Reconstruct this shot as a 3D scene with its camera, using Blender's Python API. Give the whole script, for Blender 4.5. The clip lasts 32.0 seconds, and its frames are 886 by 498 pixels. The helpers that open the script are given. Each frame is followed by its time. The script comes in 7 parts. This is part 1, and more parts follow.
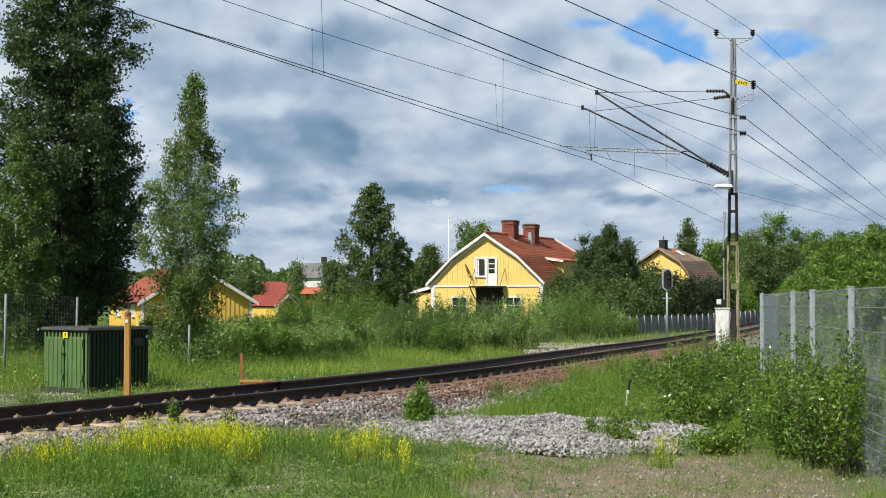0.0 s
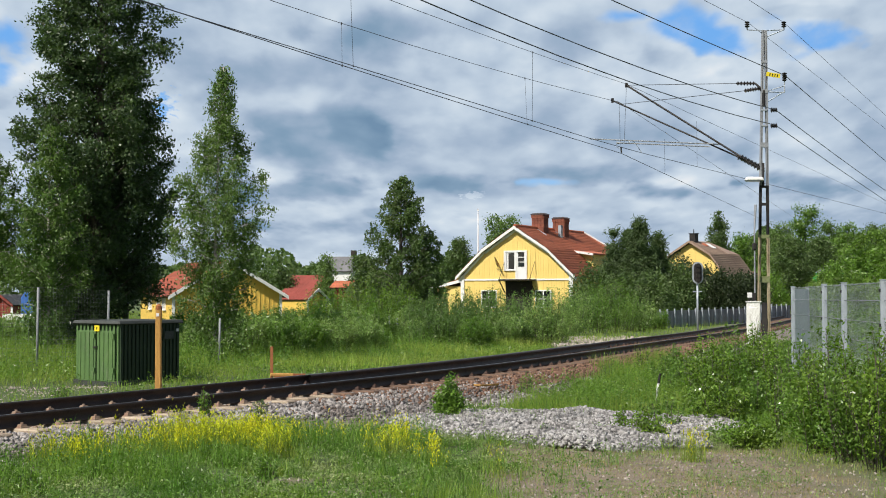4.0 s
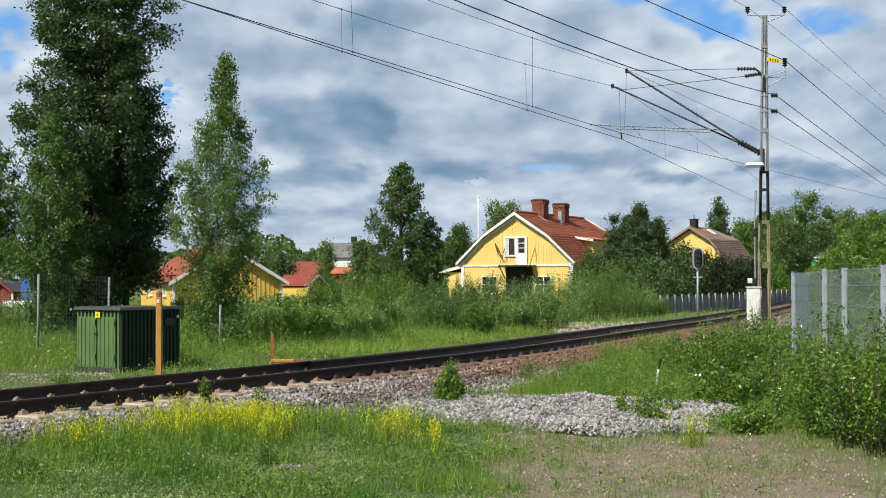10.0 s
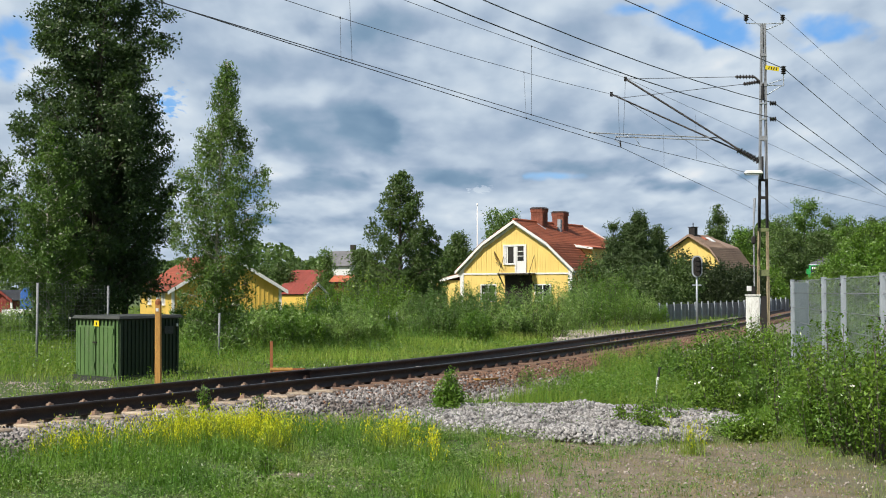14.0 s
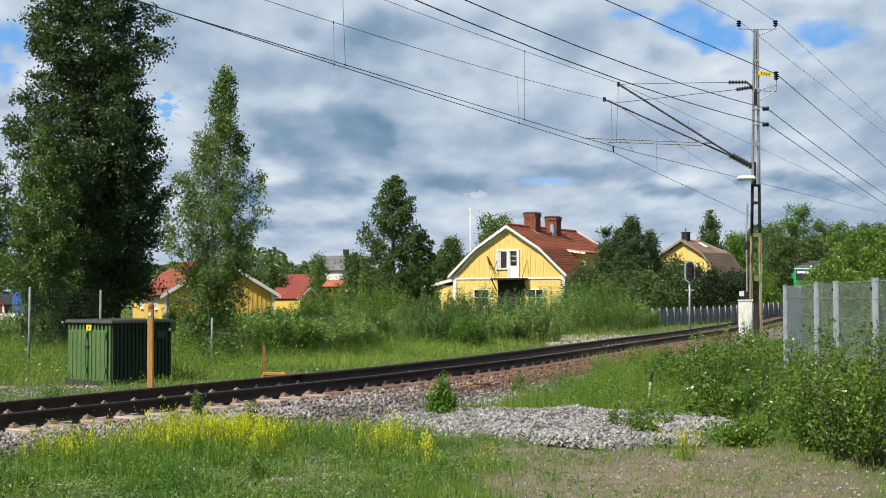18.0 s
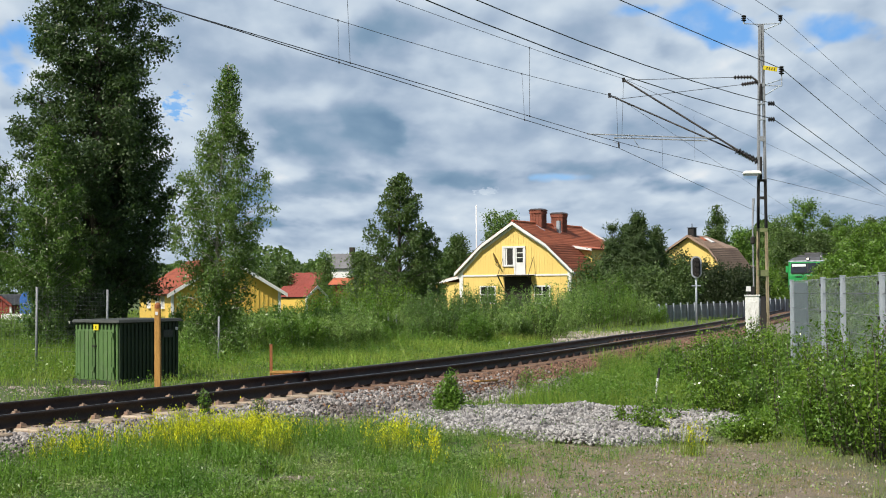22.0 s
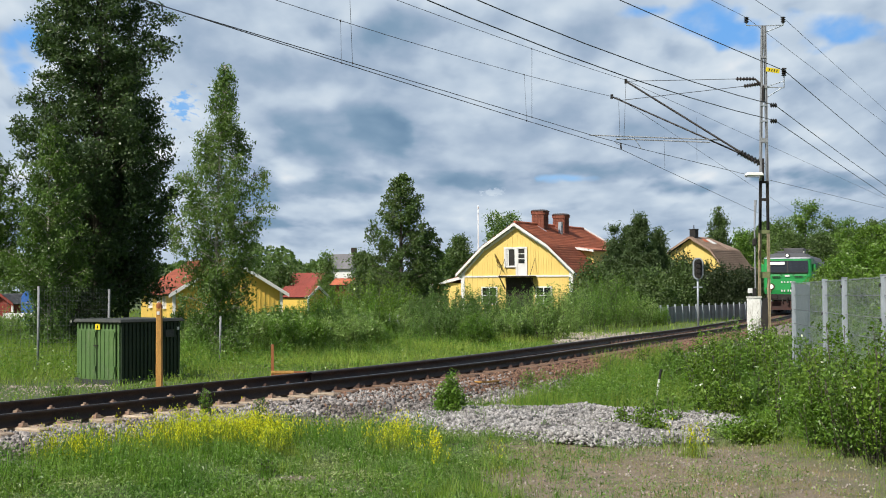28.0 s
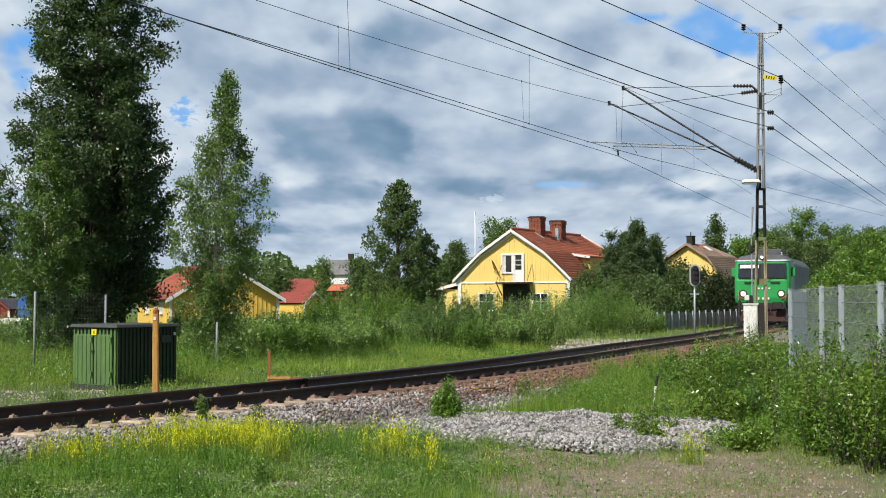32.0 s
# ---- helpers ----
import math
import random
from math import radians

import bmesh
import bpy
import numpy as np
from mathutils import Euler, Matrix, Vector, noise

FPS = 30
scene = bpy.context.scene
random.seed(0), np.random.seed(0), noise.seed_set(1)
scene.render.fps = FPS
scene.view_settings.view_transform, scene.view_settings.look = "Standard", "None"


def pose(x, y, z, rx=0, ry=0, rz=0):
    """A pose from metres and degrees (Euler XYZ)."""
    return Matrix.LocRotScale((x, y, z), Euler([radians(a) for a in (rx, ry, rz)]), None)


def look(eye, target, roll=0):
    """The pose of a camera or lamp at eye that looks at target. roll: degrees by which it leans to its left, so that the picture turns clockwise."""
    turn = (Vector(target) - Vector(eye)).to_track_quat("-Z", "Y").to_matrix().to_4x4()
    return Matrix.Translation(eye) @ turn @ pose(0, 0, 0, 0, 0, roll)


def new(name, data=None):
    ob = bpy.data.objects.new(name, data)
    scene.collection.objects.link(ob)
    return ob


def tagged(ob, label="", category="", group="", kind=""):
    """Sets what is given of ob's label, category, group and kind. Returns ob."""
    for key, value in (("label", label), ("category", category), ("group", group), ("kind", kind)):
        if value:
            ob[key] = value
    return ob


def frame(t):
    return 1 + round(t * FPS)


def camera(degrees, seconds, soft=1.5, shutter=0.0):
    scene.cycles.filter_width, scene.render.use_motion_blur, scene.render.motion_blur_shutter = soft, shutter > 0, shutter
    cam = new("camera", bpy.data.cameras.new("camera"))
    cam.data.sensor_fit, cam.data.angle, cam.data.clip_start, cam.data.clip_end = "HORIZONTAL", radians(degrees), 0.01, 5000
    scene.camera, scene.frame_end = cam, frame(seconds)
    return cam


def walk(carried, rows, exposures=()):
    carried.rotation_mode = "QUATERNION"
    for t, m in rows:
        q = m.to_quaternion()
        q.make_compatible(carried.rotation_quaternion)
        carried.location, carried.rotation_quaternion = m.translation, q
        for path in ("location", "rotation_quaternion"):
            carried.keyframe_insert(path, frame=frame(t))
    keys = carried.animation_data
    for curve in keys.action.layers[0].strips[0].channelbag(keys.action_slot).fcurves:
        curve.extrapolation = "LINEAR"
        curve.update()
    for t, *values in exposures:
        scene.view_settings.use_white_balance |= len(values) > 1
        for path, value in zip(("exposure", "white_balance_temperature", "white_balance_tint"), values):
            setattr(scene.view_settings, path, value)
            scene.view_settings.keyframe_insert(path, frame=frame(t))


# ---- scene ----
cam = camera(35.49, 32.0, soft=1.0)
EYE = (0.0, 0.0, 1.74)
# seconds, tilt, lean, turn in degrees; the camera stands in one spot
ROWS = [(0, 92.007, 0.025, -1.195), (0.5, 91.953, 0.072, -1.115), (1, 91.809, 0.22, -0.984), (1.5, 91.659, 0.217, -0.858), (2, 91.512, 0.265, -0.554), (2.5, 91.827, 0.313, -0.17), (3, 91.88, 0.181, 0.022), (3.5, 91.822, 0.069, 0.084), (5.5, 91.44, 0.066, -0.151), (6, 91.325, 0.037, -0.132), (6.5, 91.281, 0.052, -0.136), (7, 91.385, -0.064, -0.104), (7.5, 91.403, -0.006, -0.068), (8, 91.388, 0.053, -0.036), (8.5, 91.352, 0.083, -0.005), (9, 91.333, 0, -0), (9.5, 91.263, 0.056, 0.036), (10, 91.16, 0.138, 0.04), (10.5, 91.08, 0.235, 0.046), (11, 91.045, 0.254, 0.001), (11.5, 90.932, 0.217, -0.005), (12, 90.825, 0.164, -0.029), (12.5, 90.919, 0.102, -0.038), (13, 91.236, 0.122, -0.013), (13.5, 91.427, 0.203, 0.004), (14, 91.499, 0.201, 0.006), (14.5, 91.568, 0.159, -0.049), (16.5, 91.745, 0.211, -0.026), (17, 91.752, 0.264, -0.005), (17.5, 91.714, 0.175, -0.229), (18, 91.693, 0.121, -0.288), (18.5, 91.692, 0.152, -0.268), (19, 91.659, 0.148, -0.204), (19.5, 91.662, 0.215, -0.13), (20, 91.633, 0.226, -0.078), (20.5, 91.626, 0.252, -0.092), (21, 91.584, 0.359, -0.101), (21.5, 91.59, 0.491, -0.074), (22, 91.582, 0.516, -0.022), (22.5, 91.585, 0.531, 0.025), (23, 91.589, 0.435, 0.052), (23.5, 91.618, 0.396, 0.056), (24, 91.645, 0.55, 0.06), (24.5, 91.656, 0.528, 0.071), (25, 91.671, 0.556, 0.075), (25.5, 91.683, 0.448, 0.069), (27.5, 91.649, 0.347, 0.04), (28, 91.611, 0.326, 0.045), (28.5, 91.583, 0.288, 0.021), (29, 91.546, 0.296, 0.039), (29.5, 91.562, 0.254, 0.041), (30, 91.631, 0.238, 0.045), (30.5, 91.658, 0.229, 0.029), (31, 91.72, 0.162, -0.041), (31.5, 91.817, 0.153, -0.062), (32, 91.864, 0.176, -0.086)]
walk(cam, [(t, pose(*EYE, a, b, c)) for t, a, b, c in ROWS])

# ---------------------------------------------------------------- light
SUN = Vector((-0.45, -0.50, 0.74)).normalized()
sun_data = bpy.data.lights.new("sun", "SUN")
sun_data.energy, sun_data.angle, sun_data.color = 4.9, radians(0.53), (1.0, 0.945, 0.86)
sun = new("sun", sun_data)
sun.matrix_basis = look(SUN * 100, (0, 0, 0))

world = bpy.data.worlds.new("world")
scene.world = world
world.use_nodes = True
wn, wl = world.node_tree.nodes, world.node_tree.links
sky = wn.new("ShaderNodeTexSky")
sky.sky_type, sky.sun_disc = "NISHITA", False
sky.sun_elevation = math.asin(SUN.z)
sky.sun_rotation = math.atan2(SUN.x, SUN.y)
sky.air_density, sky.dust_density = 1.0, 1.5
wl.new(sky.outputs[0], wn["Background"].inputs[0])
wn["Background"].inputs[1].default_value = 0.065
scene.view_settings.exposure = 0.15


# ---------------------------------------------------------------- materials
def node(nt, kind, **values):
    n = nt.nodes.new(kind)
    for k, v in values.items():
        n.inputs[k].default_value = v
    return n


def mixer(nt, factor, a, b, blend="MIX"):
    n = nt.nodes.new("ShaderNodeMix")
    n.data_type, n.blend_type = "RGBA", blend
    for i, v in ((0, factor), (6, a), (7, b)):
        if hasattr(v, "is_linked"):
            nt.links.new(v, n.inputs[i])
        else:
            n.inputs[i].default_value = v if i == 0 else (*v[:3], 1)
    return n.outputs[2]


def noisy(nt, vec, scale, detail=4.0, rough=0.55, lo=0.35, hi=0.65):
    n = node(nt, "ShaderNodeTexNoise", Scale=scale, Detail=detail, Roughness=rough)
    nt.links.new(vec, n.inputs["Vector"])
    r = node(nt, "ShaderNodeMapRange")
    r.inputs[1].default_value, r.inputs[2].default_value = lo, hi
    nt.links.new(n.outputs[0], r.inputs[0])
    return r.outputs[0]


def mat(name, c, c2=None, rough=0.8, metal=0.0, scale=2.0, fine=25.0, bump=0.15, amount=0.6,
        island=0.0, each=0.0, through_light=0.0, spec=0.4, stretch=None, dirt=None):
    """A surface: base colour c drifting to c2 at a large scale, grain at a fine scale, bump, an own tone for each piece."""
    m = bpy.data.materials.new(name)
    m.use_nodes = True
    nt = m.node_tree
    b = nt.nodes["Principled BSDF"]
    tc = nt.nodes.new("ShaderNodeTexCoord")
    vec = tc.outputs["Object"]
    if stretch:
        mp = nt.nodes.new("ShaderNodeMapping")
        mp.inputs["Scale"].default_value = stretch
        nt.links.new(vec, mp.inputs[0])
        vec = mp.outputs[0]
    c2 = c2 or tuple(v * 0.7 for v in c)
    col = mixer(nt, noisy(nt, vec, scale), c, c2)
    grain = noisy(nt, vec, fine, 5, 0.65, 0.3, 0.7)
    g = node(nt, "ShaderNodeMapRange")
    g.inputs[3].default_value, g.inputs[4].default_value = 1 - amount * 0.5, 1 + amount * 0.35
    nt.links.new(grain, g.inputs[0])
    col = mixer(nt, 1.0, col, g.outputs[0], "MULTIPLY")
    if dirt:
        col = mixer(nt, noisy(nt, vec, scale * 2.3, 6, 0.7, 0.55, 0.72), col, dirt)
    for kind, out, k in (("ShaderNodeNewGeometry", "Random Per Island", island), ("ShaderNodeObjectInfo", "Random", each)):
        if k:
            o = nt.nodes.new(kind)
            r = node(nt, "ShaderNodeMapRange")
            r.inputs[3].default_value, r.inputs[4].default_value = 1 - k, 1 + k
            nt.links.new(o.outputs[out], r.inputs[0])
            col = mixer(nt, 1.0, col, r.outputs[0], "MULTIPLY")
    nt.links.new(col, b.inputs["Base Color"])
    b.inputs["Roughness"].default_value, b.inputs["Metallic"].default_value = rough, metal
    b.inputs["Specular IOR Level"].default_value = spec
    if bump:
        bp = node(nt, "ShaderNodeBump", Strength=bump, Distance=0.02)
        nt.links.new(grain, bp.inputs["Height"])
        nt.links.new(bp.outputs[0], b.inputs["Normal"])
    if through_light:
        t = nt.nodes.new("ShaderNodeBsdfTranslucent")
        nt.links.new(mixer(nt, 1.0, col, (1.2, 1.45, 0.5), "MULTIPLY"), t.inputs[0])
        mx = node(nt, "ShaderNodeMixShader", Fac=through_light)
        nt.links.new(b.outputs[0], mx.inputs[1])
        nt.links.new(t.outputs[0], mx.inputs[2])
        nt.links.new(mx.outputs[0], nt.nodes["Material Output"].inputs[0])
    return m


def leaf_mat(name, c, c2, rough=0.5, island=0.35, thr=0.33):
    return mat(name, c, c2, rough=rough, scale=0.9, fine=6, bump=0, amount=0.3, island=island, through_light=thr, spec=0.35)


def glass_mat(name, c=(0.02, 0.025, 0.03), rough=0.06):
    m = mat(name, c, rough=rough, bump=0, amount=0.1, spec=0.8)
    return m


def glow_mat(name, c, s):
    m = bpy.data.materials.new(name)
    m.use_nodes = True
    b = m.node_tree.nodes["Principled BSDF"]
    b.inputs["Base Color"].default_value = (*c, 1)
    b.inputs["Emission Color"].default_value = (*c, 1)
    b.inputs["Emission Strength"].default_value = s
    return m


M_RAIL = mat("rail_steel", (0.036, 0.026, 0.022), (0.055, 0.036, 0.027), rough=0.6, metal=0.3, scale=4, fine=60)
M_RAILTOP = mat("polished_rail", (0.10, 0.10, 0.105), (0.07, 0.06, 0.055), rough=0.38, metal=0.85, scale=6, bump=0.03)
M_SLEEPER = mat("weathered_sleeper", (0.46, 0.39, 0.29), (0.30, 0.22, 0.16), rough=0.9, scale=3, fine=30, each=0.2, stretch=(1, 6, 6), dirt=(0.13, 0.07, 0.045))
M_SLEEPER_DARK = mat("rust_stained_sleeper", (0.17, 0.105, 0.07), (0.11, 0.07, 0.05), rough=0.9, scale=3, fine=30, each=0.25, stretch=(1, 6, 6))
M_CLIP = mat("rusty_clip", (0.26, 0.16, 0.11), (0.34, 0.27, 0.20), rough=0.8, scale=9)
M_STONE = mat("crushed_stone", (0.365, 0.355, 0.345), (0.235, 0.225, 0.215), rough=0.9, scale=3, fine=80, island=0.6, bump=0.3)
M_BALLAST = mat("ballast_stone", (0.345, 0.325, 0.31), (0.20, 0.175, 0.16), rough=0.92, scale=1.2, fine=80, island=0.6, bump=0.3)
M_VERGE = mat("pale_verge_gravel", (0.42, 0.37, 0.32), (0.33, 0.28, 0.24), rough=0.95, scale=1.2, fine=60, island=0.3, bump=0.2)
M_RUSTSTONE = mat("rusty_ballast", (0.23, 0.135, 0.09), (0.16, 0.09, 0.06), rough=0.95, scale=1.5, fine=80, island=0.4, bump=0.3)
M_GRASS = leaf_mat("meadow_grass", (0.165, 0.285, 0.036), (0.265, 0.32, 0.064), rough=0.6)
M_GRASS_SUN = leaf_mat("sunlit_grass", (0.235, 0.36, 0.05), (0.33, 0.37, 0.09), rough=0.6, island=0.4)
M_GRASS_DARK = leaf_mat("lush_grass", (0.085, 0.195, 0.026), (0.170, 0.29, 0.044), rough=0.6, island=0.5)
M_GRASS_LOW = leaf_mat("low_grass", (0.125, 0.235, 0.054), (0.29, 0.335, 0.15), rough=0.65, island=0.5)
M_STRAW = leaf_mat("dry_grass", (0.38, 0.30, 0.15), (0.27, 0.22, 0.11), rough=0.7)
M_FLOWER = leaf_mat("yellow_flower", (0.66, 0.60, 0.016), (0.50, 0.54, 0.030), rough=0.7, island=0.3, thr=0.3)
M_WHITEFLOWER = leaf_mat("white_flower", (0.75, 0.75, 0.68), (0.6, 0.6, 0.55), rough=0.7, island=0.1, thr=0.1)
M_LEAF_ASPEN = leaf_mat("aspen_leaf", (0.058, 0.098, 0.044), (0.082, 0.124, 0.052), rough=0.38, thr=0.33)
M_LEAF_BIRCH = leaf_mat("birch_leaf", (0.116, 0.192, 0.056), (0.160, 0.228, 0.080), rough=0.34, thr=0.38)
M_LEAF_LIGHT = leaf_mat("light_leaf", (0.110, 0.215, 0.030), (0.155, 0.245, 0.042), rough=0.38)
M_LEAF_SHRUB = leaf_mat("willow_leaf", (0.100, 0.196, 0.034), (0.150, 0.242, 0.046), rough=0.36, island=0.4)
M_LEAF_WILLOW = leaf_mat("pale_willow_leaf", (0.185, 0.295, 0.082), (0.25, 0.335, 0.11), rough=0.36, island=0.45)
M_LEAF_BUSH = leaf_mat("glossy_sallow_leaf", (0.100, 0.188, 0.025), (0.170, 0.250, 0.040), rough=0.26, island=0.62, thr=0.3)
M_LEAF_SIDE = leaf_mat("young_birch_leaf", (0.094, 0.168, 0.044), (0.13, 0.198, 0.056), rough=0.4, island=0.4)
M_LEAF_DARK = leaf_mat("dark_leaf", (0.078, 0.132, 0.042), (0.112, 0.162, 0.054), rough=0.5)
M_LEAF_HEDGE = leaf_mat("hedge_leaf", (0.036, 0.056, 0.024), (0.050, 0.070, 0.030), rough=0.55)
M_LEAF_PINE = leaf_mat("pine_needles", (0.070, 0.115, 0.046), (0.095, 0.14, 0.056), rough=0.6)
M_BARK = mat("grey_bark", (0.13, 0.11, 0.085), (0.07, 0.06, 0.05), rough=0.95, scale=4, fine=30, bump=0.5)
M_BIRCHBARK = mat("birch_bark", (0.55, 0.52, 0.47), (0.22, 0.19, 0.16), rough=0.85, scale=5, fine=14, bump=0.3, stretch=(1, 1, 3))
M_YELLOW = mat("yellow_paint", (0.80, 0.60, 0.19), (0.75, 0.555, 0.17), rough=0.7, scale=0.8, fine=40, bump=0.05, amount=0.15)
M_OCHRE = mat("ochre_paint", (0.74, 0.50, 0.10), (0.67, 0.45, 0.09), rough=0.7, scale=0.8, fine=40, bump=0.05, amount=0.15)
M_WHITE = mat("white_paint", (0.78, 0.78, 0.76), (0.70, 0.70, 0.68), rough=0.6, scale=1.5, fine=30, bump=0.04, amount=0.12)
M_TILE = mat("red_clay_tile", (0.50, 0.150, 0.075), (0.42, 0.12, 0.06), rough=0.8, scale=0.7, fine=14, bump=0.25, each=0.16, dirt=(0.20, 0.075, 0.05))
M_BROWNROOF = mat("brown_roof", (0.36, 0.255, 0.19), (0.29, 0.20, 0.15), rough=0.85, scale=0.7, fine=16, bump=0.25)
M_GREYROOF = mat("grey_roof", (0.20, 0.20, 0.21), (0.15, 0.15, 0.16), rough=0.8, scale=0.7, fine=16, bump=0.2)
M_BRICK = mat("red_brick", (0.30, 0.105, 0.065), (0.22, 0.075, 0.05), rough=0.9, scale=3, fine=22, bump=0.3, each=0.18)
M_CAPMETAL = mat("dark_cap_metal", (0.085, 0.06, 0.055), (0.06, 0.05, 0.05), rough=0.6, metal=0.2)
M_MORTAR = mat("mortar", (0.30, 0.24, 0.21), rough=0.95)
M_GLASS = glass_mat("window_glass")
M_DARKWOOD = mat("dark_wood", (0.035, 0.028, 0.022), rough=0.8)
M_GALV = mat("galvanised_steel", (0.43, 0.475, 0.52), (0.36, 0.40, 0.44), rough=0.55, metal=0.35, scale=5, fine=50, bump=0.04, amount=0.25)
M_OLDSTEEL = mat("dull_steel", (0.27, 0.29, 0.30), (0.20, 0.21, 0.22), rough=0.7, metal=0.2, scale=5)
M_MAST = mat("grey_mast_paint", (0.33, 0.35, 0.375), (0.26, 0.275, 0.295), rough=0.7, metal=0.1, scale=2, fine=30, bump=0.08)
M_MASTLOW = mat("stained_mast_paint", (0.42, 0.36, 0.24), (0.30, 0.24, 0.15), rough=0.8, scale=3, fine=30, bump=0.1)
M_MOSSPLATE = mat("green_stained_plate", (0.22, 0.25, 0.11), (0.17, 0.19, 0.09), rough=0.8, scale=5)
M_BLACKSTEEL = mat("black_steel", (0.025, 0.025, 0.027), (0.04, 0.035, 0.03), rough=0.6, metal=0.3)
M_WIRE = mat("dark_wire", (0.085, 0.09, 0.10), rough=0.55, metal=0.3, bump=0)
M_INSUL = mat("dark_insulator", (0.040, 0.036, 0.038), (0.06, 0.052, 0.05), rough=0.3, bump=0)
M_SIGNYELLOW = mat("yellow_sign", (0.78, 0.62, 0.02), (0.72, 0.57, 0.03), rough=0.6, amount=0.1, bump=0)
M_CABGREEN = mat("green_cabinet_paint", (0.105, 0.190, 0.062), (0.085, 0.155, 0.055), rough=0.55, scale=2, fine=30, bump=0.06, amount=0.3, dirt=(0.14, 0.19, 0.10))
# the cabinet green again, darkened for the face turned from the sun
M_CABSHADE = mat("shaded_cabinet_green", (0.030, 0.050, 0.026), (0.022, 0.038, 0.020), rough=0.6, scale=2, fine=30, bump=0.06, amount=0.3)
M_CABDARK = mat("dark_cabinet_lid", (0.06, 0.065, 0.06), (0.045, 0.05, 0.045), rough=0.6)
M_POST = mat("orange_brown_post", (0.52, 0.29, 0.075), (0.40, 0.21, 0.055), rough=0.8, scale=5, fine=25, bump=0.2, stretch=(6, 6, 1))
M_RUST = mat("rust", (0.24, 0.085, 0.035), (0.32, 0.13, 0.05), rough=0.9, scale=8)
M_BOXWHITE = mat("chipped_white_paint", (0.80, 0.80, 0.77), (0.66, 0.66, 0.61), rough=0.6, scale=5, fine=25, bump=0.1, amount=0.3, stretch=(3, 3, 0.7), dirt=(0.30, 0.26, 0.20))
M_LOCOGREEN = mat("loco_green", (0.030, 0.32, 0.085), (0.028, 0.28, 0.075), rough=0.35, scale=1, fine=20, bump=0.02, amount=0.15)
M_LOCOGREY = mat("loco_grey", (0.38, 0.43, 0.47), (0.32, 0.36, 0.40), rough=0.5, scale=1, bump=0.02, amount=0.2)
M_LOCOROOF = mat("loco_roof", (0.10, 0.105, 0.115), (0.075, 0.075, 0.08), rough=0.6, scale=2)
M_LIGHT = glow_mat("headlight_glass", (1.0, 0.95, 0.82), 0.75)
M_RUST_DARK = mat("dark_rust", (0.075, 0.042, 0.03), (0.05, 0.032, 0.026), rough=0.85, scale=8)
M_GRIME = mat("brown_grime", (0.036, 0.026, 0.023), (0.026, 0.021, 0.02), rough=0.85, scale=6)
M_PLOUGH = mat("grimy_red_plough", (0.055, 0.018, 0.014), (0.03, 0.017, 0.014), rough=0.8, scale=5)
M_BLUE = mat("blue_tarp", (0.05, 0.16, 0.50), rough=0.5)
M_REDWALL = mat("falu_red", (0.25, 0.05, 0.035), rough=0.85)
M_WOODGREY = mat("weathered_boards", (0.29, 0.30, 0.31), (0.21, 0.215, 0.22), rough=0.9, each=0.3, scale=3)
M_DISH = mat("brown_dish", (0.30, 0.19, 0.05), (0.24, 0.15, 0.05), rough=0.6)


# ---------------------------------------------------------------- mesh helpers
def part(name, data, material, parent=None, label=""):
    """Links a mesh (or a bmesh) as one object under a thing or a part."""
    if isinstance(data, bmesh.types.BMesh):
        me = bpy.data.meshes.new(name)
        data.to_mesh(me)
        data.free()
        data = me
    if material and not data.materials:
        data.materials.append(material)
    ob = new(name, data)
    ob.parent = parent
    if label:
        tagged(ob, label)
    return ob


def thing(name, m, label, category, group="", kind=""):
    e = new(name)
    e.matrix_basis = m if isinstance(m, Matrix) else Matrix.Translation(m)
    e.empty_display_size = 0.2
    return tagged(e, label, category, group, kind)


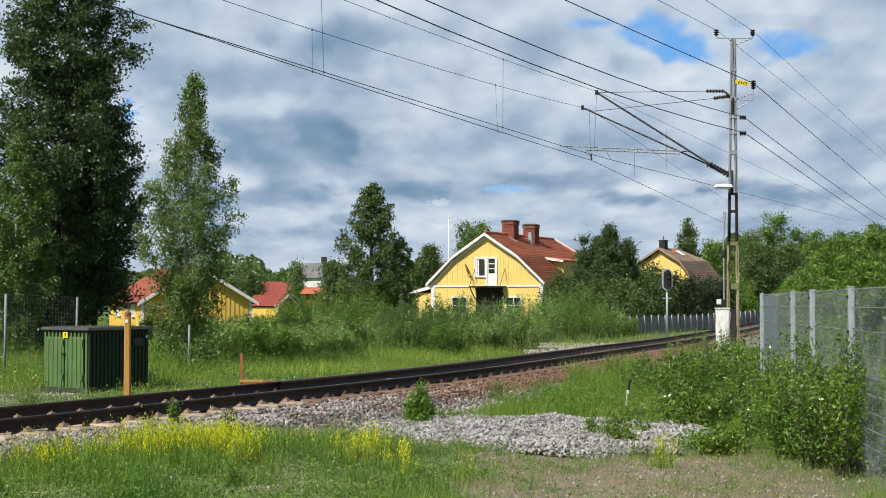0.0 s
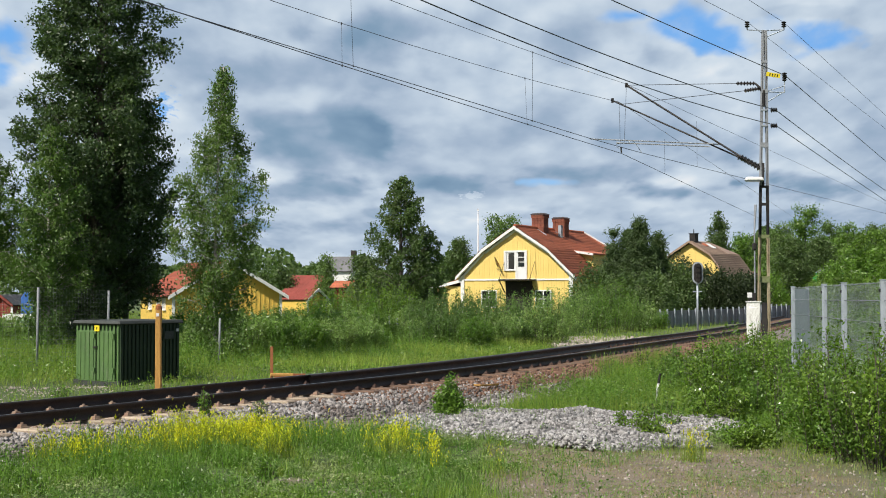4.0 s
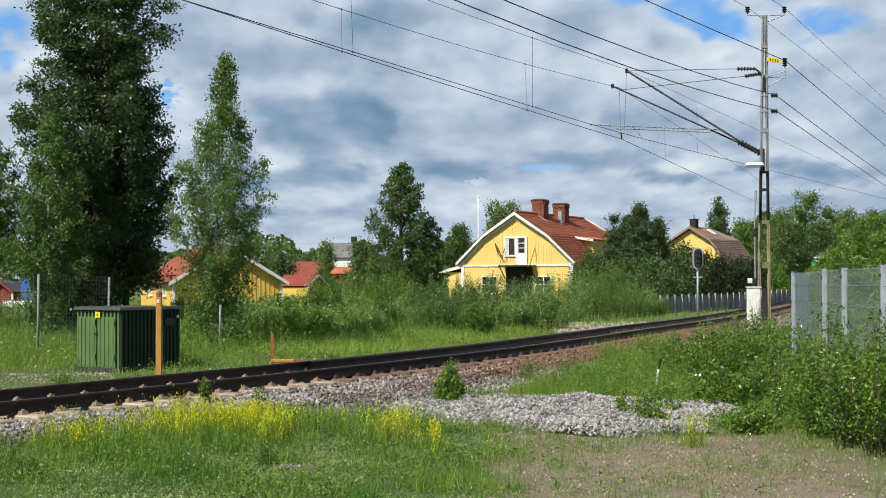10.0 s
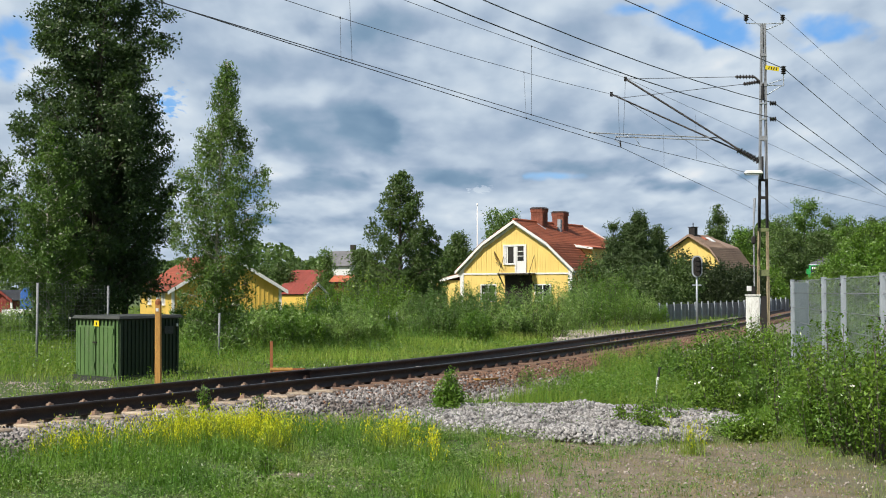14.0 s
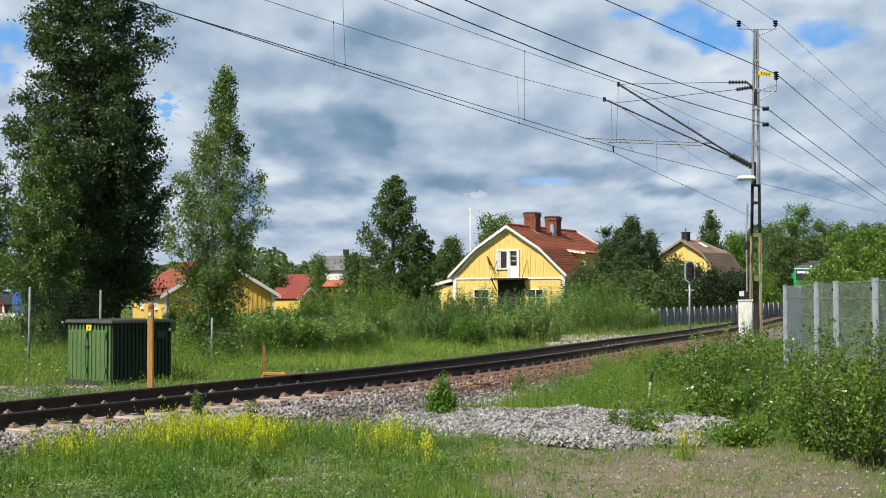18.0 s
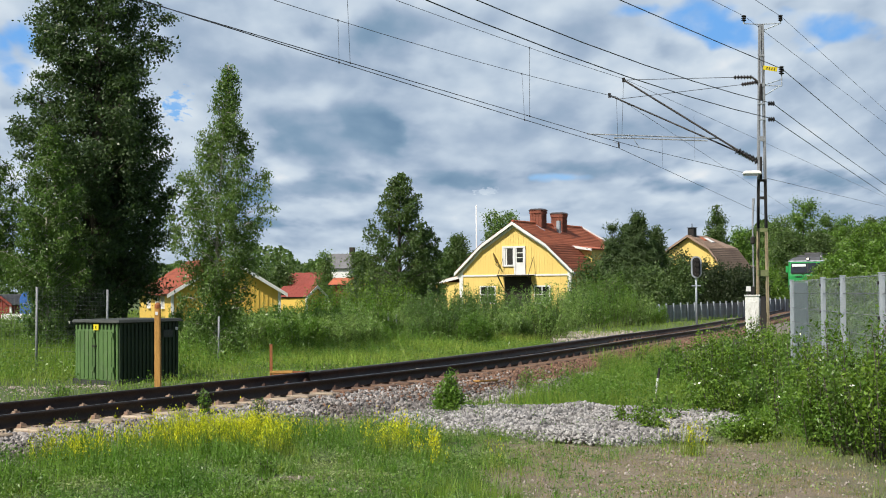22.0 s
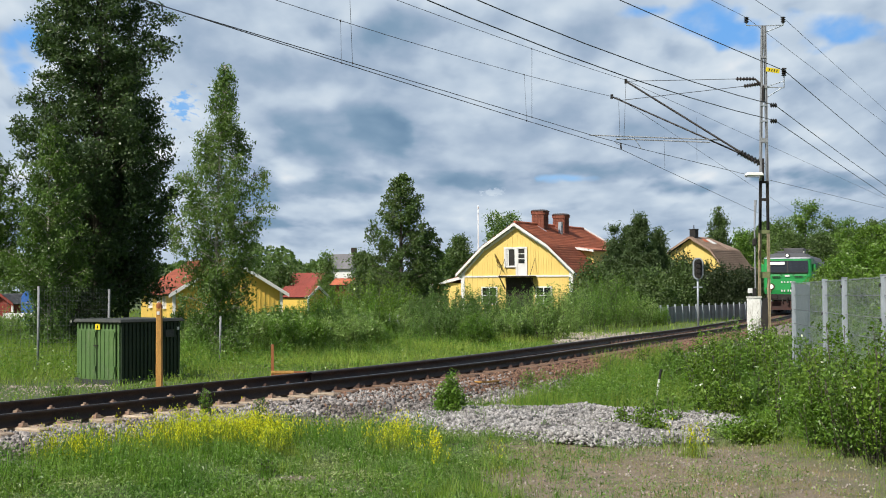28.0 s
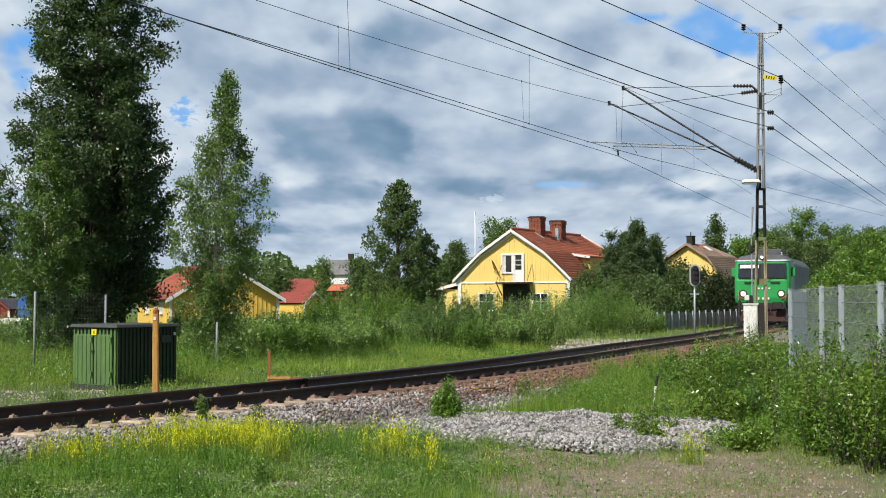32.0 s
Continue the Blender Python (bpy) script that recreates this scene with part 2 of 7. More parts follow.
class Shape:
    """Collects solid pieces of one mesh."""

    def __init__(self):
        self.v, self.f = [], []

    def add(self, verts, faces):
        n = len(self.v)
        self.v += [tuple(p) for p in verts]
        self.f += [tuple(i + n for i in q) for q in faces]
        return self

    def box(self, c, s, r=None, taper=1.0):
        vs = []
        for z, k in ((-0.5, 1.0), (0.5, taper)):
            for x, y in ((-0.5, -0.5), (0.5, -0.5), (0.5, 0.5), (-0.5, 0.5)):
                p = Vector((x * s[0] * k, y * s[1] * k, z * s[2]))
                vs.append((r @ p if r else p) + Vector(c))
        return self.add(vs, ((3, 2, 1, 0), (4, 5, 6, 7), (0, 1, 5, 4), (1, 2, 6, 5), (2, 3, 7, 6), (3, 0, 4, 7)))

    def tube(self, pts, radii, n=8):
        pts = [Vector(p) for p in pts]
        if not hasattr(radii, "__len__"):
            radii = [radii] * len(pts)
        rings, vs, fs = [], [], []
        for i, p in enumerate(pts):
            d = (pts[min(i + 1, len(pts) - 1)] - pts[max(i - 1, 0)]).normalized()
            a = d.orthogonal().normalized() if abs(d.z) > 0.98 else Vector((d.y, -d.x, 0)).normalized()
            b = d.cross(a)
            for k in range(n):
                w = 2 * math.pi * k / n
                vs.append(p + (a * math.cos(w) + b * math.sin(w)) * radii[i])
        for i in range(len(pts) - 1):
            for k in range(n):
                fs.append((i * n + k, i * n + (k + 1) % n, (i + 1) * n + (k + 1) % n, (i + 1) * n + k))
        fs += [tuple(range(n))[::-1], tuple(range((len(pts) - 1) * n, len(pts) * n))]
        return self.add(vs, fs)

    def prism(self, poly, vec):
        n = len(poly)
        vec = Vector(vec)
        vs = [Vector(p) for p in poly] + [Vector(p) + vec for p in poly]
        fs = [tuple(range(n))[::-1], tuple(range(n, 2 * n))] + [(i, (i + 1) % n, n + (i + 1) % n, n + i) for i in range(n)]
        return self.add(vs, fs)

    def mesh(self, name, bevel=0.0, smooth=False, segments=1):
        bm = bmesh.new()
        vs = [bm.verts.new(p) for p in self.v]
        for q in self.f:
            try:
                bm.faces.new([vs[i] for i in q])
            except ValueError:
                pass
        bmesh.ops.recalc_face_normals(bm, faces=bm.faces)
        if bevel:
            bmesh.ops.bevel(bm, geom=[e for e in bm.edges if e.is_manifold and e.calc_face_angle(0) > 0.6], offset=bevel, segments=segments, affect="EDGES", profile=0.5)
        me = bpy.data.meshes.new(name)
        bm.to_mesh(me)
        bm.free()
        if smooth:
            me.polygons.foreach_set("use_smooth", [True] * len(me.polygons))
        return me

    def part(self, name, material, parent=None, label="", bevel=0.0, smooth=False):
        return part(name, self.mesh(name, bevel, smooth), material, parent, label)


def quad_mesh(name, v, smooth=False):
    """A mesh of loose quads from an array (n, 4, 3)."""
    v = np.asarray(v, dtype=np.float32)
    n = len(v)
    me = bpy.data.meshes.new(name)
    me.vertices.add(n * 4)
    me.vertices.foreach_set("co", v.reshape(-1))
    me.loops.add(n * 4)
    me.loops.foreach_set("vertex_index", np.arange(n * 4, dtype=np.int32))
    me.polygons.add(n)
    me.polygons.foreach_set("loop_start", np.arange(0, n * 4, 4, dtype=np.int32))
    me.update()
    return me


def poly_mesh(name, v, f):
    """A mesh of equal polygons: vertices (n, 3), faces (m, k)."""
    v, f = np.asarray(v, dtype=np.float32), np.asarray(f, dtype=np.int32)
    me = bpy.data.meshes.new(name)
    me.vertices.add(len(v))
    me.vertices.foreach_set("co", v.reshape(-1))
    me.loops.add(f.size)
    me.loops.foreach_set("vertex_index", f.reshape(-1))
    me.polygons.add(len(f))
    me.polygons.foreach_set("loop_start", np.arange(0, f.size, f.shape[1], dtype=np.int32))
    me.update()
    return me


def unit(v):
    return v / (np.linalg.norm(v, axis=-1, keepdims=True) + 1e-9)


def leaf_quads(rng, centres, size, up=0.35, slim=0.55, hang=0.0):
    """Leaf-shaped quads (n, 4, 3) at the centres, turned at random."""
    n = len(centres)
    nrm = unit(rng.normal(size=(n, 3)) + (0, 0, up))
    a = rng.normal(size=(n, 3)) + (0, 0, -hang)
    a = unit(a - (a * nrm).sum(1, keepdims=True) * nrm)
    b = np.cross(nrm, a)
    s = (size * rng.uniform(0.6, 1.35, n))[:, None]
    return np.stack([centres - a * s * 0.55, centres + b * s * slim * 0.5 - a * s * 0.05, centres + a * s * 0.55, centres - b * s * slim * 0.5 - a * s * 0.05], 1)


def blade_quads(rng, x, y, z, h, w, lean=0.35):
    """Grass blades (n, 4, 3)."""
    n = len(x)
    a = rng.uniform(0, 2 * np.pi, n)
    d = np.stack([np.cos(a), np.sin(a), np.zeros(n)], 1)
    s = np.stack([-np.sin(a), np.cos(a), np.zeros(n)], 1)
    f = rng.uniform(0, 2 * np.pi, n)
    s = np.stack([np.cos(f), np.sin(f), np.zeros(n)], 1) * 0.6 + s * 0.4
    base = np.stack([x, y, z], 1)
    top = base + d * (h * rng.uniform(0.05, lean, n))[:, None] + np.stack([np.zeros(n), np.zeros(n), h], 1)
    w = np.asarray(w)[:, None] if np.ndim(w) else np.full((n, 1), w)
    return np.stack([base - s * w / 2, base + s * w / 2, top + s * w * 0.12, top - s * w * 0.12], 1)


# ---------------------------------------------------------------- plan of the railway
def rail_x(y):
    """The line of the near rail over the plan."""
    y = np.asarray(y, dtype=float)
    q = lambda t: -3.5 * np.log1p(np.exp(-(t - 31) / 3.5))
    far = np.clip((y - 45) / 32, 0, 1)
    return -5.62 + 0.34 * (y - 17.56) + 0.24 * (q(y) - q(17.56)) + 0.72 * far * far * (3 - 2 * far)


def grade(y):
    """The line dips a little towards the distance."""
    k = np.clip((np.asarray(y, float) - 33) / 29, 0, 1)
    return -0.19 * k * k * (3 - 2 * k)


TRACK_Y = np.arange(-60.0, 260.0, 0.25)


def track_table():
    x = rail_x(TRACK_Y)
    d = unit(np.stack([np.gradient(x, TRACK_Y), np.ones_like(x)], 1))
    right = np.stack([d[:, 1], -d[:, 0]], 1)
    centre = np.stack([x, TRACK_Y], 1) - right * 0.755
    length = np.concatenate([[0], np.cumsum(np.linalg.norm(np.diff(centre, axis=0), axis=1))])
    return centre, d, right, length


T_C, T_D, T_R, T_L = track_table()


def track_at(s):
    """Place and heading of the track's centre at s metres along it."""
    x, y = np.interp(s, T_L, T_C[:, 0]), np.interp(s, T_L, T_C[:, 1])
    dx, dy = np.interp(s, T_L, T_D[:, 0]), np.interp(s, T_L, T_D[:, 1])
    return x, y, dx, dy


def s_at_y(y):
    return float(np.interp(y, T_C[:, 1], T_L))


def beside(x, y):
    """Signed distance from the track's centre: positive on the camera's side."""
    x, y = np.asarray(x, float), np.asarray(y, float)
    cx = np.interp(y, T_C[:, 1], T_C[:, 0])
    sl = np.interp(y, T_C[:, 1], T_D[:, 1])
    return (x - cx) * sl


def smooth(a, b, t):
    t = np.clip((np.asarray(t, float) - a) / (b - a), 0, 1)
    return t * t * (3 - 2 * t)


def ground_z(x, y):
    x, y = np.asarray(x, float), np.asarray(y, float)
    d = beside(x, y)
    near = -0.10 - 0.26 * smooth(1.5, 2.7, d)
    far = -0.10 - 0.10 * smooth(1.6, 2.8, -d) + 0.10 * smooth(6, 20, -d)
    z = np.where(d > 0, near, far)
    bumps = 0.025 * np.sin(x * 1.7 + y * 0.6) + 0.02 * np.sin(y * 2.1 - x * 0.9)
    return z + grade(y) + bumps * smooth(2.5, 5, np.abs(d)) * smooth(300, 100, np.hypot(x, y))


# ---------------------------------------------------------------- sky
# clouds and gaps in the sky: bearing, height, half widths (tangents), tone, share
SOFT_SKY = [(-0.157, 0.194, 0.0694, 0.0245, 0.74, 0.6), (-0.046, 0.187, 0.049, 0.0171, 0.36, 0.75), (0.02, 0.197, 0.0286, 0.0163, 0.72, 0.6), (0.093, 0.18, 0.0367, 0.0204, 0.52, 0.6), (0.02, 0.16, 0.049, 0.0184, 0.55, 0.5), (-0.169, 0.149, 0.0286, 0.0245, 0.8, 0.7), (-0.104, 0.156, 0.0571, 0.0163, 0.78, 0.7), (0.019, 0.116, 0.0531, 0.0204, 0.8, 0.75), (0.089, 0.13, 0.0327, 0.0184, 0.66, 0.6), (-0.046, 0.148, 0.0245, 0.0102, 0.5, 0.6)]
LOW_SKY = [(-0.161, 0.075, 0.0367, 0.0245, 0.42, 0.7), (-0.104, 0.072, 0.0571, 0.0122, 0.44, 0.75), (-0.005, 0.078, 0.0449, 0.0073, 0.38, 0.7), (0.101, 0.083, 0.0571, 0.009, 0.42, 0.7), (0.17, 0.072, 0.0449, 0.0065, 0.24, 0.75), (0.268, 0.076, 0.049, 0.0106, 0.2, 0.85), (0.211, 0.101, 0.0286, 0.0163, 0.5, 0.6), (0.142, 0.109, 0.0367, 0.0163, 0.6, 0.6), (-0.079, 0.047, 0.049, 0.0057, 0.45, 0.6), (-0.137, 0.048, 0.0204, 0.0049, 0.36, 0.7)]
BRIGHT_SKY = [(-0.114, 0.035, 0.0184, 0.009, 0.93, 0.8), (-0.141, 0.115, 0.0147, 0.0196, 0.92, 0.75), (0.256, 0.129, 0.0327, 0.0327, 0.9, 0.85), (0.159, 0.169, 0.0367, 0.0131, 0.86, 0.75), (0.07, 0.056, 0.0653, 0.0061, 0.84, 0.8), (0.157, 0.053, 0.0449, 0.0069, 0.9, 0.8), (0.239, 0.055, 0.0449, 0.0049, 0.8, 0.7), (-0.038, 0.057, 0.0286, 0.0057, 0.7, 0.6), (0.281, 0.203, 0.0449, 0.0065, 0.9, 0.8), (-0.324, 0.135, 0.0204, 0.0131, 0.88, 0.8), (0.054, 0.108, 0.0184, 0.0073, 0.86, 0.6), (0.212, 0.158, 0.0163, 0.009, 0.84, 0.6)]
DARK_SKY = [(-0.087, 0.104, 0.0539, 0.018, 0.36, 0.9), (-0.116, 0.119, 0.0318, 0.0171, 0.44, 0.8), (-0.071, 0.125, 0.0286, 0.0122, 0.42, 0.8), (-0.058, 0.112, 0.0237, 0.022, 0.3, 0.95)]
PATCH_SKY = [(-0.102, 0.122, 0.0237, 0.0053, 0.62, 0.8), (0.027, 0.069, 0.009, 0.0024, 1.25, 0.9)]
BLUE_SKY = [(-0.326, 0.179, 0.0196, 0.0224), (-0.32, 0.158, 0.0163, 0.0122), (-0.201, 0.133, 0.0106, 0.0106), (0.173, 0.194, 0.0327, 0.0139), (0.21, 0.182, 0.0327, 0.0131), (0.273, 0.183, 0.0449, 0.0131), (0.139, 0.2, 0.0286, 0.0065), (-0.318, 0.187, 0.0245, 0.0245), (0.08, 0.079, 0.0245, 0.0037)]


def build_sky():
    m = bpy.data.materials.new("cloudy_sky")
    m.use_nodes = True
    nt = m.node_tree
    nt.nodes.remove(nt.nodes["Principled BSDF"])
    tc = nt.nodes.new("ShaderNodeTexCoord")
    nv = nt.nodes.new("ShaderNodeVectorMath")
    nv.operation = "NORMALIZE"
    nt.links.new(tc.outputs["Object"], nv.inputs[0])
    sep = nt.nodes.new("ShaderNodeSeparateXYZ")
    nt.links.new(nv.outputs[0], sep.inputs[0])

    def maths(op, a, b=None, c=None):
        n = nt.nodes.new("ShaderNodeMath")
        n.operation = op
        for i, v in enumerate((a, b, c)):
            if v is None:
                continue
            if hasattr(v, "is_linked"):
                nt.links.new(v, n.inputs[i])
            else:
                n.inputs[i].default_value = v
        return n.outputs[0]

    def ramp(v, lo, hi):
        r = nt.nodes.new("ShaderNodeMapRange")
        r.interpolation_type = "SMOOTHSTEP"
        r.inputs[1].default_value, r.inputs[2].default_value = lo, hi
        nt.links.new(v, r.inputs[0])
        return r.outputs[0]

    X, Y, Zz = sep.outputs
    # bearing and height of a direction; towards the horizon the clouds crowd together
    az, el = maths("DIVIDE", X, Y), maths("DIVIDE", Zz, Y)
    up = maths("MAXIMUM", el, 0.0)
    near = maths("DIVIDE", 1.0, maths("ADD", up, 0.10))
    comb = nt.nodes.new("ShaderNodeCombineXYZ")
    nt.links.new(maths("MULTIPLY", az, maths("ADD", maths("MULTIPLY", near, 0.5), 3.0)), comb.inputs[0])
    nt.links.new(maths("MULTIPLY", maths("LOGARITHM", maths("ADD", up, 0.05), math.e), 1.5), comb.inputs[1])

    def field(scale, detail, shift=(0, 0, 0), rough=0.5, warp=0.0):
        mp = nt.nodes.new("ShaderNodeMapping")
        mp.inputs["Location"].default_value = shift
        nt.links.new(comb.outputs[0], mp.inputs[0])
        n = node(nt, "ShaderNodeTexNoise", Scale=scale, Detail=detail, Roughness=rough, Distortion=warp)
        nt.links.new(mp.outputs[0], n.inputs["Vector"])
        return n.outputs[0]

    def puffs(scale, shift):
        """Scalloped, billowing heads: 1 in the middle of a head, falling to 0 in the creases."""
        mp = nt.nodes.new("ShaderNodeMapping")
        mp.inputs["Location"].default_value = shift
        nt.links.new(comb.outputs[0], mp.inputs[0])
        wn = node(nt, "ShaderNodeTexNoise", Scale=scale * 0.9, Detail=4)
        nt.links.new(mp.outputs[0], wn.inputs["Vector"])
        mx = nt.nodes.new("ShaderNodeVectorMath")
        mx.operation = "MULTIPLY_ADD"
        mx.inputs[1].default_value = (0.9 / scale, 0.9 / scale, 0)
        nt.links.new(wn.outputs["Color"], mx.inputs[0])
        nt.links.new(mp.outputs[0], mx.inputs[2])
        vo = nt.nodes.new("ShaderNodeTexVoronoi")
        vo.feature = "SMOOTH_F1"
        vo.inputs["Scale"].default_value = scale
        vo.inputs["Detail"].default_value = 2.0
        vo.inputs["Roughness"].default_value = 0.45
        vo.inputs["Smoothness"].default_value = 0.6
        nt.links.new(mx.outputs[0], vo.inputs["Vector"])
        return maths("SUBTRACT", 0.9, maths("MULTIPLY", vo.outputs["Distance"], 1.3))

    edge, curl = field(4.0, 5, (2, 9, 0)), puffs(6.0, (1, 5, 0))
    ragged = maths("ADD", maths("MULTIPLY", maths("SUBTRACT", edge, 0.5), 2.2), maths("MULTIPLY", maths("SUBTRACT", curl, 0.32), 0.9))

    def blob(a, e, wa, we, soft, rag=1.0):
        """1 inside a ragged ellipse of the sky, 0 outside."""
        da = maths("DIVIDE", maths("SUBTRACT", az, a), wa)
        de = maths("DIVIDE", maths("SUBTRACT", el, e), we)
        r2 = maths("SQRT", maths("ADD", maths("MULTIPLY", da, da), maths("MULTIPLY", de, de)))
        r2 = maths("SUBTRACT", r2, maths("MULTIPLY", ragged, rag))
        if wa < 0.012:
            r2 = maths("SUBTRACT", r2, maths("MULTIPLY", maths("SUBTRACT", field(34.0, 4, (5, 1, 0)), 0.5), 4.0))
        return ramp(maths("SUBTRACT", 1.0, r2), -soft, soft)

    body, above = field(1.7, 6, (0.4, 0.2, 0)), field(1.7, 6, (0.4, 0.2 - 0.06, 0))
    tone = maths("ADD", maths("MULTIPLY", maths("SUBTRACT", field(1.1, 3, (4, 7, 0)), 0.5), 0.5), 1.03)
    for rows, soft, rag in ((SOFT_SKY, 0.75, 0.7), (LOW_SKY, 0.55, 0.7), (DARK_SKY, 0.24, 0.30), (BRIGHT_SKY, 0.28, 1.0), (PATCH_SKY, 0.30, 1.0)):
        for (a, e, wa, we, k, share) in rows:
            n = nt.nodes.new("ShaderNodeMix")
            nt.links.new(maths("MULTIPLY", blob(a, e, wa, we, soft * (2.4 if rows is DARK_SKY and wa > 0.026 else 1.0), rag), share), n.inputs[0])
            nt.links.new(tone, n.inputs[2])
            n.inputs[3].default_value = k
            tone = n.outputs[0]
    # sunlit heads and shaded bellies
    relief = maths("MULTIPLY", maths("SUBTRACT", above, body), 1.1)
    heads = maths("MULTIPLY", maths("SUBTRACT", puffs(2.6, (3, 1, 0)), 0.30), 0.42)
    small = maths("MULTIPLY", maths("SUBTRACT", puffs(6.0, (7, 2, 0)), 0.30), 0.20)
    tone = maths("ADD", tone, maths("ADD", relief, maths("ADD", heads, small)))
    cr = nt.nodes.new("ShaderNodeValToRGB")
    els = cr.color_ramp.elements
    els[0].position, els[0].color = 0.0, (0.150, 0.250, 0.372, 1)
    els[1].position, els[1].color = 1.0, (0.78, 0.80, 0.815, 1)
    for p, c in ((0.22, (0.205, 0.312, 0.435)), (0.45, (0.325, 0.415, 0.540)), (0.66, (0.470, 0.560, 0.665)), (0.82, (0.580, 0.660, 0.740))):
        q = els.new(p)
        q.color = (*c, 1)
    nt.links.new(maths("ADD", maths("MULTIPLY", tone, 0.80), 0.04), cr.inputs[0])
    col = cr.outputs[0]
    blue = mixer(nt, ramp(el, 0.02, 0.20), (0.32, 0.54, 0.80), (0.155, 0.385, 0.78))
    gap = None
    for b in BLUE_SKY:
        g = blob(*b, 0.42, 0.9)
        gap = g if gap is None else maths("MAXIMUM", gap, g)
    veil = maths("SUBTRACT", 1.0, maths("MULTIPLY", ramp(field(5.0, 6, (8, 3, 0)), 0.45, 0.8), 0.6))
    col = mixer(nt, maths("MULTIPLY", gap, veil), col, blue)
    col = mixer(nt, maths("MULTIPLY", ramp(el, 0.045, 0.0), 0.45), col, (0.50, 0.58, 0.66))
    em = nt.nodes.new("ShaderNodeEmission")
    nt.links.new(col, em.inputs[0])
    nt.links.new(em.outputs[0], nt.nodes["Material Output"].inputs[0])
    r, vs, fs = 2600.0, [], []
    na, ne = 40, 24
    for j in range(ne + 1):
        for i in range(na + 1):
            a, e = radians(-55 + 110 * i / na), radians(-2.5 + 62.5 * j / ne)
            vs.append((r * math.sin(a) * math.cos(e), r * math.cos(a) * math.cos(e), r * math.sin(e)))
    for j in range(ne):
        for i in range(na):
            k = j * (na + 1) + i
            fs.append((k, k + 1, k + na + 2, k + na + 1))
    dome = part("backdrop_sky", poly_mesh("backdrop_sky", vs, fs), m)
    dome.location = EYE
    return tagged(dome, "blue summer sky with drifting grey and white clouds", "sky", kind="structure")


SKY = build_sky()


# ---------------------------------------------------------------- ground
def build_ground():
    def ticks(fine0, fine1, step, far):
        mid = list(np.arange(fine0, fine1 + 1e-6, step))
        out = []
        k, p = step, fine1
        while p < far:
            k *= 1.25
            p += k
            out.append(p)
        low, k, p = [], step, fine0
        while p > -far:
            k *= 1.25
            p -= k
            low.append(p)
        return np.array(low[::-1] + mid + out)
    xs, ys = ticks(-9, 14, 0.22, 2700), ticks(9, 60, 0.22, 2700)
    gx, gy = np.meshgrid(xs, ys)
    gz = ground_z(gx, gy)
    n, w = gx.size, len(xs)
    i = np.arange(n).reshape(gx.shape)
    f = np.stack([i[:-1, :-1], i[:-1, 1:], i[1:, 1:], i[1:, :-1]], -1).reshape(-1, 4)
    me = poly_mesh("ground", np.stack([gx, gy, gz], -1).reshape(-1, 3), f)
    me.polygons.foreach_set("use_smooth", [True] * len(me.polygons))
    for nm, val in (("bare", bare_soil(gx, gy)), ("bed", smooth(3.3, 2.4, np.abs(beside(gx, gy))))):
        at = me.attributes.new(nm, "FLOAT", "POINT")
        at.data.foreach_set("value", val.reshape(-1).astype(np.float32))
    m = bpy.data.materials.new("meadow_soil")
    m.use_nodes = True
    nt = m.node_tree
    b = nt.nodes["Principled BSDF"]
    tc = nt.nodes.new("ShaderNodeTexCoord")
    vec = tc.outputs["Object"]
    grass = mixer(nt, noisy(nt, vec, 0.8), (0.07, 0.125, 0.03), (0.11, 0.145, 0.045))
    grass = mixer(nt, noisy(nt, vec, 9.0, 6), grass, (0.07, 0.10, 0.03))
    soil = mixer(nt, noisy(nt, vec, 1.5, 6), (0.205, 0.158, 0.107), (0.152, 0.118, 0.078))
    soil = mixer(nt, noisy(nt, vec, 45.0, 5, 0.7, 0.42, 0.6), soil, (0.28, 0.235, 0.175))
    soil = mixer(nt, noisy(nt, vec, 3.0, 6, 0.7, 0.52, 0.66), soil, (0.105, 0.12, 0.05))
    bed = mixer(nt, noisy(nt, vec, 30.0, 5), (0.17, 0.13, 0.105), (0.26, 0.23, 0.21))
    for nm, c in (("bare", soil), ("bed", bed)):
        at = nt.nodes.new("ShaderNodeAttribute")
        at.attribute_name = nm
        grass = mixer(nt, at.outputs["Fac"], grass, c)
    nt.links.new(grass, b.inputs["Base Color"])
    b.inputs["Roughness"].default_value = 0.95
    bp = node(nt, "ShaderNodeBump", Strength=0.5, Distance=0.03)
    nt.links.new(noisy(nt, vec, 40.0, 6, 0.7), bp.inputs["Height"])
    nt.links.new(bp.outputs[0], b.inputs["Normal"])
    return tagged(part("ground", me, m), "grassy ground with a patch of bare trodden soil", "ground", kind="structure")


def wobble(x, y, k, s):
    return np.sin(x * k + s) * np.cos(y * k * 0.8 + 2 * s) + 0.5 * np.sin(x * k * 2.3 + y * k * 1.7 + s)


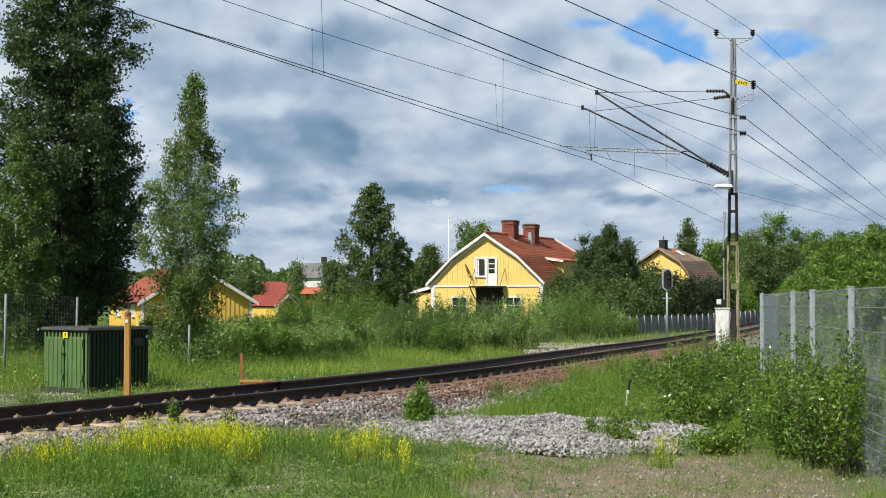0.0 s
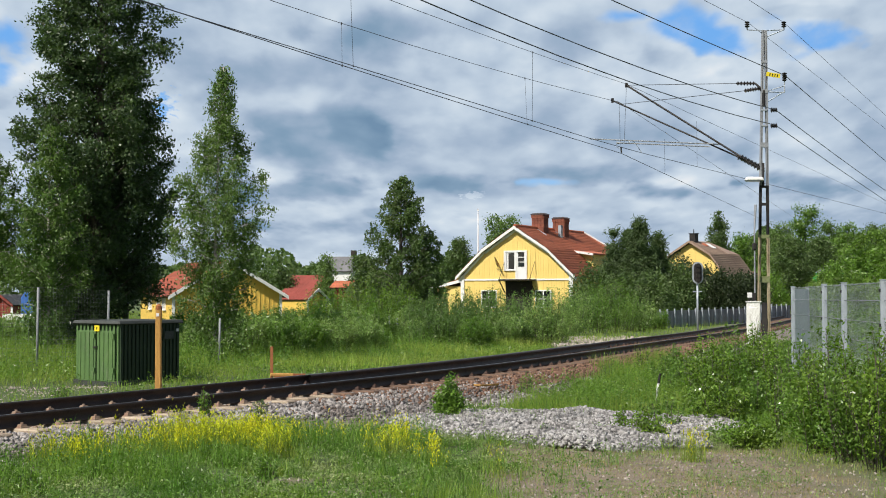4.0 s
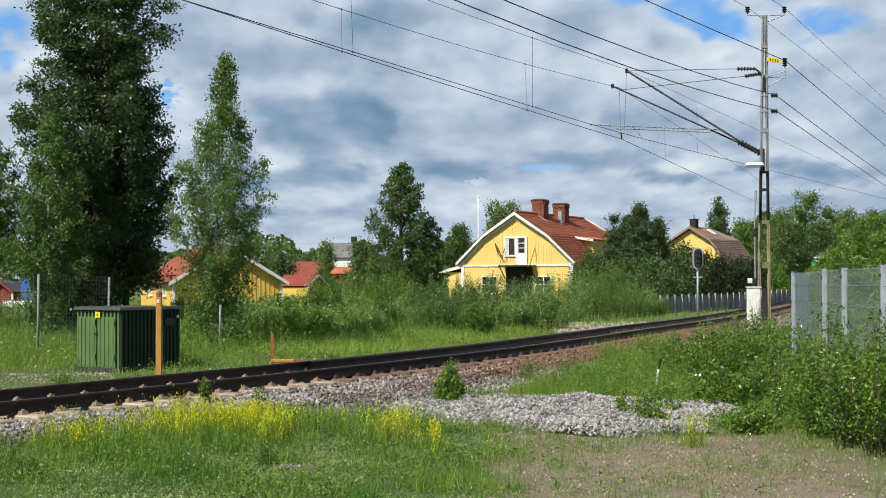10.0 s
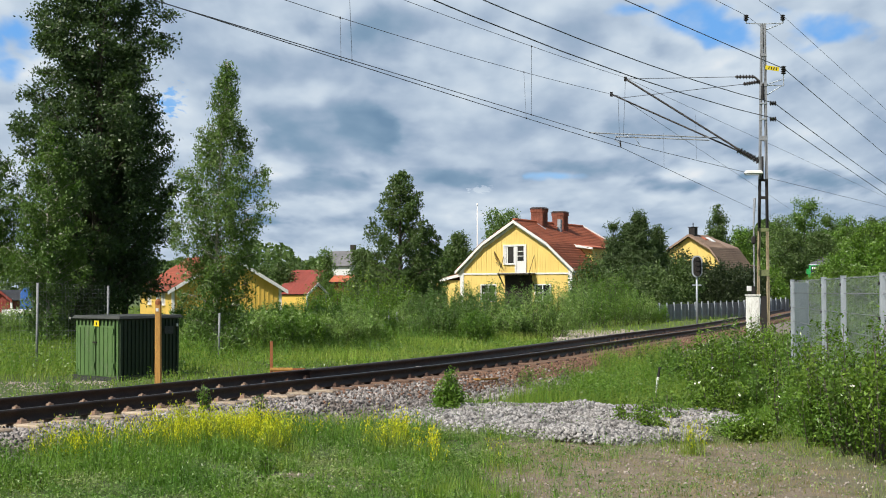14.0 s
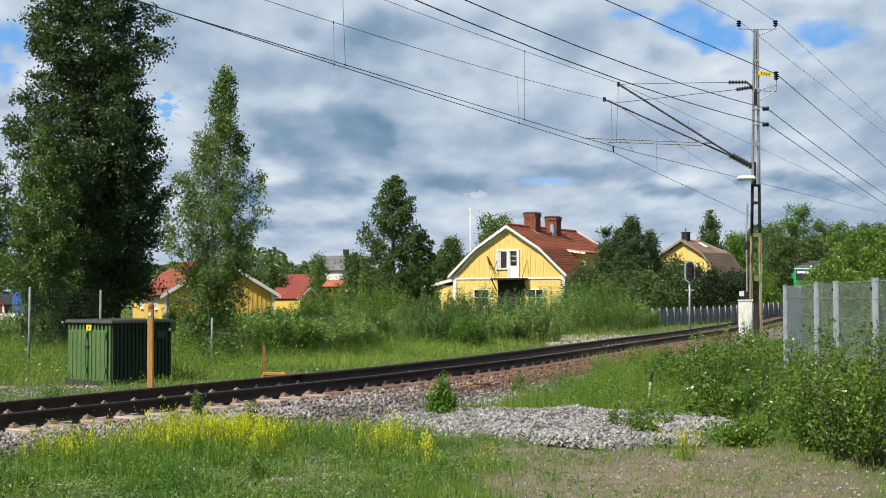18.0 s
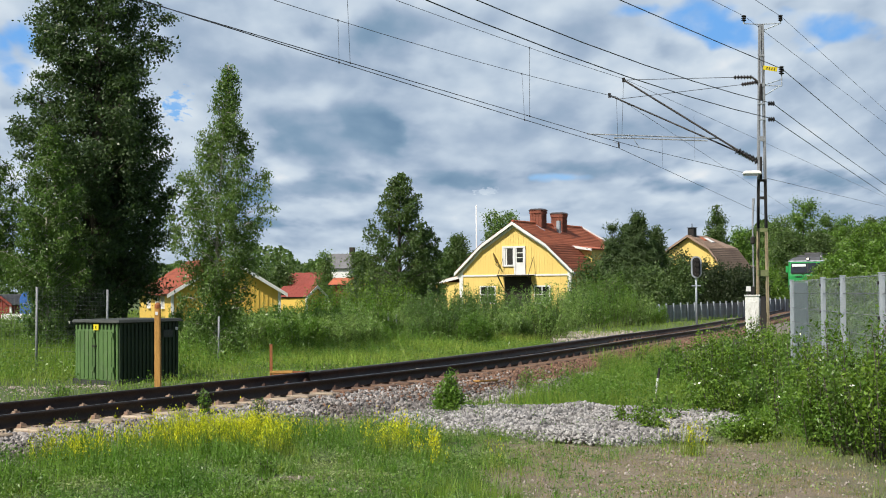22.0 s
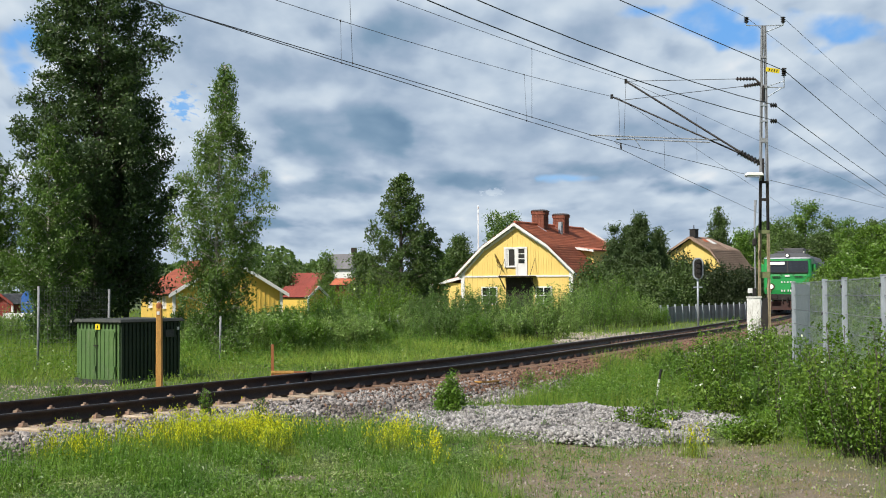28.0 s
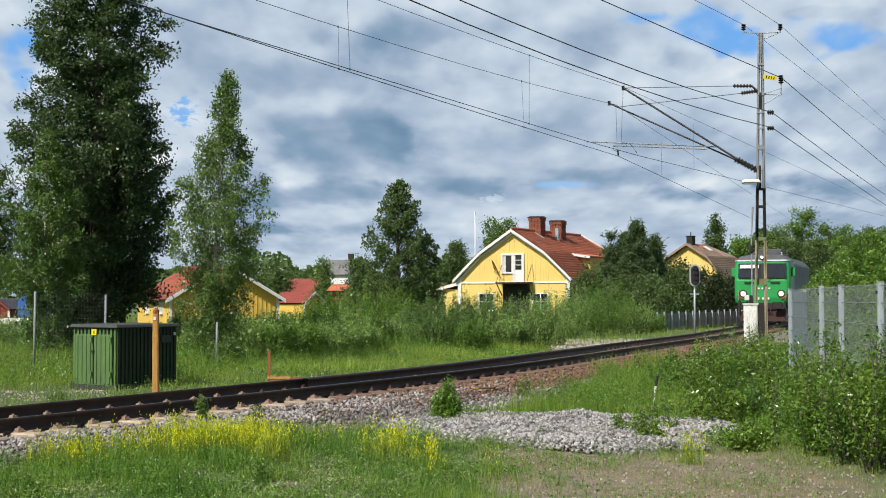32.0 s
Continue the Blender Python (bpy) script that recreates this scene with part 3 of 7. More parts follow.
def bare_soil(x, y):
    """1 on the trodden soil beside the gravel heap, 0 on the grass."""
    edge = 0.35 + (y - 13.0) * 0.02 + 0.35 * wobble(x, y, 1.3, 0.4)
    a = smooth(-0.35, 0.55, x - edge) * smooth(19.6, 18.4, y + 0.4 * wobble(x, y, 1.1, 2.0)) * smooth(9, 10, y)
    a = a * (1 - 0.75 * smooth(3.7, 5.0, x + 0.3 * wobble(x, y, 1.2, 5)))
    for (cx, cy, rx, ry, k) in ((-1.65, 15.3, 0.75, 0.28, 0.8), (-2.9, 16.1, 0.4, 0.16, 0.6), (-0.6, 14.4, 0.5, 0.3, 0.7)):
        a = np.maximum(a, k * smooth(1.25, 0.45, np.hypot((x - cx) / rx, (y - cy) / ry) + 0.35 * wobble(x, y, 5.0, 1)))
    return a


def verge(y):
    """How far from the track's centre the ballast gives way to grass, on the camera's side."""
    return 1.85 + 1.1 * smooth(20.8, 23.2, y) * smooth(33, 29.5, y)


def far_gravel(x, y):
    """1 on the strip of gravel along the far side, wider towards the cabinet."""
    d = beside(x, y) + 0.35 * wobble(x, y, 0.9, 1)
    return smooth(-0.3, 0.3, d + 3.3 + 3.6 * smooth(-5.2, -7.6, x)) * smooth(-2.6, -3.4, x) * smooth(0, -1, beside(x, y))


def on_heap(x, y):
    """1 on the heap of spread gravel."""
    c = smooth(1.0, 0.72, ((x - 1.75) / 2.75) ** 2 + ((y - 20.9) / 2.6 + (x - 1.75) * 0.03) ** 2 + 0.34 * wobble(x, y, 1.5, 1.1))
    return c


build_ground()


# ---------------------------------------------------------------- railway track
def sweep(profile, s0, s1, step, offset, z0):
    """A closed profile (across, up) swept along the track."""
    ss = np.arange(s0, s1 + step / 2, step)
    x, y, dx, dy = track_at(ss)
    n, k = len(ss), len(profile)
    vs = np.zeros((n, k, 3))
    for j, (a, h) in enumerate(profile):
        vs[:, j, 0] = x + dy * (offset + a)
        vs[:, j, 1] = y - dx * (offset + a)
        vs[:, j, 2] = z0 + h + grade(y)
    i = np.arange(n * k).reshape(n, k)
    f = np.stack([i[:-1], np.roll(i, -1, 1)[:-1], np.roll(i, -1, 1)[1:], i[1:]], -1).reshape(-1, 4)
    return poly_mesh("rail", vs.reshape(-1, 3), f)


RAIL = [(-0.07, 0), (0.07, 0), (0.07, 0.012), (0.012, 0.035), (0.012, 0.125), (0.036, 0.137), (0.036, 0.165), (-0.036, 0.165), (-0.036, 0.137), (-0.012, 0.125), (-0.012, 0.035), (-0.07, 0.012)]
HEAD = [(-0.030, 0.166), (0.030, 0.166), (0.026, 0.172), (-0.026, 0.172)]


def build_track():
    t = thing("railway_track", (0, 0, 0), "single curving railway track with rusty rails on wooden sleepers", "railway track", kind="structure")
    for off in (-0.755, 0.755):
        r = part("rail", sweep(RAIL, s_at_y(-30), s_at_y(230), 0.5, off, 0.0), M_RAIL, t)
        part("rail_head", sweep(HEAD, s_at_y(-30), s_at_y(230), 0.5, off, 0.0), M_RAILTOP, r, "worn grey running surface")
    g = part("guard_rail", sweep(RAIL, s_at_y(25.6), s_at_y(44), 0.5, -0.62, 0.0), M_RAIL, t, "short inner rail beside the running rail")
    part("rail_head", sweep(HEAD, s_at_y(25.6), s_at_y(44), 0.5, -0.62, 0.0), M_RAIL, g)
    base = Shape().box((0, 0, -0.105), (2.55, 0.25, 0.20)).mesh("sleeper", bevel=0.02)
    base.materials.append(M_SLEEPER)
    stained = base.copy()
    stained.materials.clear()
    stained.materials.append(M_SLEEPER_DARK)
    plate = Shape()
    for off in (-0.755, 0.755):
        plate.box((off, 0, 0.002), (0.34, 0.16, 0.014))
        for k in (-1, 1):
            plate.box((off + k * 0.105, 0, 0.022), (0.09, 0.11, 0.036), taper=0.75)
            plate.tube([(off + k * 0.105, 0, 0.03), (off + k * 0.105, 0, 0.062)], 0.020, 6)
    plate = plate.mesh("rail_fastening")
    plate.materials.append(M_CLIP)
    dark_plate = plate.copy()
    dark_plate.materials.clear()
    dark_plate.materials.append(M_RUST_DARK)
    rnd = random.Random(4)
    s = s_at_y(12.0)
    rest, restf = Shape(), Shape()
    while s < s_at_y(190):
        x, y, dx, dy = track_at(s)
        m = Matrix.Translation((x, y, float(grade(y)))) @ Matrix.Rotation(math.atan2(-dx, dy) + rnd.uniform(-0.012, 0.012), 4, "Z") @ Matrix.Translation((rnd.uniform(-0.03, 0.03), 0, rnd.uniform(-0.008, 0.004)))
        if y < 75:
            o = part("sleeper", base if y < 23.8 + rnd.uniform(-0.6, 0.6) else stained, None, t)
            o.matrix_basis = m
            o2 = part("rail_fastening", plate if y < 24 else dark_plate, None, o)
        else:
            rest.box(m.translation + Vector((0, 0, -0.105)), (2.55, 0.25, 0.2), m.to_3x3())
        s += 0.65
    o = rest.part("far_sleepers", M_SLEEPER_DARK, t)
    tagged(o, kind="stuff")


build_track()


def stones(rng, x, y, z, size, sink=0.3):
    """Broken stones as joined little solids."""
    n = len(x)
    cube = np.array([(-1, -1, -1), (1, -1, -1), (1, 1, -1), (-1, 1, -1), (-1, -1, 1), (1, -1, 1), (1, 1, 1), (-1, 1, 1)], float) * 0.5
    v = cube[None] * rng.uniform(0.45, 1.35, (n, 1, 3)) + rng.uniform(-0.27, 0.27, (n, 8, 3))
    v *= (size * rng.uniform(0.55, 1.4, n))[:, None, None]
    q = unit(rng.normal(size=(n, 4)))
    w, a, b, c = q.T
    r = np.stack([1 - 2 * (b * b + c * c), 2 * (a * b - c * w), 2 * (a * c + b * w), 2 * (a * b + c * w), 1 - 2 * (a * a + c * c), 2 * (b * c - a * w), 2 * (a * c - b * w), 2 * (b * c + a * w), 1 - 2 * (a * a + b * b)], 1).reshape(n, 3, 3)
    v = np.einsum("nij,nkj->nki", r, v)
    v += np.stack([x, y, z + size * sink * rng.uniform(0.3, 1.6, n)], 1)[:, None]
    fq = np.array([(3, 2, 1, 0), (4, 5, 6, 7), (0, 1, 5, 4), (1, 2, 6, 5), (2, 3, 7, 6), (3, 0, 4, 7)])
    f = (np.arange(n)[:, None, None] * 8 + fq[None]).reshape(-1, 4)
    return poly_mesh("stones", v.reshape(-1, 3), f)


def build_stones():
    rng = np.random.default_rng(11)
    # ballast of the track bed
    n = 125000
    s = s_at_y(13.5) + (s_at_y(62) - s_at_y(13.5)) * rng.uniform(0, 1, n) ** 1.25
    d = rng.uniform(-2.5, 2.75, n)
    x, y, dx, dy = track_at(s)
    x, y = x + dy * d, y - dx * d
    keep = (np.abs(d) < 2.2) | (rng.uniform(0, 1, n) < 0.6)
    keep &= ~((d > verge(y) + 0.15) & (rng.uniform(0, 1, n) < 0.9))
    x, y, d = x[keep], y[keep], d[keep]
    z = np.maximum(ground_z(x, y), np.where(np.abs(d) < 1.45, -0.075 + grade(y), -1.0))
    rusty = smooth(23, 29, y + rng.normal(0, 2, len(y))) * smooth(1.3, 1.0, np.abs(d - 1.0)) > rng.uniform(0, 1, len(y))
    rusty |= (np.abs(d) < 0.7) & (rng.uniform(0, 1, len(y)) < 0.5)
    for nm, mk, mt, lab in (("ballast", ~rusty, M_BALLAST, "grey crushed stone ballast under the track"), ("rusty_ballast", rusty, M_RUSTSTONE, "rust-brown stained ballast beside the rail")):
        tagged(part(nm, stones(rng, x[mk], y[mk], z[mk], 0.036), mt), lab, "ballast", kind="stuff")
    # spread heap
    n = 240000
    x, y = rng.uniform(-1.6, 5.2, n), rng.uniform(17, 25, n)
    k = on_heap(x, y) > rng.uniform(0, 1, n)
    x, y = x[k], y[k]
    z = ground_z(x, y) + (0.02 + 0.09 * on_heap(x, y)) * rng.uniform(0, 1, len(x)) + 0.04 * wobble(x, y, 4.1, 1)
    tagged(part("gravel_heap", stones(rng, x, y, z, 0.032), M_STONE), "pale grey crushed stones spread in a low heap", "gravel", kind="stuff")
    # far side of the track and scattered pebbles on the soil
    n = 40000
    x, y = rng.uniform(-12, -2, n), rng.uniform(18, 32, n)
    d = beside(x, y)
    k = (d < -1.8) & (far_gravel(x, y) * (0.35 + 0.4 * wobble(x, y, 1.3, 4)) > rng.uniform(0.1, 1, n))
    x, y = x[k], y[k]
    xp, yp = rng.uniform(-3, 7, 3800), rng.uniform(11, 19, 3800)
    k = (bare_soil(xp, yp) * 0.7 + 0.12 > rng.uniform(0, 1, 3800))
    x, y = np.r_[x, xp[k]], np.r_[y, yp[k]]
    tagged(part("pebbles", stones(rng, x, y, ground_z(x, y), 0.019), M_VERGE), "small grey pebbles strewn over the soil", "pebbles", kind="stuff")
    # pale spread gravel on the far side, along the line
    n = 16000
    x, y = rng.uniform(4, 14, n), rng.uniform(36, 62, n)
    d = beside(x, y)
    k = (d < -1.9) & (d > -6.4 - 0.6 * wobble(x, y, 0.7, 2)) & (smooth(39, 41, y) * smooth(3.0, 4.6, x) * (0.6 + 0.4 * wobble(x, y, 1.3, 4)) > rng.uniform(0, 1, n))
    tagged(part("verge_gravel", stones(rng, x[k], y[k], ground_z(x[k], y[k]) + 0.03, 0.075), M_VERGE), "pale brown gravel verge beyond the rails", "gravel", kind="stuff")


build_stones()


# ---------------------------------------------------------------- plants
def cull(x, y):
    """Keeps what lies inside the wedge of ground that can be looked at."""
    return np.abs(x) < 0.40 * y + 1.0


def build_grass():
    rng = np.random.default_rng(21)

    def field(name, label, n, x0, x1, y0, y1, dens, h, w, m, lean=0.4):
        x, y = rng.uniform(x0, x1, n), y0 + (y1 - y0) * rng.uniform(0, 1, n)
        k = cull(x, y) & (dens(x, y) > rng.uniform(0, 1, n))
        x, y = x[k], y[k]
        hh = h(x, y) * rng.uniform(0.45, 1.25, len(x))
        me = quad_mesh(name, blade_quads(rng, x, y, ground_z(x, y) - 0.02, hh, w * rng.uniform(0.6, 1.4, len(x)), lean))
        return tagged(part(name, me, m), label, "grass", kind="stuff")

    def near_side(x, y):
        d = beside(x, y)
        return smooth(-0.35, 0.35, d - verge(y) + 0.25 * wobble(x, y, 1.6, 3)) * (1 - on_heap(x, y) * (0.98 - 0.6 * smooth(0.5, 0.9, wobble(x, y, 2.1, 6)))) * (1 - 0.93 * bare_soil(x, y)) * (1 - 0.8 * smooth(0.75, 1.15, wobble(x, y, 2.6, 2.2)) * smooth(18.5, 17, y))

    patch = lambda x, y, k, s: smooth(-0.4, 0.6, wobble(x, y, k, s))
    field("low_grass", "short trampled green grass", 190000, -7, 4, 10.5, 20, lambda x, y: near_side(x, y) * (0.55 + 0.45 * patch(x, y, 1.9, 1)), lambda x, y: 0.04 + 0.10 * patch(x, y, 2.3, 4) * patch(x, y, 0.9, 1), 0.008, M_GRASS_LOW, 0.9)
    field("lush_grass", "dark lush tufts of grass", 70000, -7, 3, 12, 22, lambda x, y: near_side(x, y) * patch(x, y, 1.4, 7) * smooth(13.0, 15.5, y), lambda x, y: 0.15 + 0.20 * patch(x, y, 0.9, 2), 0.010, M_GRASS_DARK, 0.5)
    field("meadow_grass", "tall yellow-green grass between gravel and track", 130000, -2, 14, 22, 40, lambda x, y: near_side(x, y) * smooth(21.5, 24, y + 0.3 * x), lambda x, y: 0.16 + 0.24 * patch(x, y, 1.2, 5), 0.011, M_GRASS, 0.5)
    field("lush_verge_grass", "lush dark grass beside the gravel heap", 75000, -1, 12, 22, 36, lambda x, y: near_side(x, y) * smooth(22, 24, y + 0.3 * x) * (0.3 + 0.7 * patch(x, y, 1.5, 2)), lambda x, y: 0.18 + 0.26 * patch(x, y, 1.7, 8), 0.012, M_GRASS_DARK, 0.5)
    field("verge_grass", "tall grass round the shrubs", 80000, 3.2, 8.5, 13.5, 26, lambda x, y: smooth(3.9, 5.1, x + 0.7 * wobble(x, y, 1.6, 1)) * (0.35 + 0.65 * patch(x, y, 2.2, 3)) * near_side(x, y) * 1.0, lambda x, y: 0.10 + 0.20 * patch(x, y, 1.0, 6) * smooth(4.2, 5.2, x), 0.009, M_GRASS, 0.7)
    field("dry_grass", "dry straw-coloured grass on the bare soil", 85000, 0, 8, 12, 21, lambda x, y: (bare_soil(x, y) * 0.7 + 0.1) * (0.25 + 0.75 * patch(x, y, 1.7, 9)), lambda x, y: 0.06 + 0.0 * x, 0.007, M_STRAW, 0.9)
    field("soil_tufts", "sparse green tufts on the bare soil", 26000, 0, 8, 11, 20, lambda x, y: bare_soil(x, y) * smooth(0.1, 0.9, wobble(x, y, 2.3, 3.3)), lambda x, y: 0.09 + 0 * x, 0.008, M_GRASS_LOW, 0.7)
    far = lambda x, y: smooth(-2.5, -3.3, beside(x, y) + 0.4 * wobble(x, y, 1.1, 2)) * (1 - 0.92 * (smooth(-6.8, -6.0, beside(x, y) + 0.5 * wobble(x, y, 0.7, 2)) * smooth(39, 41, y + 0.6 * wobble(x, y, 1.1, 5)) * smooth(3.0, 4.4, x) * (0.55 + 0.45 * patch(x, y, 1.3, 4))))
    strip = lambda x, y: 1 - 0.80 * far_gravel(x, y)
    field("far_meadow", "tall meadow grass beyond the track", 230000, -14, 22, 19, 62, lambda x, y: far(x, y) * strip(x, y) * smooth(75, 30, y), lambda x, y: 0.12 + 0.24 * smooth(-4.5, -10, beside(x, y)) + 0.12 * patch(x, y, 0.9, 1), 0.014, M_GRASS, 0.6)
    field("far_tall_grass", "taller seeding grass and weeds beyond the track", 50000, -14, 22, 24, 62, lambda x, y: far(x, y) * strip(x, y) * patch(x, y, 0.8, 8) * smooth(-4, -7, beside(x, y)), lambda x, y: 0.5 + 0.35 * patch(x, y, 0.5, 3), 0.014, M_GRASS_DARK, 0.4)
    field("bright_meadow", "sunlit yellow-green grass before the willow scrub", 150000, -8, 16, 34, 62, lambda x, y: far(x, y) * strip(x, y) * smooth(-3.0, -4.5, beside(x, y)) * (0.45 + 0.55 * patch(x, y, 1.1, 4)), lambda x, y: 0.14 + 0.22 * patch(x, y, 0.8, 6), 0.013, M_GRASS_SUN, 0.7)
    field("distant_meadow", "rough grass far along the railway", 90000, -30, 60, 55, 130, lambda x, y: smooth(2.0, 3.2, np.abs(beside(x, y))), lambda x, y: 0.30 + 0 * x, 0.028, M_GRASS, 0.7)

    def tufts(name, label, n, per, x0, x1, y0, y1, dens, h, m):
        cx, cy = rng.uniform(x0, x1, n), rng.uniform(y0, y1, n)
        k = cull(cx, cy) & (dens(cx, cy) > rng.uniform(0, 1, n))
        cx, cy = cx[k], cy[k]
        hh = h * rng.choice((0.5, 0.7, 1.0, 1.3), len(cx))
        x, y = (np.repeat(c, per) + rng.normal(0, 0.045, len(c) * per) for c in (cx, cy))
        me = quad_mesh(name, blade_quads(rng, x, y, ground_z(x, y) - 0.02, np.repeat(hh, per) * rng.uniform(0.5, 1.15, len(x)), 0.009 * rng.uniform(0.6, 1.4, len(x)), 0.6))
        return tagged(part(name, me, m), label, "grass", kind="stuff")

    tufts("grass_tufts", "dark green tufts standing out of the short grass", 1500, 42, -6.5, 1.6, 11.5, 20, lambda x, y: near_side(x, y) * (0.25 + 0.75 * patch(x, y, 1.1, 5)), 0.15, M_GRASS_DARK)
    tufts("pale_tufts", "sunlit pale tufts in the short grass", 450, 36, -6.5, 1.6, 11.5, 20, lambda x, y: near_side(x, y) * (0.2 + 0.8 * patch(x, y, 1.3, 2)), 0.14, M_GRASS)
    tufts("heap_tufts", "tufts of grass growing through the gravel heap", 95, 40, 0.2, 4.0, 20.9, 23.6, lambda x, y: on_heap(x, y) * smooth(0.0, 0.8, wobble(x, y, 1.7, 0.6)) + 0.25 * smooth(22.0, 23.2, y), 0.22, M_GRASS_DARK)
    tufts("bright_tufts", "long sunlit grass beside the bare soil", 70, 40, -0.6, 1.2, 12.6, 14.8, lambda x, y: smooth(1.0, 0.3, np.hypot((x - 0.2) / 0.7, (y - 13.6) / 0.9)), 0.20, M_GRASS)
    tufts("soil_edge_tufts", "tufts of grass along the edge of the bare soil", 420, 30, 0, 6.5, 11.5, 19.5, lambda x, y: 0.12 + 0.8 * smooth(0.3, 1.0, wobble(x, y, 1.6, 4.4)), 0.12, M_GRASS_LOW)

    def weeds(name, label, n, x0, x1, y0, y1, dens, h, leaf, m, per=5):
        x, y = rng.uniform(x0, x1, n), rng.uniform(y0, y1, n)
        k = cull(x, y) & (dens(x, y) > rng.uniform(0, 1, n))
        x, y = x[k], y[k]
        hh = h(x, y) * rng.uniform(0.4, 1.3, len(x))
        c = np.stack([x, y, ground_z(x, y)], 1)[:, None] + rng.normal(0, 1, (len(x), per, 3)) * (leaf * 1.6, leaf * 1.6, 0)
        c[..., 2] += hh[:, None] * rng.uniform(0.25, 1.0, (len(x), per))
        return tagged(part(name, quad_mesh(name, leaf_quads(rng, c.reshape(-1, 3), leaf, 0.7, 0.42)), m), label, "weeds", kind="stuff")

    weeds("low_weeds", "small leafy weeds in the short grass", 42000, -7, 4, 10.8, 21, lambda x, y: near_side(x, y) * (0.35 + 0.65 * patch(x, y, 1.5, 3)), lambda x, y: 0.03 + 0.13 * patch(x, y, 2.1, 4), 0.034, M_GRASS_LOW, 5)
    weeds("lush_weeds", "dark leafy weeds in the grass", 24000, -7, 3, 13, 22, lambda x, y: near_side(x, y) * patch(x, y, 1.4, 7), lambda x, y: 0.14 + 0.16 * patch(x, y, 0.9, 2), 0.036, M_LEAF_SHRUB, 5)
    weeds("verge_weeds", "leafy weeds between the gravel and the fence", 52000, -2, 12, 17, 38, lambda x, y: near_side(x, y) * smooth(2.2, 3.4, x + (y - 22) * 0.35) * smooth(1.9, 2.6, beside(x, y)) * (1 - 0.6 * smooth(4.0, 5.0, x)), lambda x, y: 0.25 + 0.25 * patch(x, y, 0.9, 2), 0.042, M_LEAF_LIGHT, 5)
    weeds("meadow_weeds", "leafy weeds in the meadow beyond the track", 42000, -14, 20, 20, 62, lambda x, y: far(x, y) * strip(x, y) * (0.3 + 0.7 * patch(x, y, 0.8, 3)), lambda x, y: 0.20 + 0.40 * smooth(-4, -9, beside(x, y)), 0.060, M_LEAF_LIGHT, 5)
    weeds("dark_meadow_weeds", "darker leafy weeds in the meadow", 20000, -14, 20, 24, 62, lambda x, y: far(x, y) * strip(x, y) * patch(x, y, 0.6, 9) * smooth(-4, -7, beside(x, y)), lambda x, y: 0.35 + 0.45 * patch(x, y, 0.5, 3), 0.060, M_LEAF_SHRUB, 6)

    weeds("soil_weeds", "small herbs dotted over the bare soil", 9000, 0, 8, 11, 20, lambda x, y: bare_soil(x, y) * (0.12 + 0.88 * smooth(0.15, 0.9, wobble(x, y, 2.0, 5.5))), lambda x, y: 0.05 + 0.05 * patch(x, y, 1.1, 2), 0.024, M_GRASS_LOW, 4)
    # yellow bedstraw: stalks with clouds of tiny flowers
    def flowers(name, label, n, spots, h, m, size, count):
        qs, st = [], []
        for (cx, cy, rx, ry, k) in spots:
            m_ = int(n * k)
            x, y = cx + rng.normal(0, rx, m_), cy + rng.normal(0, ry, m_)
            ok = beside(x, y) > 2.1
            x, y = x[ok], y[ok]
            z, hh = ground_z(x, y), h * rng.uniform(0.55, 1.2, len(x))
            st.append(blade_quads(rng, x, y, z, hh * 0.95, 0.006 + 0 * x, 0.2))
            top = st[-1][:, 2:].mean(1)
            for _ in range(9):
                xx, yy = x + rng.normal(0, 0.05, len(x)), y + rng.normal(0, 0.05, len(x))
                st.append(blade_quads(rng, xx, yy, z, hh * rng.uniform(0.5, 0.95, len(x)), 0.010 + 0 * x, 0.4))
            c = np.repeat(top, count, 0) + rng.normal(0, 1, (len(x) * count, 3)) * (0.020, 0.020, 0.070) - (0, 0, 0.07)
            qs.append(leaf_quads(rng, c, size, up=0.0, slim=0.30, hang=5.0))
        t = thing(name, (0, 0, 0), label, "flowers", kind="stuff")
        tagged(part("blossoms", quad_mesh("blossoms", np.concatenate(qs)), m, t), kind="stuff")
        tagged(part("stalks", quad_mesh("stalks", np.concatenate(st)), M_GRASS, t), kind="stuff")

    spots = [(-3.075, 18.2, 0.36, 0.28, 1), (-2.658, 18.4, 0.32, 0.3, 0.75), (-3.496, 17.7, 0.3, 0.25, 0.35), (-3.912, 17, 0.32, 0.22, 0.22), (-4.389, 16.2, 0.22, 0.14, 0.34), (-2.158, 17.4, 0.12, 0.15, 0.25), (-0.671, 17.5, 0.14, 0.24, 0.2), (-0.524, 18.6, 0.08, 0.2, 0.12), (-1.598, 18.3, 0.35, 0.3, 0.08), (-0.123, 15.9, 0.09, 0.16, 0.09), (2.972, 16.9, 0.11, 0.1, 0.07), (0.611, 15.6, 0.05, 0.12, 0.015), (-4.786, 16.2, 0.15, 0.15, 0.03), (-2.578, 19.2, 0.06, 0.1, 0.08)]
    flowers("yellow_flowers", "bright yellow bedstraw flowering in the grass", 230, spots, 0.40, M_FLOWER, 0.034, 20)
    w = [(-3.188, 17.8, 1.6, 1.0, 0.5), (-1.201, 16.0, 1.5, 1.2, 0.3)]
    flowers("white_flowers", "small white flowers scattered in the grass", 40, w, 0.22, M_WHITEFLOWER, 0.02, 5)


build_grass()


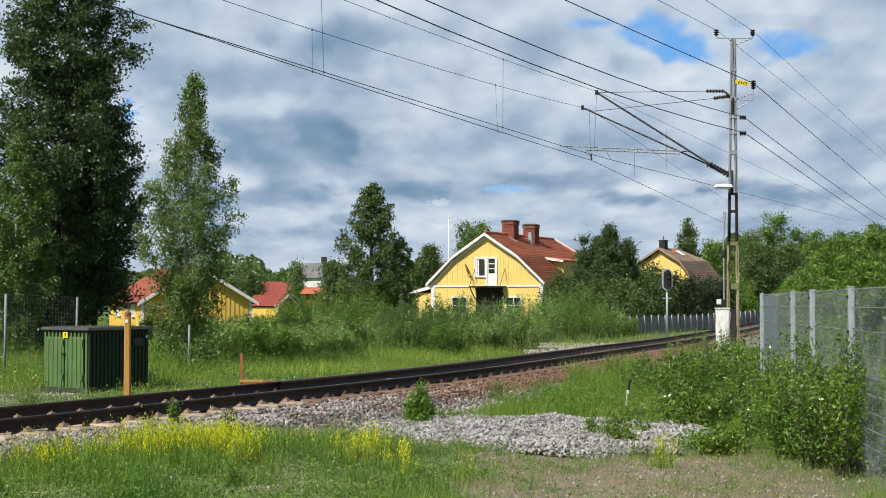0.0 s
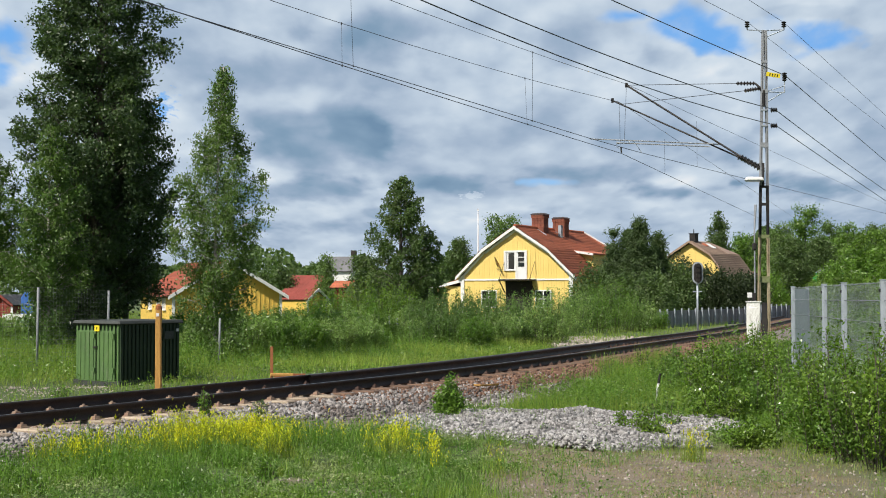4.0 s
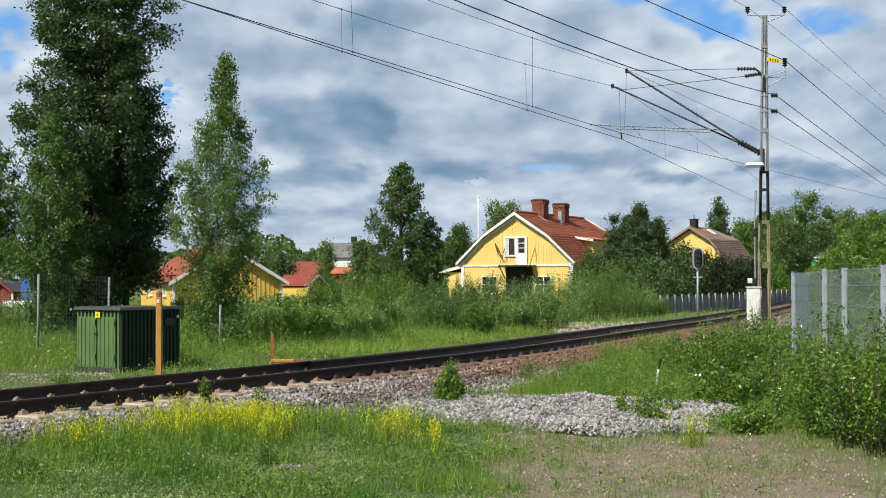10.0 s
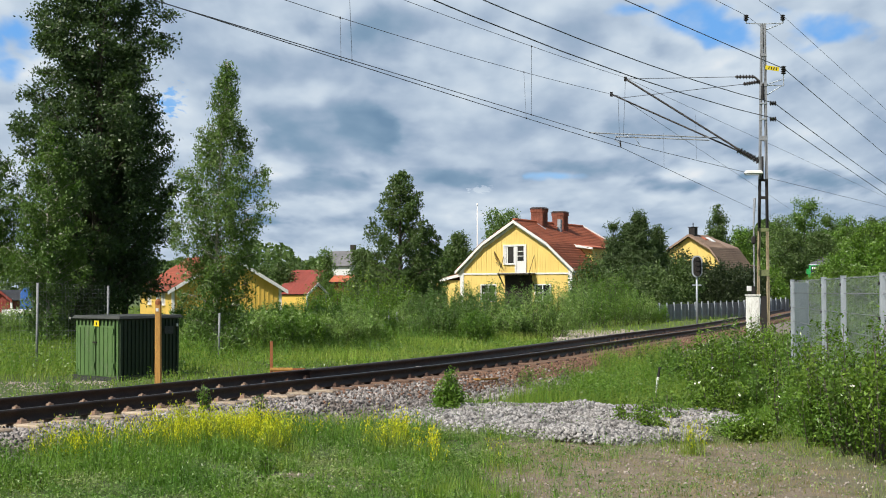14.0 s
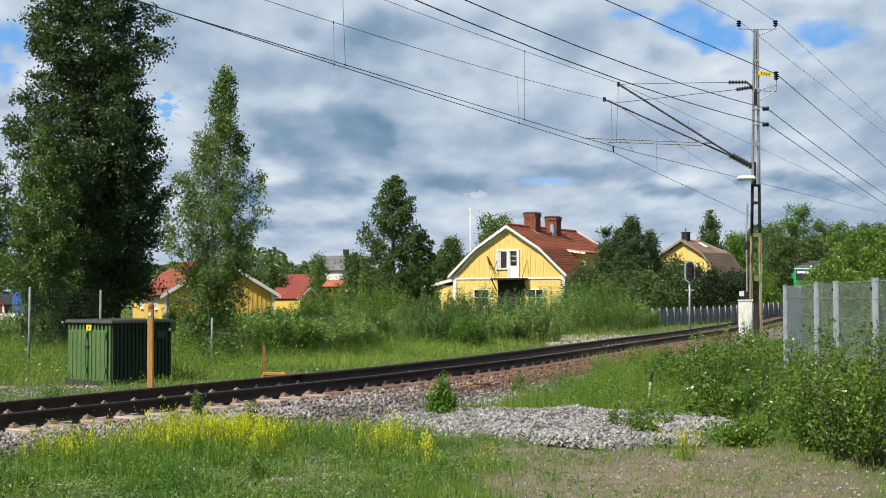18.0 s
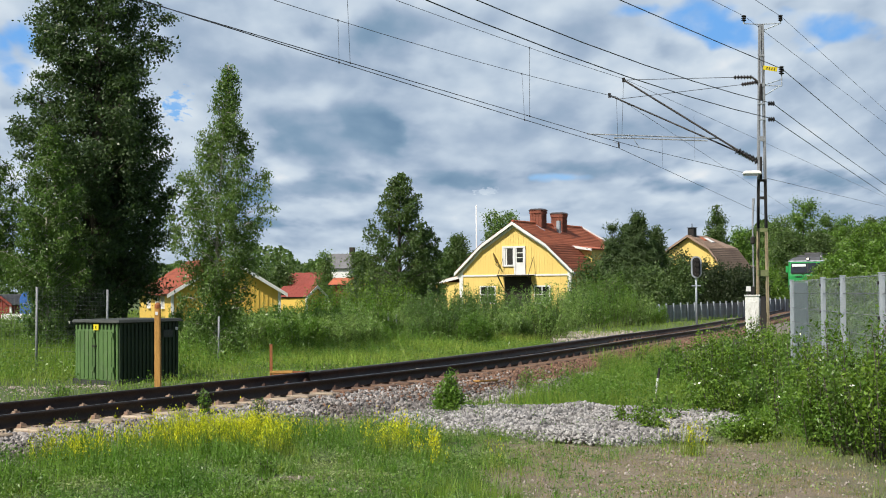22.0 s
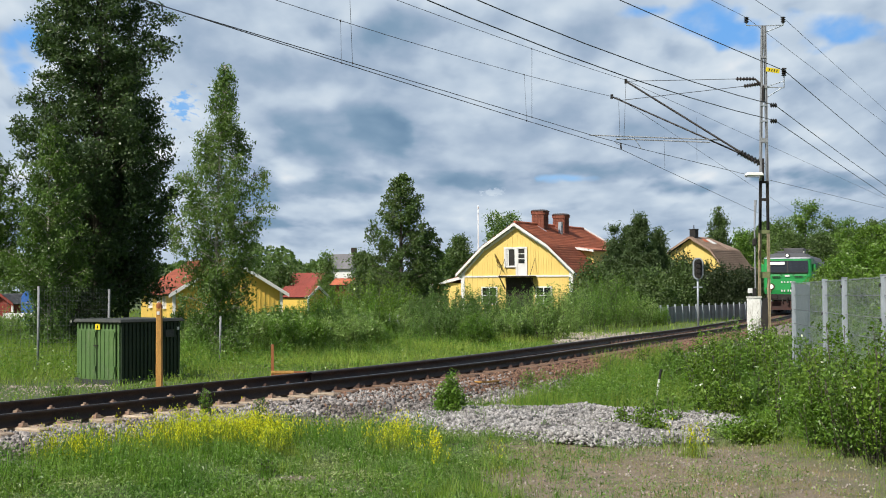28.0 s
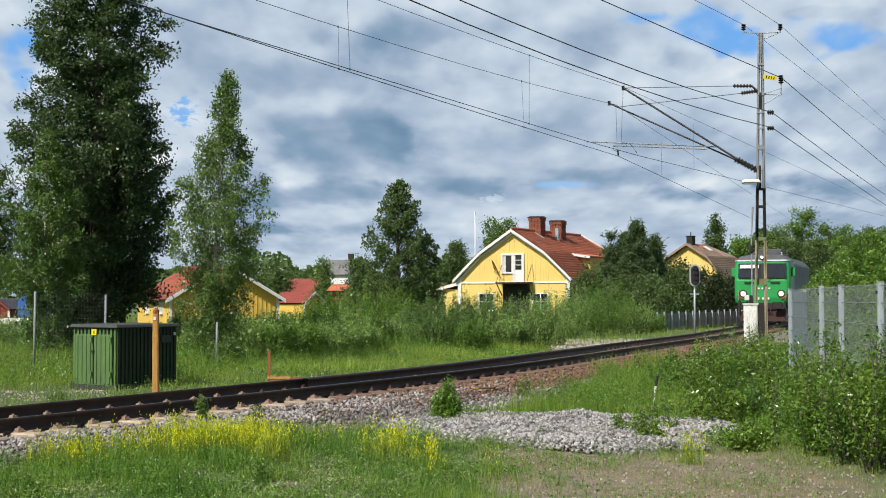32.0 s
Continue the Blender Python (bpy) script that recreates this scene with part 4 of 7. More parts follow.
def limb(sh, rng, p0, p1, r0, r1, n=5, bend=0.08, sides=5):
    p0, p1 = np.array(p0, float), np.array(p1, float)
    ts = np.linspace(0, 1, n)
    ln = np.linalg.norm(p1 - p0)
    off = rng.normal(0, bend * ln, 3)
    pts = [p0 + (p1 - p0) * t + off * math.sin(math.pi * t) * 0.5 for t in ts]
    sh.tube(pts, [r0 + (r1 - r0) * t for t in ts], sides)
    return pts


def plant(name, label, category, x, y, height, profile, clumps, per, leaf, m_leaf, m_bark, seed, trunk=0.12, base=0.15, spread=0.3,
          z0=None, group="", stems=1, hang=0.0, lean=(0, 0), rise=0.8, inner=0.35, up=0.5, slim=0.6, upright=False):
    """A tree or shrub: a stem or stems, limbs that end inside the outline profile(height share) -> radius, and leaves along each limb."""
    rng = np.random.default_rng(seed)
    z0 = float(ground_z(x, y)) - 0.05 if z0 is None else z0
    t = thing(name, (x, y, z0), label, category, group)
    u = base + (1 - base) * rng.uniform(0, 1, clumps * 6)
    r = np.array([profile(v) for v in u])
    keep = rng.uniform(0, r.max(), len(u)) < r + 0.05 * r.max()
    u, r = u[keep][:clumps], r[keep][:clumps]
    n = len(u)
    a = rng.uniform(0, 2 * np.pi, n)
    rad = r * np.where(rng.uniform(0, 1, n) < inner, rng.uniform(0.15, 0.75, n), rng.uniform(0.72, 1.08, n))
    rad *= 1 + 0.16 * np.sin(a * 3 + seed) * np.sin(u * 9 + seed)
    c = np.stack([np.cos(a) * rad + lean[0] * u, np.sin(a) * rad + lean[1] * u, u * height], 1)
    sh = Shape()
    if upright:
        wide = profile(0.45)
        rad = wide * np.sqrt(rng.uniform(0, 1, n))
        tall = height * (1 - 0.38 * (rad / wide) ** 2) * rng.choice((0.55, 0.75, 0.92, 1.0, 1.08), n) * rng.uniform(0.92, 1.06, n)
        c = np.stack([np.cos(a) * rad, np.sin(a) * rad, tall], 1)
    if stems == 1:
        limb(sh, rng, (0, 0, 0), (lean[0], lean[1], height * 0.97), trunk, trunk * 0.08, 9, 0.015, 8)
        h = np.clip(c[:, 2] - rad * rise * rng.uniform(0.6, 1.3, n), 0.06 * height, None)
        foot = np.stack([lean[0] * h / height, lean[1] * h / height, h], 1)
    else:
        foot = np.stack([rng.normal(0, 0.12 * r.max(), n), rng.normal(0, 0.12 * r.max(), n), np.zeros(n)], 1)
        if upright:
            foot[:, :2] = c[:, :2] * rng.uniform(0.35, 0.8, (n, 1))
    for k in range(n):
        if stems == 1 or k < stems * 3:
            f = min(foot[k][2] / height, 1)
            limb(sh, rng, foot[k], c[k], max(trunk * (1 - f) * 0.32, 0.006) if stems == 1 else trunk, 0.004, 4, 0.06, 4)
    wood = part("trunk" if stems == 1 else "woody_base", sh.mesh("trunk", smooth=True), m_bark, t)
    if stems > 1:
        tagged(wood, kind="stuff")
    w = rng.uniform(0, 1, (n, per)) ** 0.75
    w = (0.25 if stems == 1 else 0.12 if upright else 0.3) + (0.9 if upright else 0.78) * w
    q = foot[:, None] + (c - foot)[:, None] * w[..., None]
    sc = spread * rng.uniform(0.55, 1.25, n)[:, None] * (1.15 - 0.55 * w)
    q = q + rng.normal(0, 1, (n, per, 3)) * sc[..., None] * (1, 1, 0.8)
    q[..., 2] -= hang * spread * np.abs(rng.normal(0, 1, (n, per))) * w
    q = q.reshape(-1, 3)
    q[:, 2] = np.maximum(q[:, 2], 0.03)
    part("crown", quad_mesh("crown", leaf_quads(rng, q, leaf, up, slim, hang)), m_leaf, t)
    return t


def tree(name, label, x, y, height, profile, branches, sprays, per, leaf, m_leaf, m_bark, seed, trunk=0.12, base=0.1,
         rise=0.9, droop=0.0, clump=0.2, strand=0.0, lean=(0, 0), slim=0.6, group="", z0=None):
    """A tree with a tapered trunk, boughs that fork into twigs, and a spray of leaves on each twig, so that gaps stay between the sprays."""
    rng = np.random.default_rng(seed)
    z0 = float(ground_z(x, y)) - 0.05 if z0 is None else z0
    t = thing(name, (x, y, z0), label, "tree", group)
    sh = Shape()
    top = np.array((lean[0], lean[1], height * 0.98))
    limb(sh, rng, (0, 0, 0), top, trunk, 0.012, 10, 0.012, 9)
    qs = []
    for b in range(branches):
        u = base + (0.985 - base) * ((b + rng.uniform(0, 0.9)) / branches) ** 0.92
        ln = profile(u) * rng.uniform(0.62, 1.10)
        a = b * 2.399 + rng.normal(0, 0.35)
        out = np.array((math.cos(a), math.sin(a), 0.0))
        z1 = u * height
        zf = max(z1 - rise * ln, 0.05 * height)
        foot = top * (zf / height)
        foot[2] = zf
        tip = top * u + out * ln
        tip[2] = z1 - droop * ln
        mid = (foot + tip) / 2 + np.array((0, 0, 0.16 * ln + 0.35 * droop * ln)) + rng.normal(0, 0.05 * ln, 3)
        curve = lambda w: foot * (1 - w) ** 2 + mid * 2 * w * (1 - w) + tip * w * w
        r0 = max(trunk * 0.34 * (1 - u * 0.85), 0.010)
        sh.tube([curve(w) for w in (0, 0.3, 0.6, 1.0)], [r0, r0 * 0.7, r0 * 0.4, 0.004], 5)
        for k in range(max(3, int(sprays * (0.45 + 0.55 * ln / 1.6)))):
            w = 0.22 + 0.80 * rng.uniform(0, 1) ** 0.8
            p = curve(w)
            off = unit(rng.normal(size=3) * (1, 1, 0.55) + out * 0.5) * (0.10 + 0.26 * ln * (1.1 - 0.6 * w)) * rng.uniform(0.4, 1.1)
            c = p + off
            sh.tube([p, (p + c) / 2 + (0, 0, 0.02), c], [0.007, 0.005, 0.003], 3)
            n = int(per * rng.uniform(0.5, 1.4) * min(1.0, 0.3 + ln)) + 3
            g = rng.normal(size=(n, 3)) * clump * rng.uniform(0.6, 1.2) * (1, 1, 0.62)
            if strand:
                # leaves hang in strings below the twig
                strings = rng.integers(0, 5, n)
                ang = strings * 1.26 + k
                d = rng.uniform(0, 1, n) * strand * (0.5 + 0.5 * np.cos(strings * 2.1 + k))
                g = np.stack([np.cos(ang) * clump * 0.7, np.sin(ang) * clump * 0.7, -d], 1) + rng.normal(size=(n, 3)) * (0.04, 0.04, 0.05)
            qs.append(c + g)
    q = np.concatenate(qs)
    q[:, 2] = np.maximum(q[:, 2], 0.05)
    part("trunk", sh.mesh("trunk", smooth=True), m_bark, t)
    part("crown", quad_mesh("crown", leaf_quads(rng, q, leaf, 0.4, slim, 1.2 if strand else 0.2)), m_leaf, t)
    return t


def conic(top, low, k=0.8):
    """A crown widest at the share `low`, closing to a point at the top."""
    return lambda u: top * (min(u / low, 1) ** 0.6 if u < low else max(0, (1 - u) / (1 - low)) ** k) + 0.03


def bell(w, mid, reach, k=0.8):
    """A crown of greatest radius w at the share mid of its height, thinning out over `reach`."""
    return lambda u: 0.04 + w * max(0.0, 1 - ((u - mid) / reach) ** 2) ** k


swaying = []


def build_trees():
    # the tall aspen group by the fence
    outline = lambda u: float(np.interp(u, (0.08, 0.14, 0.21, 0.28, 0.36, 0.41, 0.48, 0.53, 0.60, 0.68, 0.74, 0.86, 0.95, 1.0), (0.6, 1.5, 1.95, 1.75, 1.85, 2.2, 2.25, 2.0, 2.0, 1.88, 1.65, 1.2, 0.6, 0.05)))
    swaying.append(tree("aspen_tree", "tall dense dark green aspen beside the fence", -10.64, 42, 14.8, outline, 170, 13, 56, 0.100, M_LEAF_ASPEN, M_BARK, 3, trunk=0.19, base=0.10, rise=0.95, clump=0.16, lean=(0.15, 0)))
    tree("aspen_tree", "shadowy lower aspen leaning against the tall one", -9.98, 43.5, 8.3, bell(1.4, 0.56, 0.52), 76, 12, 52, 0.100, M_LEAF_ASPEN, M_BARK, 31, trunk=0.11, base=0.24, rise=0.8, clump=0.18)
    plant("aspen_tree", "shadowy aspen crown low behind the fence", "tree", -11.55, 43.5, 5.0, bell(1.15, 0.5, 0.6), 80, 230, 0.10, M_LEAF_ASPEN, M_BARK, 32, trunk=0.08, base=0.03, spread=0.28)
    tree("birch_tree", "light green young birch in front of the aspen", -11.1, 39, 6.75, lambda u: float(np.interp(u, (0, 0.1, 0.3, 0.42, 0.55, 0.75, 0.9, 1.0), (0.4, 0.5, 0.65, 1.15, 1.15, 0.8, 0.4, 0.03))), 84, 13, 46, 0.074, M_LEAF_SIDE, M_BIRCHBARK, 5, trunk=0.055, base=0.10, rise=0.7, droop=0.15, clump=0.13, strand=0.4)
    tree("birch_tree", "light green birch at the edge of the meadow", -13.485, 41, 6.3, lambda u: float(np.interp(u, (0.3, 0.5, 0.7, 0.9, 1.0), (0.4, 1.1, 1.2, 0.7, 0.05))), 40, 13, 48, 0.078, M_LEAF_SIDE, M_BIRCHBARK, 6, trunk=0.06, base=0.42, rise=0.7, droop=0.15, clump=0.15, strand=0.4)
    outline = lambda u: 0.04 + float(np.interp(u, (0, 0.08, 0.16, 0.27, 0.36, 0.45, 0.56, 0.66, 0.75, 0.84, 0.93, 1.0), (0.3, 0.7, 0.78, 0.80, 0.95, 1.28, 1.32, 1.1, 0.66, 0.38, 0.19, 0.02)))
    swaying.append(tree("birch_tree", "slender birch with drooping twigs and silvery leaves", -6.17, 37.5, 8.26, outline, 112, 14, 46, 0.074, M_LEAF_BIRCH, M_BIRCHBARK, 8, trunk=0.07, base=0.07, rise=0.75, droop=0.22, clump=0.12, strand=0.55, lean=(0.25, 0), slim=0.5))
    tree("birch_tree", "broad dark green birch behind the meadow", -2.601, 85, 9.34, lambda u: 0.04 + 2.4 * max(0.0, 1 - ((u - 0.34) / 0.68) ** 2) ** 0.8, 80, 11, 40, 0.135, M_LEAF_DARK, M_BARK, 9, trunk=0.2, base=0.06, rise=0.7, droop=0.2, clump=0.24, strand=0.7)
    tree("birch_tree", "lower dark birch crowding against the broad one", -0.95, 87, 6.0, bell(1.05, 0.45, 0.6), 40, 9, 36, 0.150, M_LEAF_DARK, M_BARK, 91, trunk=0.1, base=0.06, rise=0.7, droop=0.2, clump=0.22, strand=0.6)
    plant("leafy_tree", "low dark tree beside the broad birch", "tree", -5.288, 90, 4.422, bell(1.3, 0.4, 0.65), 80, 150, 0.15, M_LEAF_DARK, M_BARK, 12, trunk=0.1, base=0.1, spread=0.4)
    plant("leafy_tree", "dark tree standing behind the yellow house", "tree", 1.542, 135, 6.977, bell(1.4, 0.45, 0.6), 90, 130, 0.2, M_LEAF_DARK, M_BARK, 13, trunk=0.15, base=0.1, spread=0.5)
    plant("leafy_tree", "tree crown rising behind the yellow house roof", "tree", 6.227, 140, 9.632, bell(2.4, 0.6, 0.6), 120, 120, 0.2, M_LEAF_BIRCH, M_BARK, 14, trunk=0.18, base=0.2, spread=0.5)
    plant("leafy_tree", "thin pale poplar near the white house", "tree", -10.136, 120, 5.071, bell(0.9, 0.45, 0.6), 70, 90, 0.16, M_LEAF_BIRCH, M_BARK, 15, trunk=0.1, base=0.1, spread=0.35)
    for i, (px, d, top, w) in enumerate(((-17.873, 150, 4.7, 1.7), (-20.176, 155, 4.2, 1.6), (-20.468, 190, 4.2, 2.6))):
        plant("leafy_tree", "distant dark green tree behind the houses", "tree", px, d, top, bell(w, 0.4, 0.65), 80, 110, 0.24, M_LEAF_DARK, M_BARK, 40 + i, trunk=0.15, base=0.05, spread=0.55, group="trees behind the houses")
    # conifers and hedge right of the yellow house
    pine = dict(m_leaf=M_LEAF_PINE, m_bark=M_BARK, slim=0.16, up=0.2, rise=0.9)
    for i, (px, d, top, w) in enumerate(((12.424, 88, 6.701, 1.8), (10.968, 89, 5.738, 1.35), (13.919, 90, 5.599, 1.2), (12.18, 91, 6.051, 1.2))):
        plant("pine_tree", "bushy dark green pine beside the yellow house", "tree", px, d, top + 0.15, conic(w, 0.28, 0.62), 150, 210, 0.28, seed=16 + i, trunk=0.12, base=0.03, spread=0.26, group="pines beside the house", **pine)
    for i, (px, d, top, w) in enumerate(((9.335, 86, 3.776, 1.5), (10.831, 84, 3.317, 1.8), (12.396, 83, 3.197, 1.7), (14.423, 86, 3.776, 1.5), (8.03, 80, 2.001, 1.3))):
        plant("leafy_shrub", "dense dark green shrub beside the house", "shrub", px, d, top, bell(w, 0.4, 0.65), 80, 150, 0.15, M_LEAF_DARK, M_BARK, 50 + i, trunk=0.03, base=0.05, spread=0.36, stems=4, group="shrubs beside the house")
    for i, (px, d, top, w) in enumerate(((19.538, 105, 3.711, 1.7), (21.049, 104, 3.862, 1.8), (22.751, 106, 3.6, 1.3), (17.945, 107, 4.71, 1.2), (16.991, 109, 4.988, 1.0), (19.303, 108, 4.032, 1.0), (24.957, 111, 3.371, 1.2), (17.128, 106, 4.336, 1.7), (18.643, 106.5, 4.522, 2.0), (19.966, 105, 3.968, 2.0), (21.937, 105, 3.54, 1.8))):
        plant("hedge_shrub", "dark shadowy hedge before the brown-roofed house", "hedge", px, d, top, bell(w, 0.4, 0.65), 80, 140, 0.16, M_LEAF_HEDGE, M_BARK, 60 + i, trunk=0.03, base=0.05, spread=0.4, stems=4, group="hedge before the house")
    plant("birch_tree", "slim birch behind the brown-roofed house", "tree", 29.869, 150, 10.809, bell(1.35, 0.5, 0.55), 110, 110, 0.2, M_LEAF_DARK, M_BARK, 19, trunk=0.15, base=0.15, spread=0.4)
    # wood behind the line
    wood = ((34.472, 160, 8.273, 2.6), (40.061, 175, 9.601, 3.0), (40.465, 165, 10.231, 3.0), (44.466, 170, 12.436, 3.8), (38.01, 150, 7.742, 2.6), (48.844, 175, 10.746, 3.4), (48.207, 165, 9.826, 3.0), (49.032, 160, 9.778, 3.2), (53.257, 165, 10.501, 3.2), (57.299, 170, 11.323, 3.5), (42.123, 155, 7.942, 2.6))
    for i, (px, d, top, w) in enumerate(wood):
        plant("leafy_tree", "green leafy tree at the edge of the wood", "tree", px, d, top, bell(w, 0.45, 0.62), 130, 130, 0.24, (M_LEAF_SHRUB, M_LEAF_DARK, M_LEAF_BIRCH)[i % 3], M_BARK, 70 + i, trunk=0.18, base=0.02, spread=0.55, group="trees at the edge of the wood")
    for i, (px, d, top, w) in enumerate(((29.98, 128, 3.62, 1.7), (36.786, 150, 4.679, 2.0), (38.951, 152, 4.407, 2.0), (41.758, 156, 4.796, 2.0), (31.763, 140, 4.368, 1.8))):
        plant("leafy_shrub", "bright green shrub before the wood", "shrub", px, d, top, bell(w, 0.4, 0.65), 80, 130, 0.18, M_LEAF_LIGHT, M_BARK, 90 + i, trunk=0.03, base=0.05, spread=0.45, stems=4, group="shrubs before the wood")
    # young aspens behind the mesh fence, on this side of the line
    for i, (px, d, top, w) in enumerate(((14.174, 52, 2.546, 0.6), (14.633, 55, 2.144, 0.5), (15.116, 54, 3.018, 0.6), (13.346, 46, 3.111, 0.8), (13.394, 44, 3.77, 0.9), (13.385, 42, 3.335, 0.9), (14.318, 43, 3.812, 1.0), (14.914, 50, 3.741, 0.9), (15.003, 48, 4.21, 0.7), (14.2, 50, 2.76, 0.65), (12.498, 38, 2.795, 0.9))):
        plant("young_aspen", "bright green young aspen behind the mesh fence", "tree", px, d, top + 0.35, bell(w, 0.4, 0.66, 0.7), 90, 120, 0.085, M_LEAF_LIGHT, M_BARK, 100 + i, trunk=0.04, base=0.05, spread=0.18, group="young aspens behind the fence")


def build_shrubs():
    # willow scrub beyond the track
    fence_side = ((-7.791, 43, 0.618, 0.8), (-7.235, 45, 0.878, 0.9), (-6.176, 44, 0.7, 0.8), (-5.399, 45, 0.896, 0.9), (-4.381, 44, 0.771, 0.8), (-2.82, 48, 0.82, 0.8), (-8.803, 47, 0.82, 0.8), (-4.289, 48, 0.82, 0.8), (-5.839, 41, 0.67, 0.6), (-5.381, 42, 0.815, 0.7), (-4.725, 41.5, 0.759, 0.65), (-4.145, 42.5, 0.666, 0.6), (-3.304, 44, 0.7, 0.7), (-2.552, 45, 0.603, 0.6), (-2.177, 46, 0.39, 0.45), (-6.424, 41, 0.704, 0.6), (-7.172, 40.5, 0.518, 0.5), (-3.667, 43, 0.443, 0.5), (1.12, 49, 0.581, 0.6))
    garden_side = ((-3.958, 50, 0.986, 1), (-4.211, 60, 1.838, 1.4), (-4.946, 58, 1.598, 1.2), (-3.211, 61, 2.064, 1.5), (-1.91, 52, 0.171, 0.45), (-1.348, 56, 1.146, 0.9), (-0.705, 54, 1.586, 0.9), (-5.791, 57, 0.926, 0.9), (-0.388, 50, 0.721, 0.8), (-2.125, 62, 1.866, 1.2), (-6.823, 55, 0.977, 1), (-7.656, 53, 0.94, 1), (-2.631, 52, 1.061, 0.9), (-3.547, 53, 1.092, 1), (-1.165, 51, 0.451, 0.6), (-5.488, 50, 0.884, 0.9))
    house_side = ((0.022, 55, 1.695, 1), (0.721, 57, 1.507, 0.9), (1.481, 55, 1.807, 1.1), (2.552, 59, 1.692, 1), (3.396, 57, 1.763, 1), (4.023, 53, 1.74, 1), (6.087, 66, 1.7, 1.1), (7.598, 70, 2.15, 1.3), (8.99, 72, 2, 1.3), (10.297, 74, 1.5, 1.1), (1.582, 51, 0.742, 0.8), (11.505, 76, 0.593, 0.9), (2.674, 52, 0.51, 0.7), (5.641, 64, 0.435, 0.8), (0.995, 53, 1.264, 0.9), (3.658, 54, 1.035, 0.9), (0.326, 50, 0.884, 0.7), (2.206, 51, 0.867, 0.7))
    # some bushes before the house take darker leaves to stand for shade
    for i, (px, d, top, w) in enumerate(fence_side + garden_side + house_side):
        plant("willow_shrub", "green willow scrub in the tall grass beyond the track", "shrub", px, d, (top + 0.42) * (0.95, 1.04, 1.0, 1.07, 0.93)[i % 5], bell(w * 1.02, 0.45, 0.62, 0.6), 80, 95, 0.085, (M_LEAF_BUSH if d > 57 and px < -1.4 else M_LEAF_SIDE if -1 < px < 5 and i % 2 else (M_LEAF_WILLOW, M_LEAF_WILLOW, M_LEAF_SHRUB, M_LEAF_LIGHT)[i % 4]), M_BARK, 200 + i, trunk=0.012, base=0.25, spread=0.085, stems=9, slim=0.34, up=0.3, hang=-1.2, upright=True, group="willow scrub beyond the track")
    # scrub round the mesh fence and the mast
    by_path = ((4.22, 21.5, 0.321, 0.45), (4.767, 22, 0.467, 0.45), (4.993, 20.6, 0.464, 0.28), (5.047, 19, 0.857, 0.42), (5.112, 18, 1.138, 0.55), (5.175, 17, 1.068, 0.55), (5.292, 16.5, 1.289, 0.55), (4.974, 17.9, 0.668, 0.45), (5.28, 17.7, 0.788, 0.5), (5.541, 17.5, 0.728, 0.5), (4.189, 18.8, -0.02, 0.315), (4.085, 19.4, -0.187, 0.25), (2.758, 20, 0.095, 0.25), (3.261, 20.6, 0.163, 0.3), (2.887, 19.6, 0.009, 0.2), (0.1, 22.3, 0.314, 0.18), (5.727, 17.2, 1.025, 0.6), (5.58, 21.5, 0.916, 0.45))
    by_mast = ((4.754, 25, 0.782, 0.5), (5.317, 25.5, 0.908, 0.5), (5.846, 26, 0.998, 0.5), (4.749, 27, 0.343, 0.45), (5.788, 24, 0.84, 0.45), (7.487, 33, 1.013, 0.22), (7.665, 32.5, 0.918, 0.25), (5.073, 31, 0.451, 0.45), (4.939, 34, 0.244, 0.3), (7.147, 29, 0.936, 0.4), (7.076, 30, 0.798, 0.4), (6.317, 30, 0.957, 0.45), (5.895, 31, 0.767, 0.45))
    for i, (px, d, top, w) in enumerate(by_path + by_mast):
        plant("willow_shrub", "leafy green willow scrub near the mesh fence", "shrub", px, d, max(top + 0.42, 0.3), bell(w * 1.0, 0.5, 0.6, 0.6), (19 if w < 0.31 and px > 1 else 40), (42 if w < 0.31 and px > 1 else 92), 0.053, (M_LEAF_BUSH, M_LEAF_SHRUB, M_LEAF_BUSH, M_LEAF_LIGHT)[i % 4], M_BARK, 300 + i, trunk=0.008, base=0.25, spread=0.075, stems=8, slim=0.48, up=0.3, hang=-0.3, upright=True, group="willow scrub near the fence")


def build_weeds():
    """Single tall weeds and small bushes near the rails."""
    for i, (px, d, h, w, m_) in enumerate(((-3.469, 20.1, 0.46, 0.03, M_LEAF_LIGHT), (-2.594, 19.5, 0.62, 0.07, M_LEAF_DARK), (-6.951, 25.2, 0.30, 0.20, M_LEAF_SHRUB), (-2.595, 30.0, 0.42, 0.20, M_LEAF_SHRUB), (1.638, 27.5, 0.45, 0.18, M_LEAF_LIGHT), (2.674, 29.0, 0.55, 0.22, M_LEAF_SHRUB),
                                            (3.74, 31.5, 0.5, 0.25, M_LEAF_LIGHT), (-4.552, 14.6, 0.32, 0.12, M_LEAF_SHRUB), (-4.283, 14.3, 0.28, 0.14, M_LEAF_SHRUB), (7.664, 34.4, 1.0, 0.16, M_LEAF_SHRUB), (7.46, 33.3, 1.45, 0.22, M_LEAF_SHRUB), (7.68, 33.6, 1.2, 0.18, M_LEAF_SIDE), (7.30, 33.0, 1.15, 0.25, M_LEAF_BUSH), (-1.999, 15.6, 0.30, 0.06, M_LEAF_LIGHT), (0.439, 23.4, 0.3, 0.3, M_LEAF_SHRUB))):
        plant("weed", "leafy green weed growing near the rails", "weed", px, d, h, bell(w, 0.45, 0.62, 0.6), 16, 26, 0.045, m_, M_BARK, 500 + i, trunk=0.006, base=0.25, spread=0.05, stems=5, slim=0.4, up=0.3, hang=-0.4, upright=True, group="weeds near the rails")


build_trees()
build_shrubs()
build_weeds()


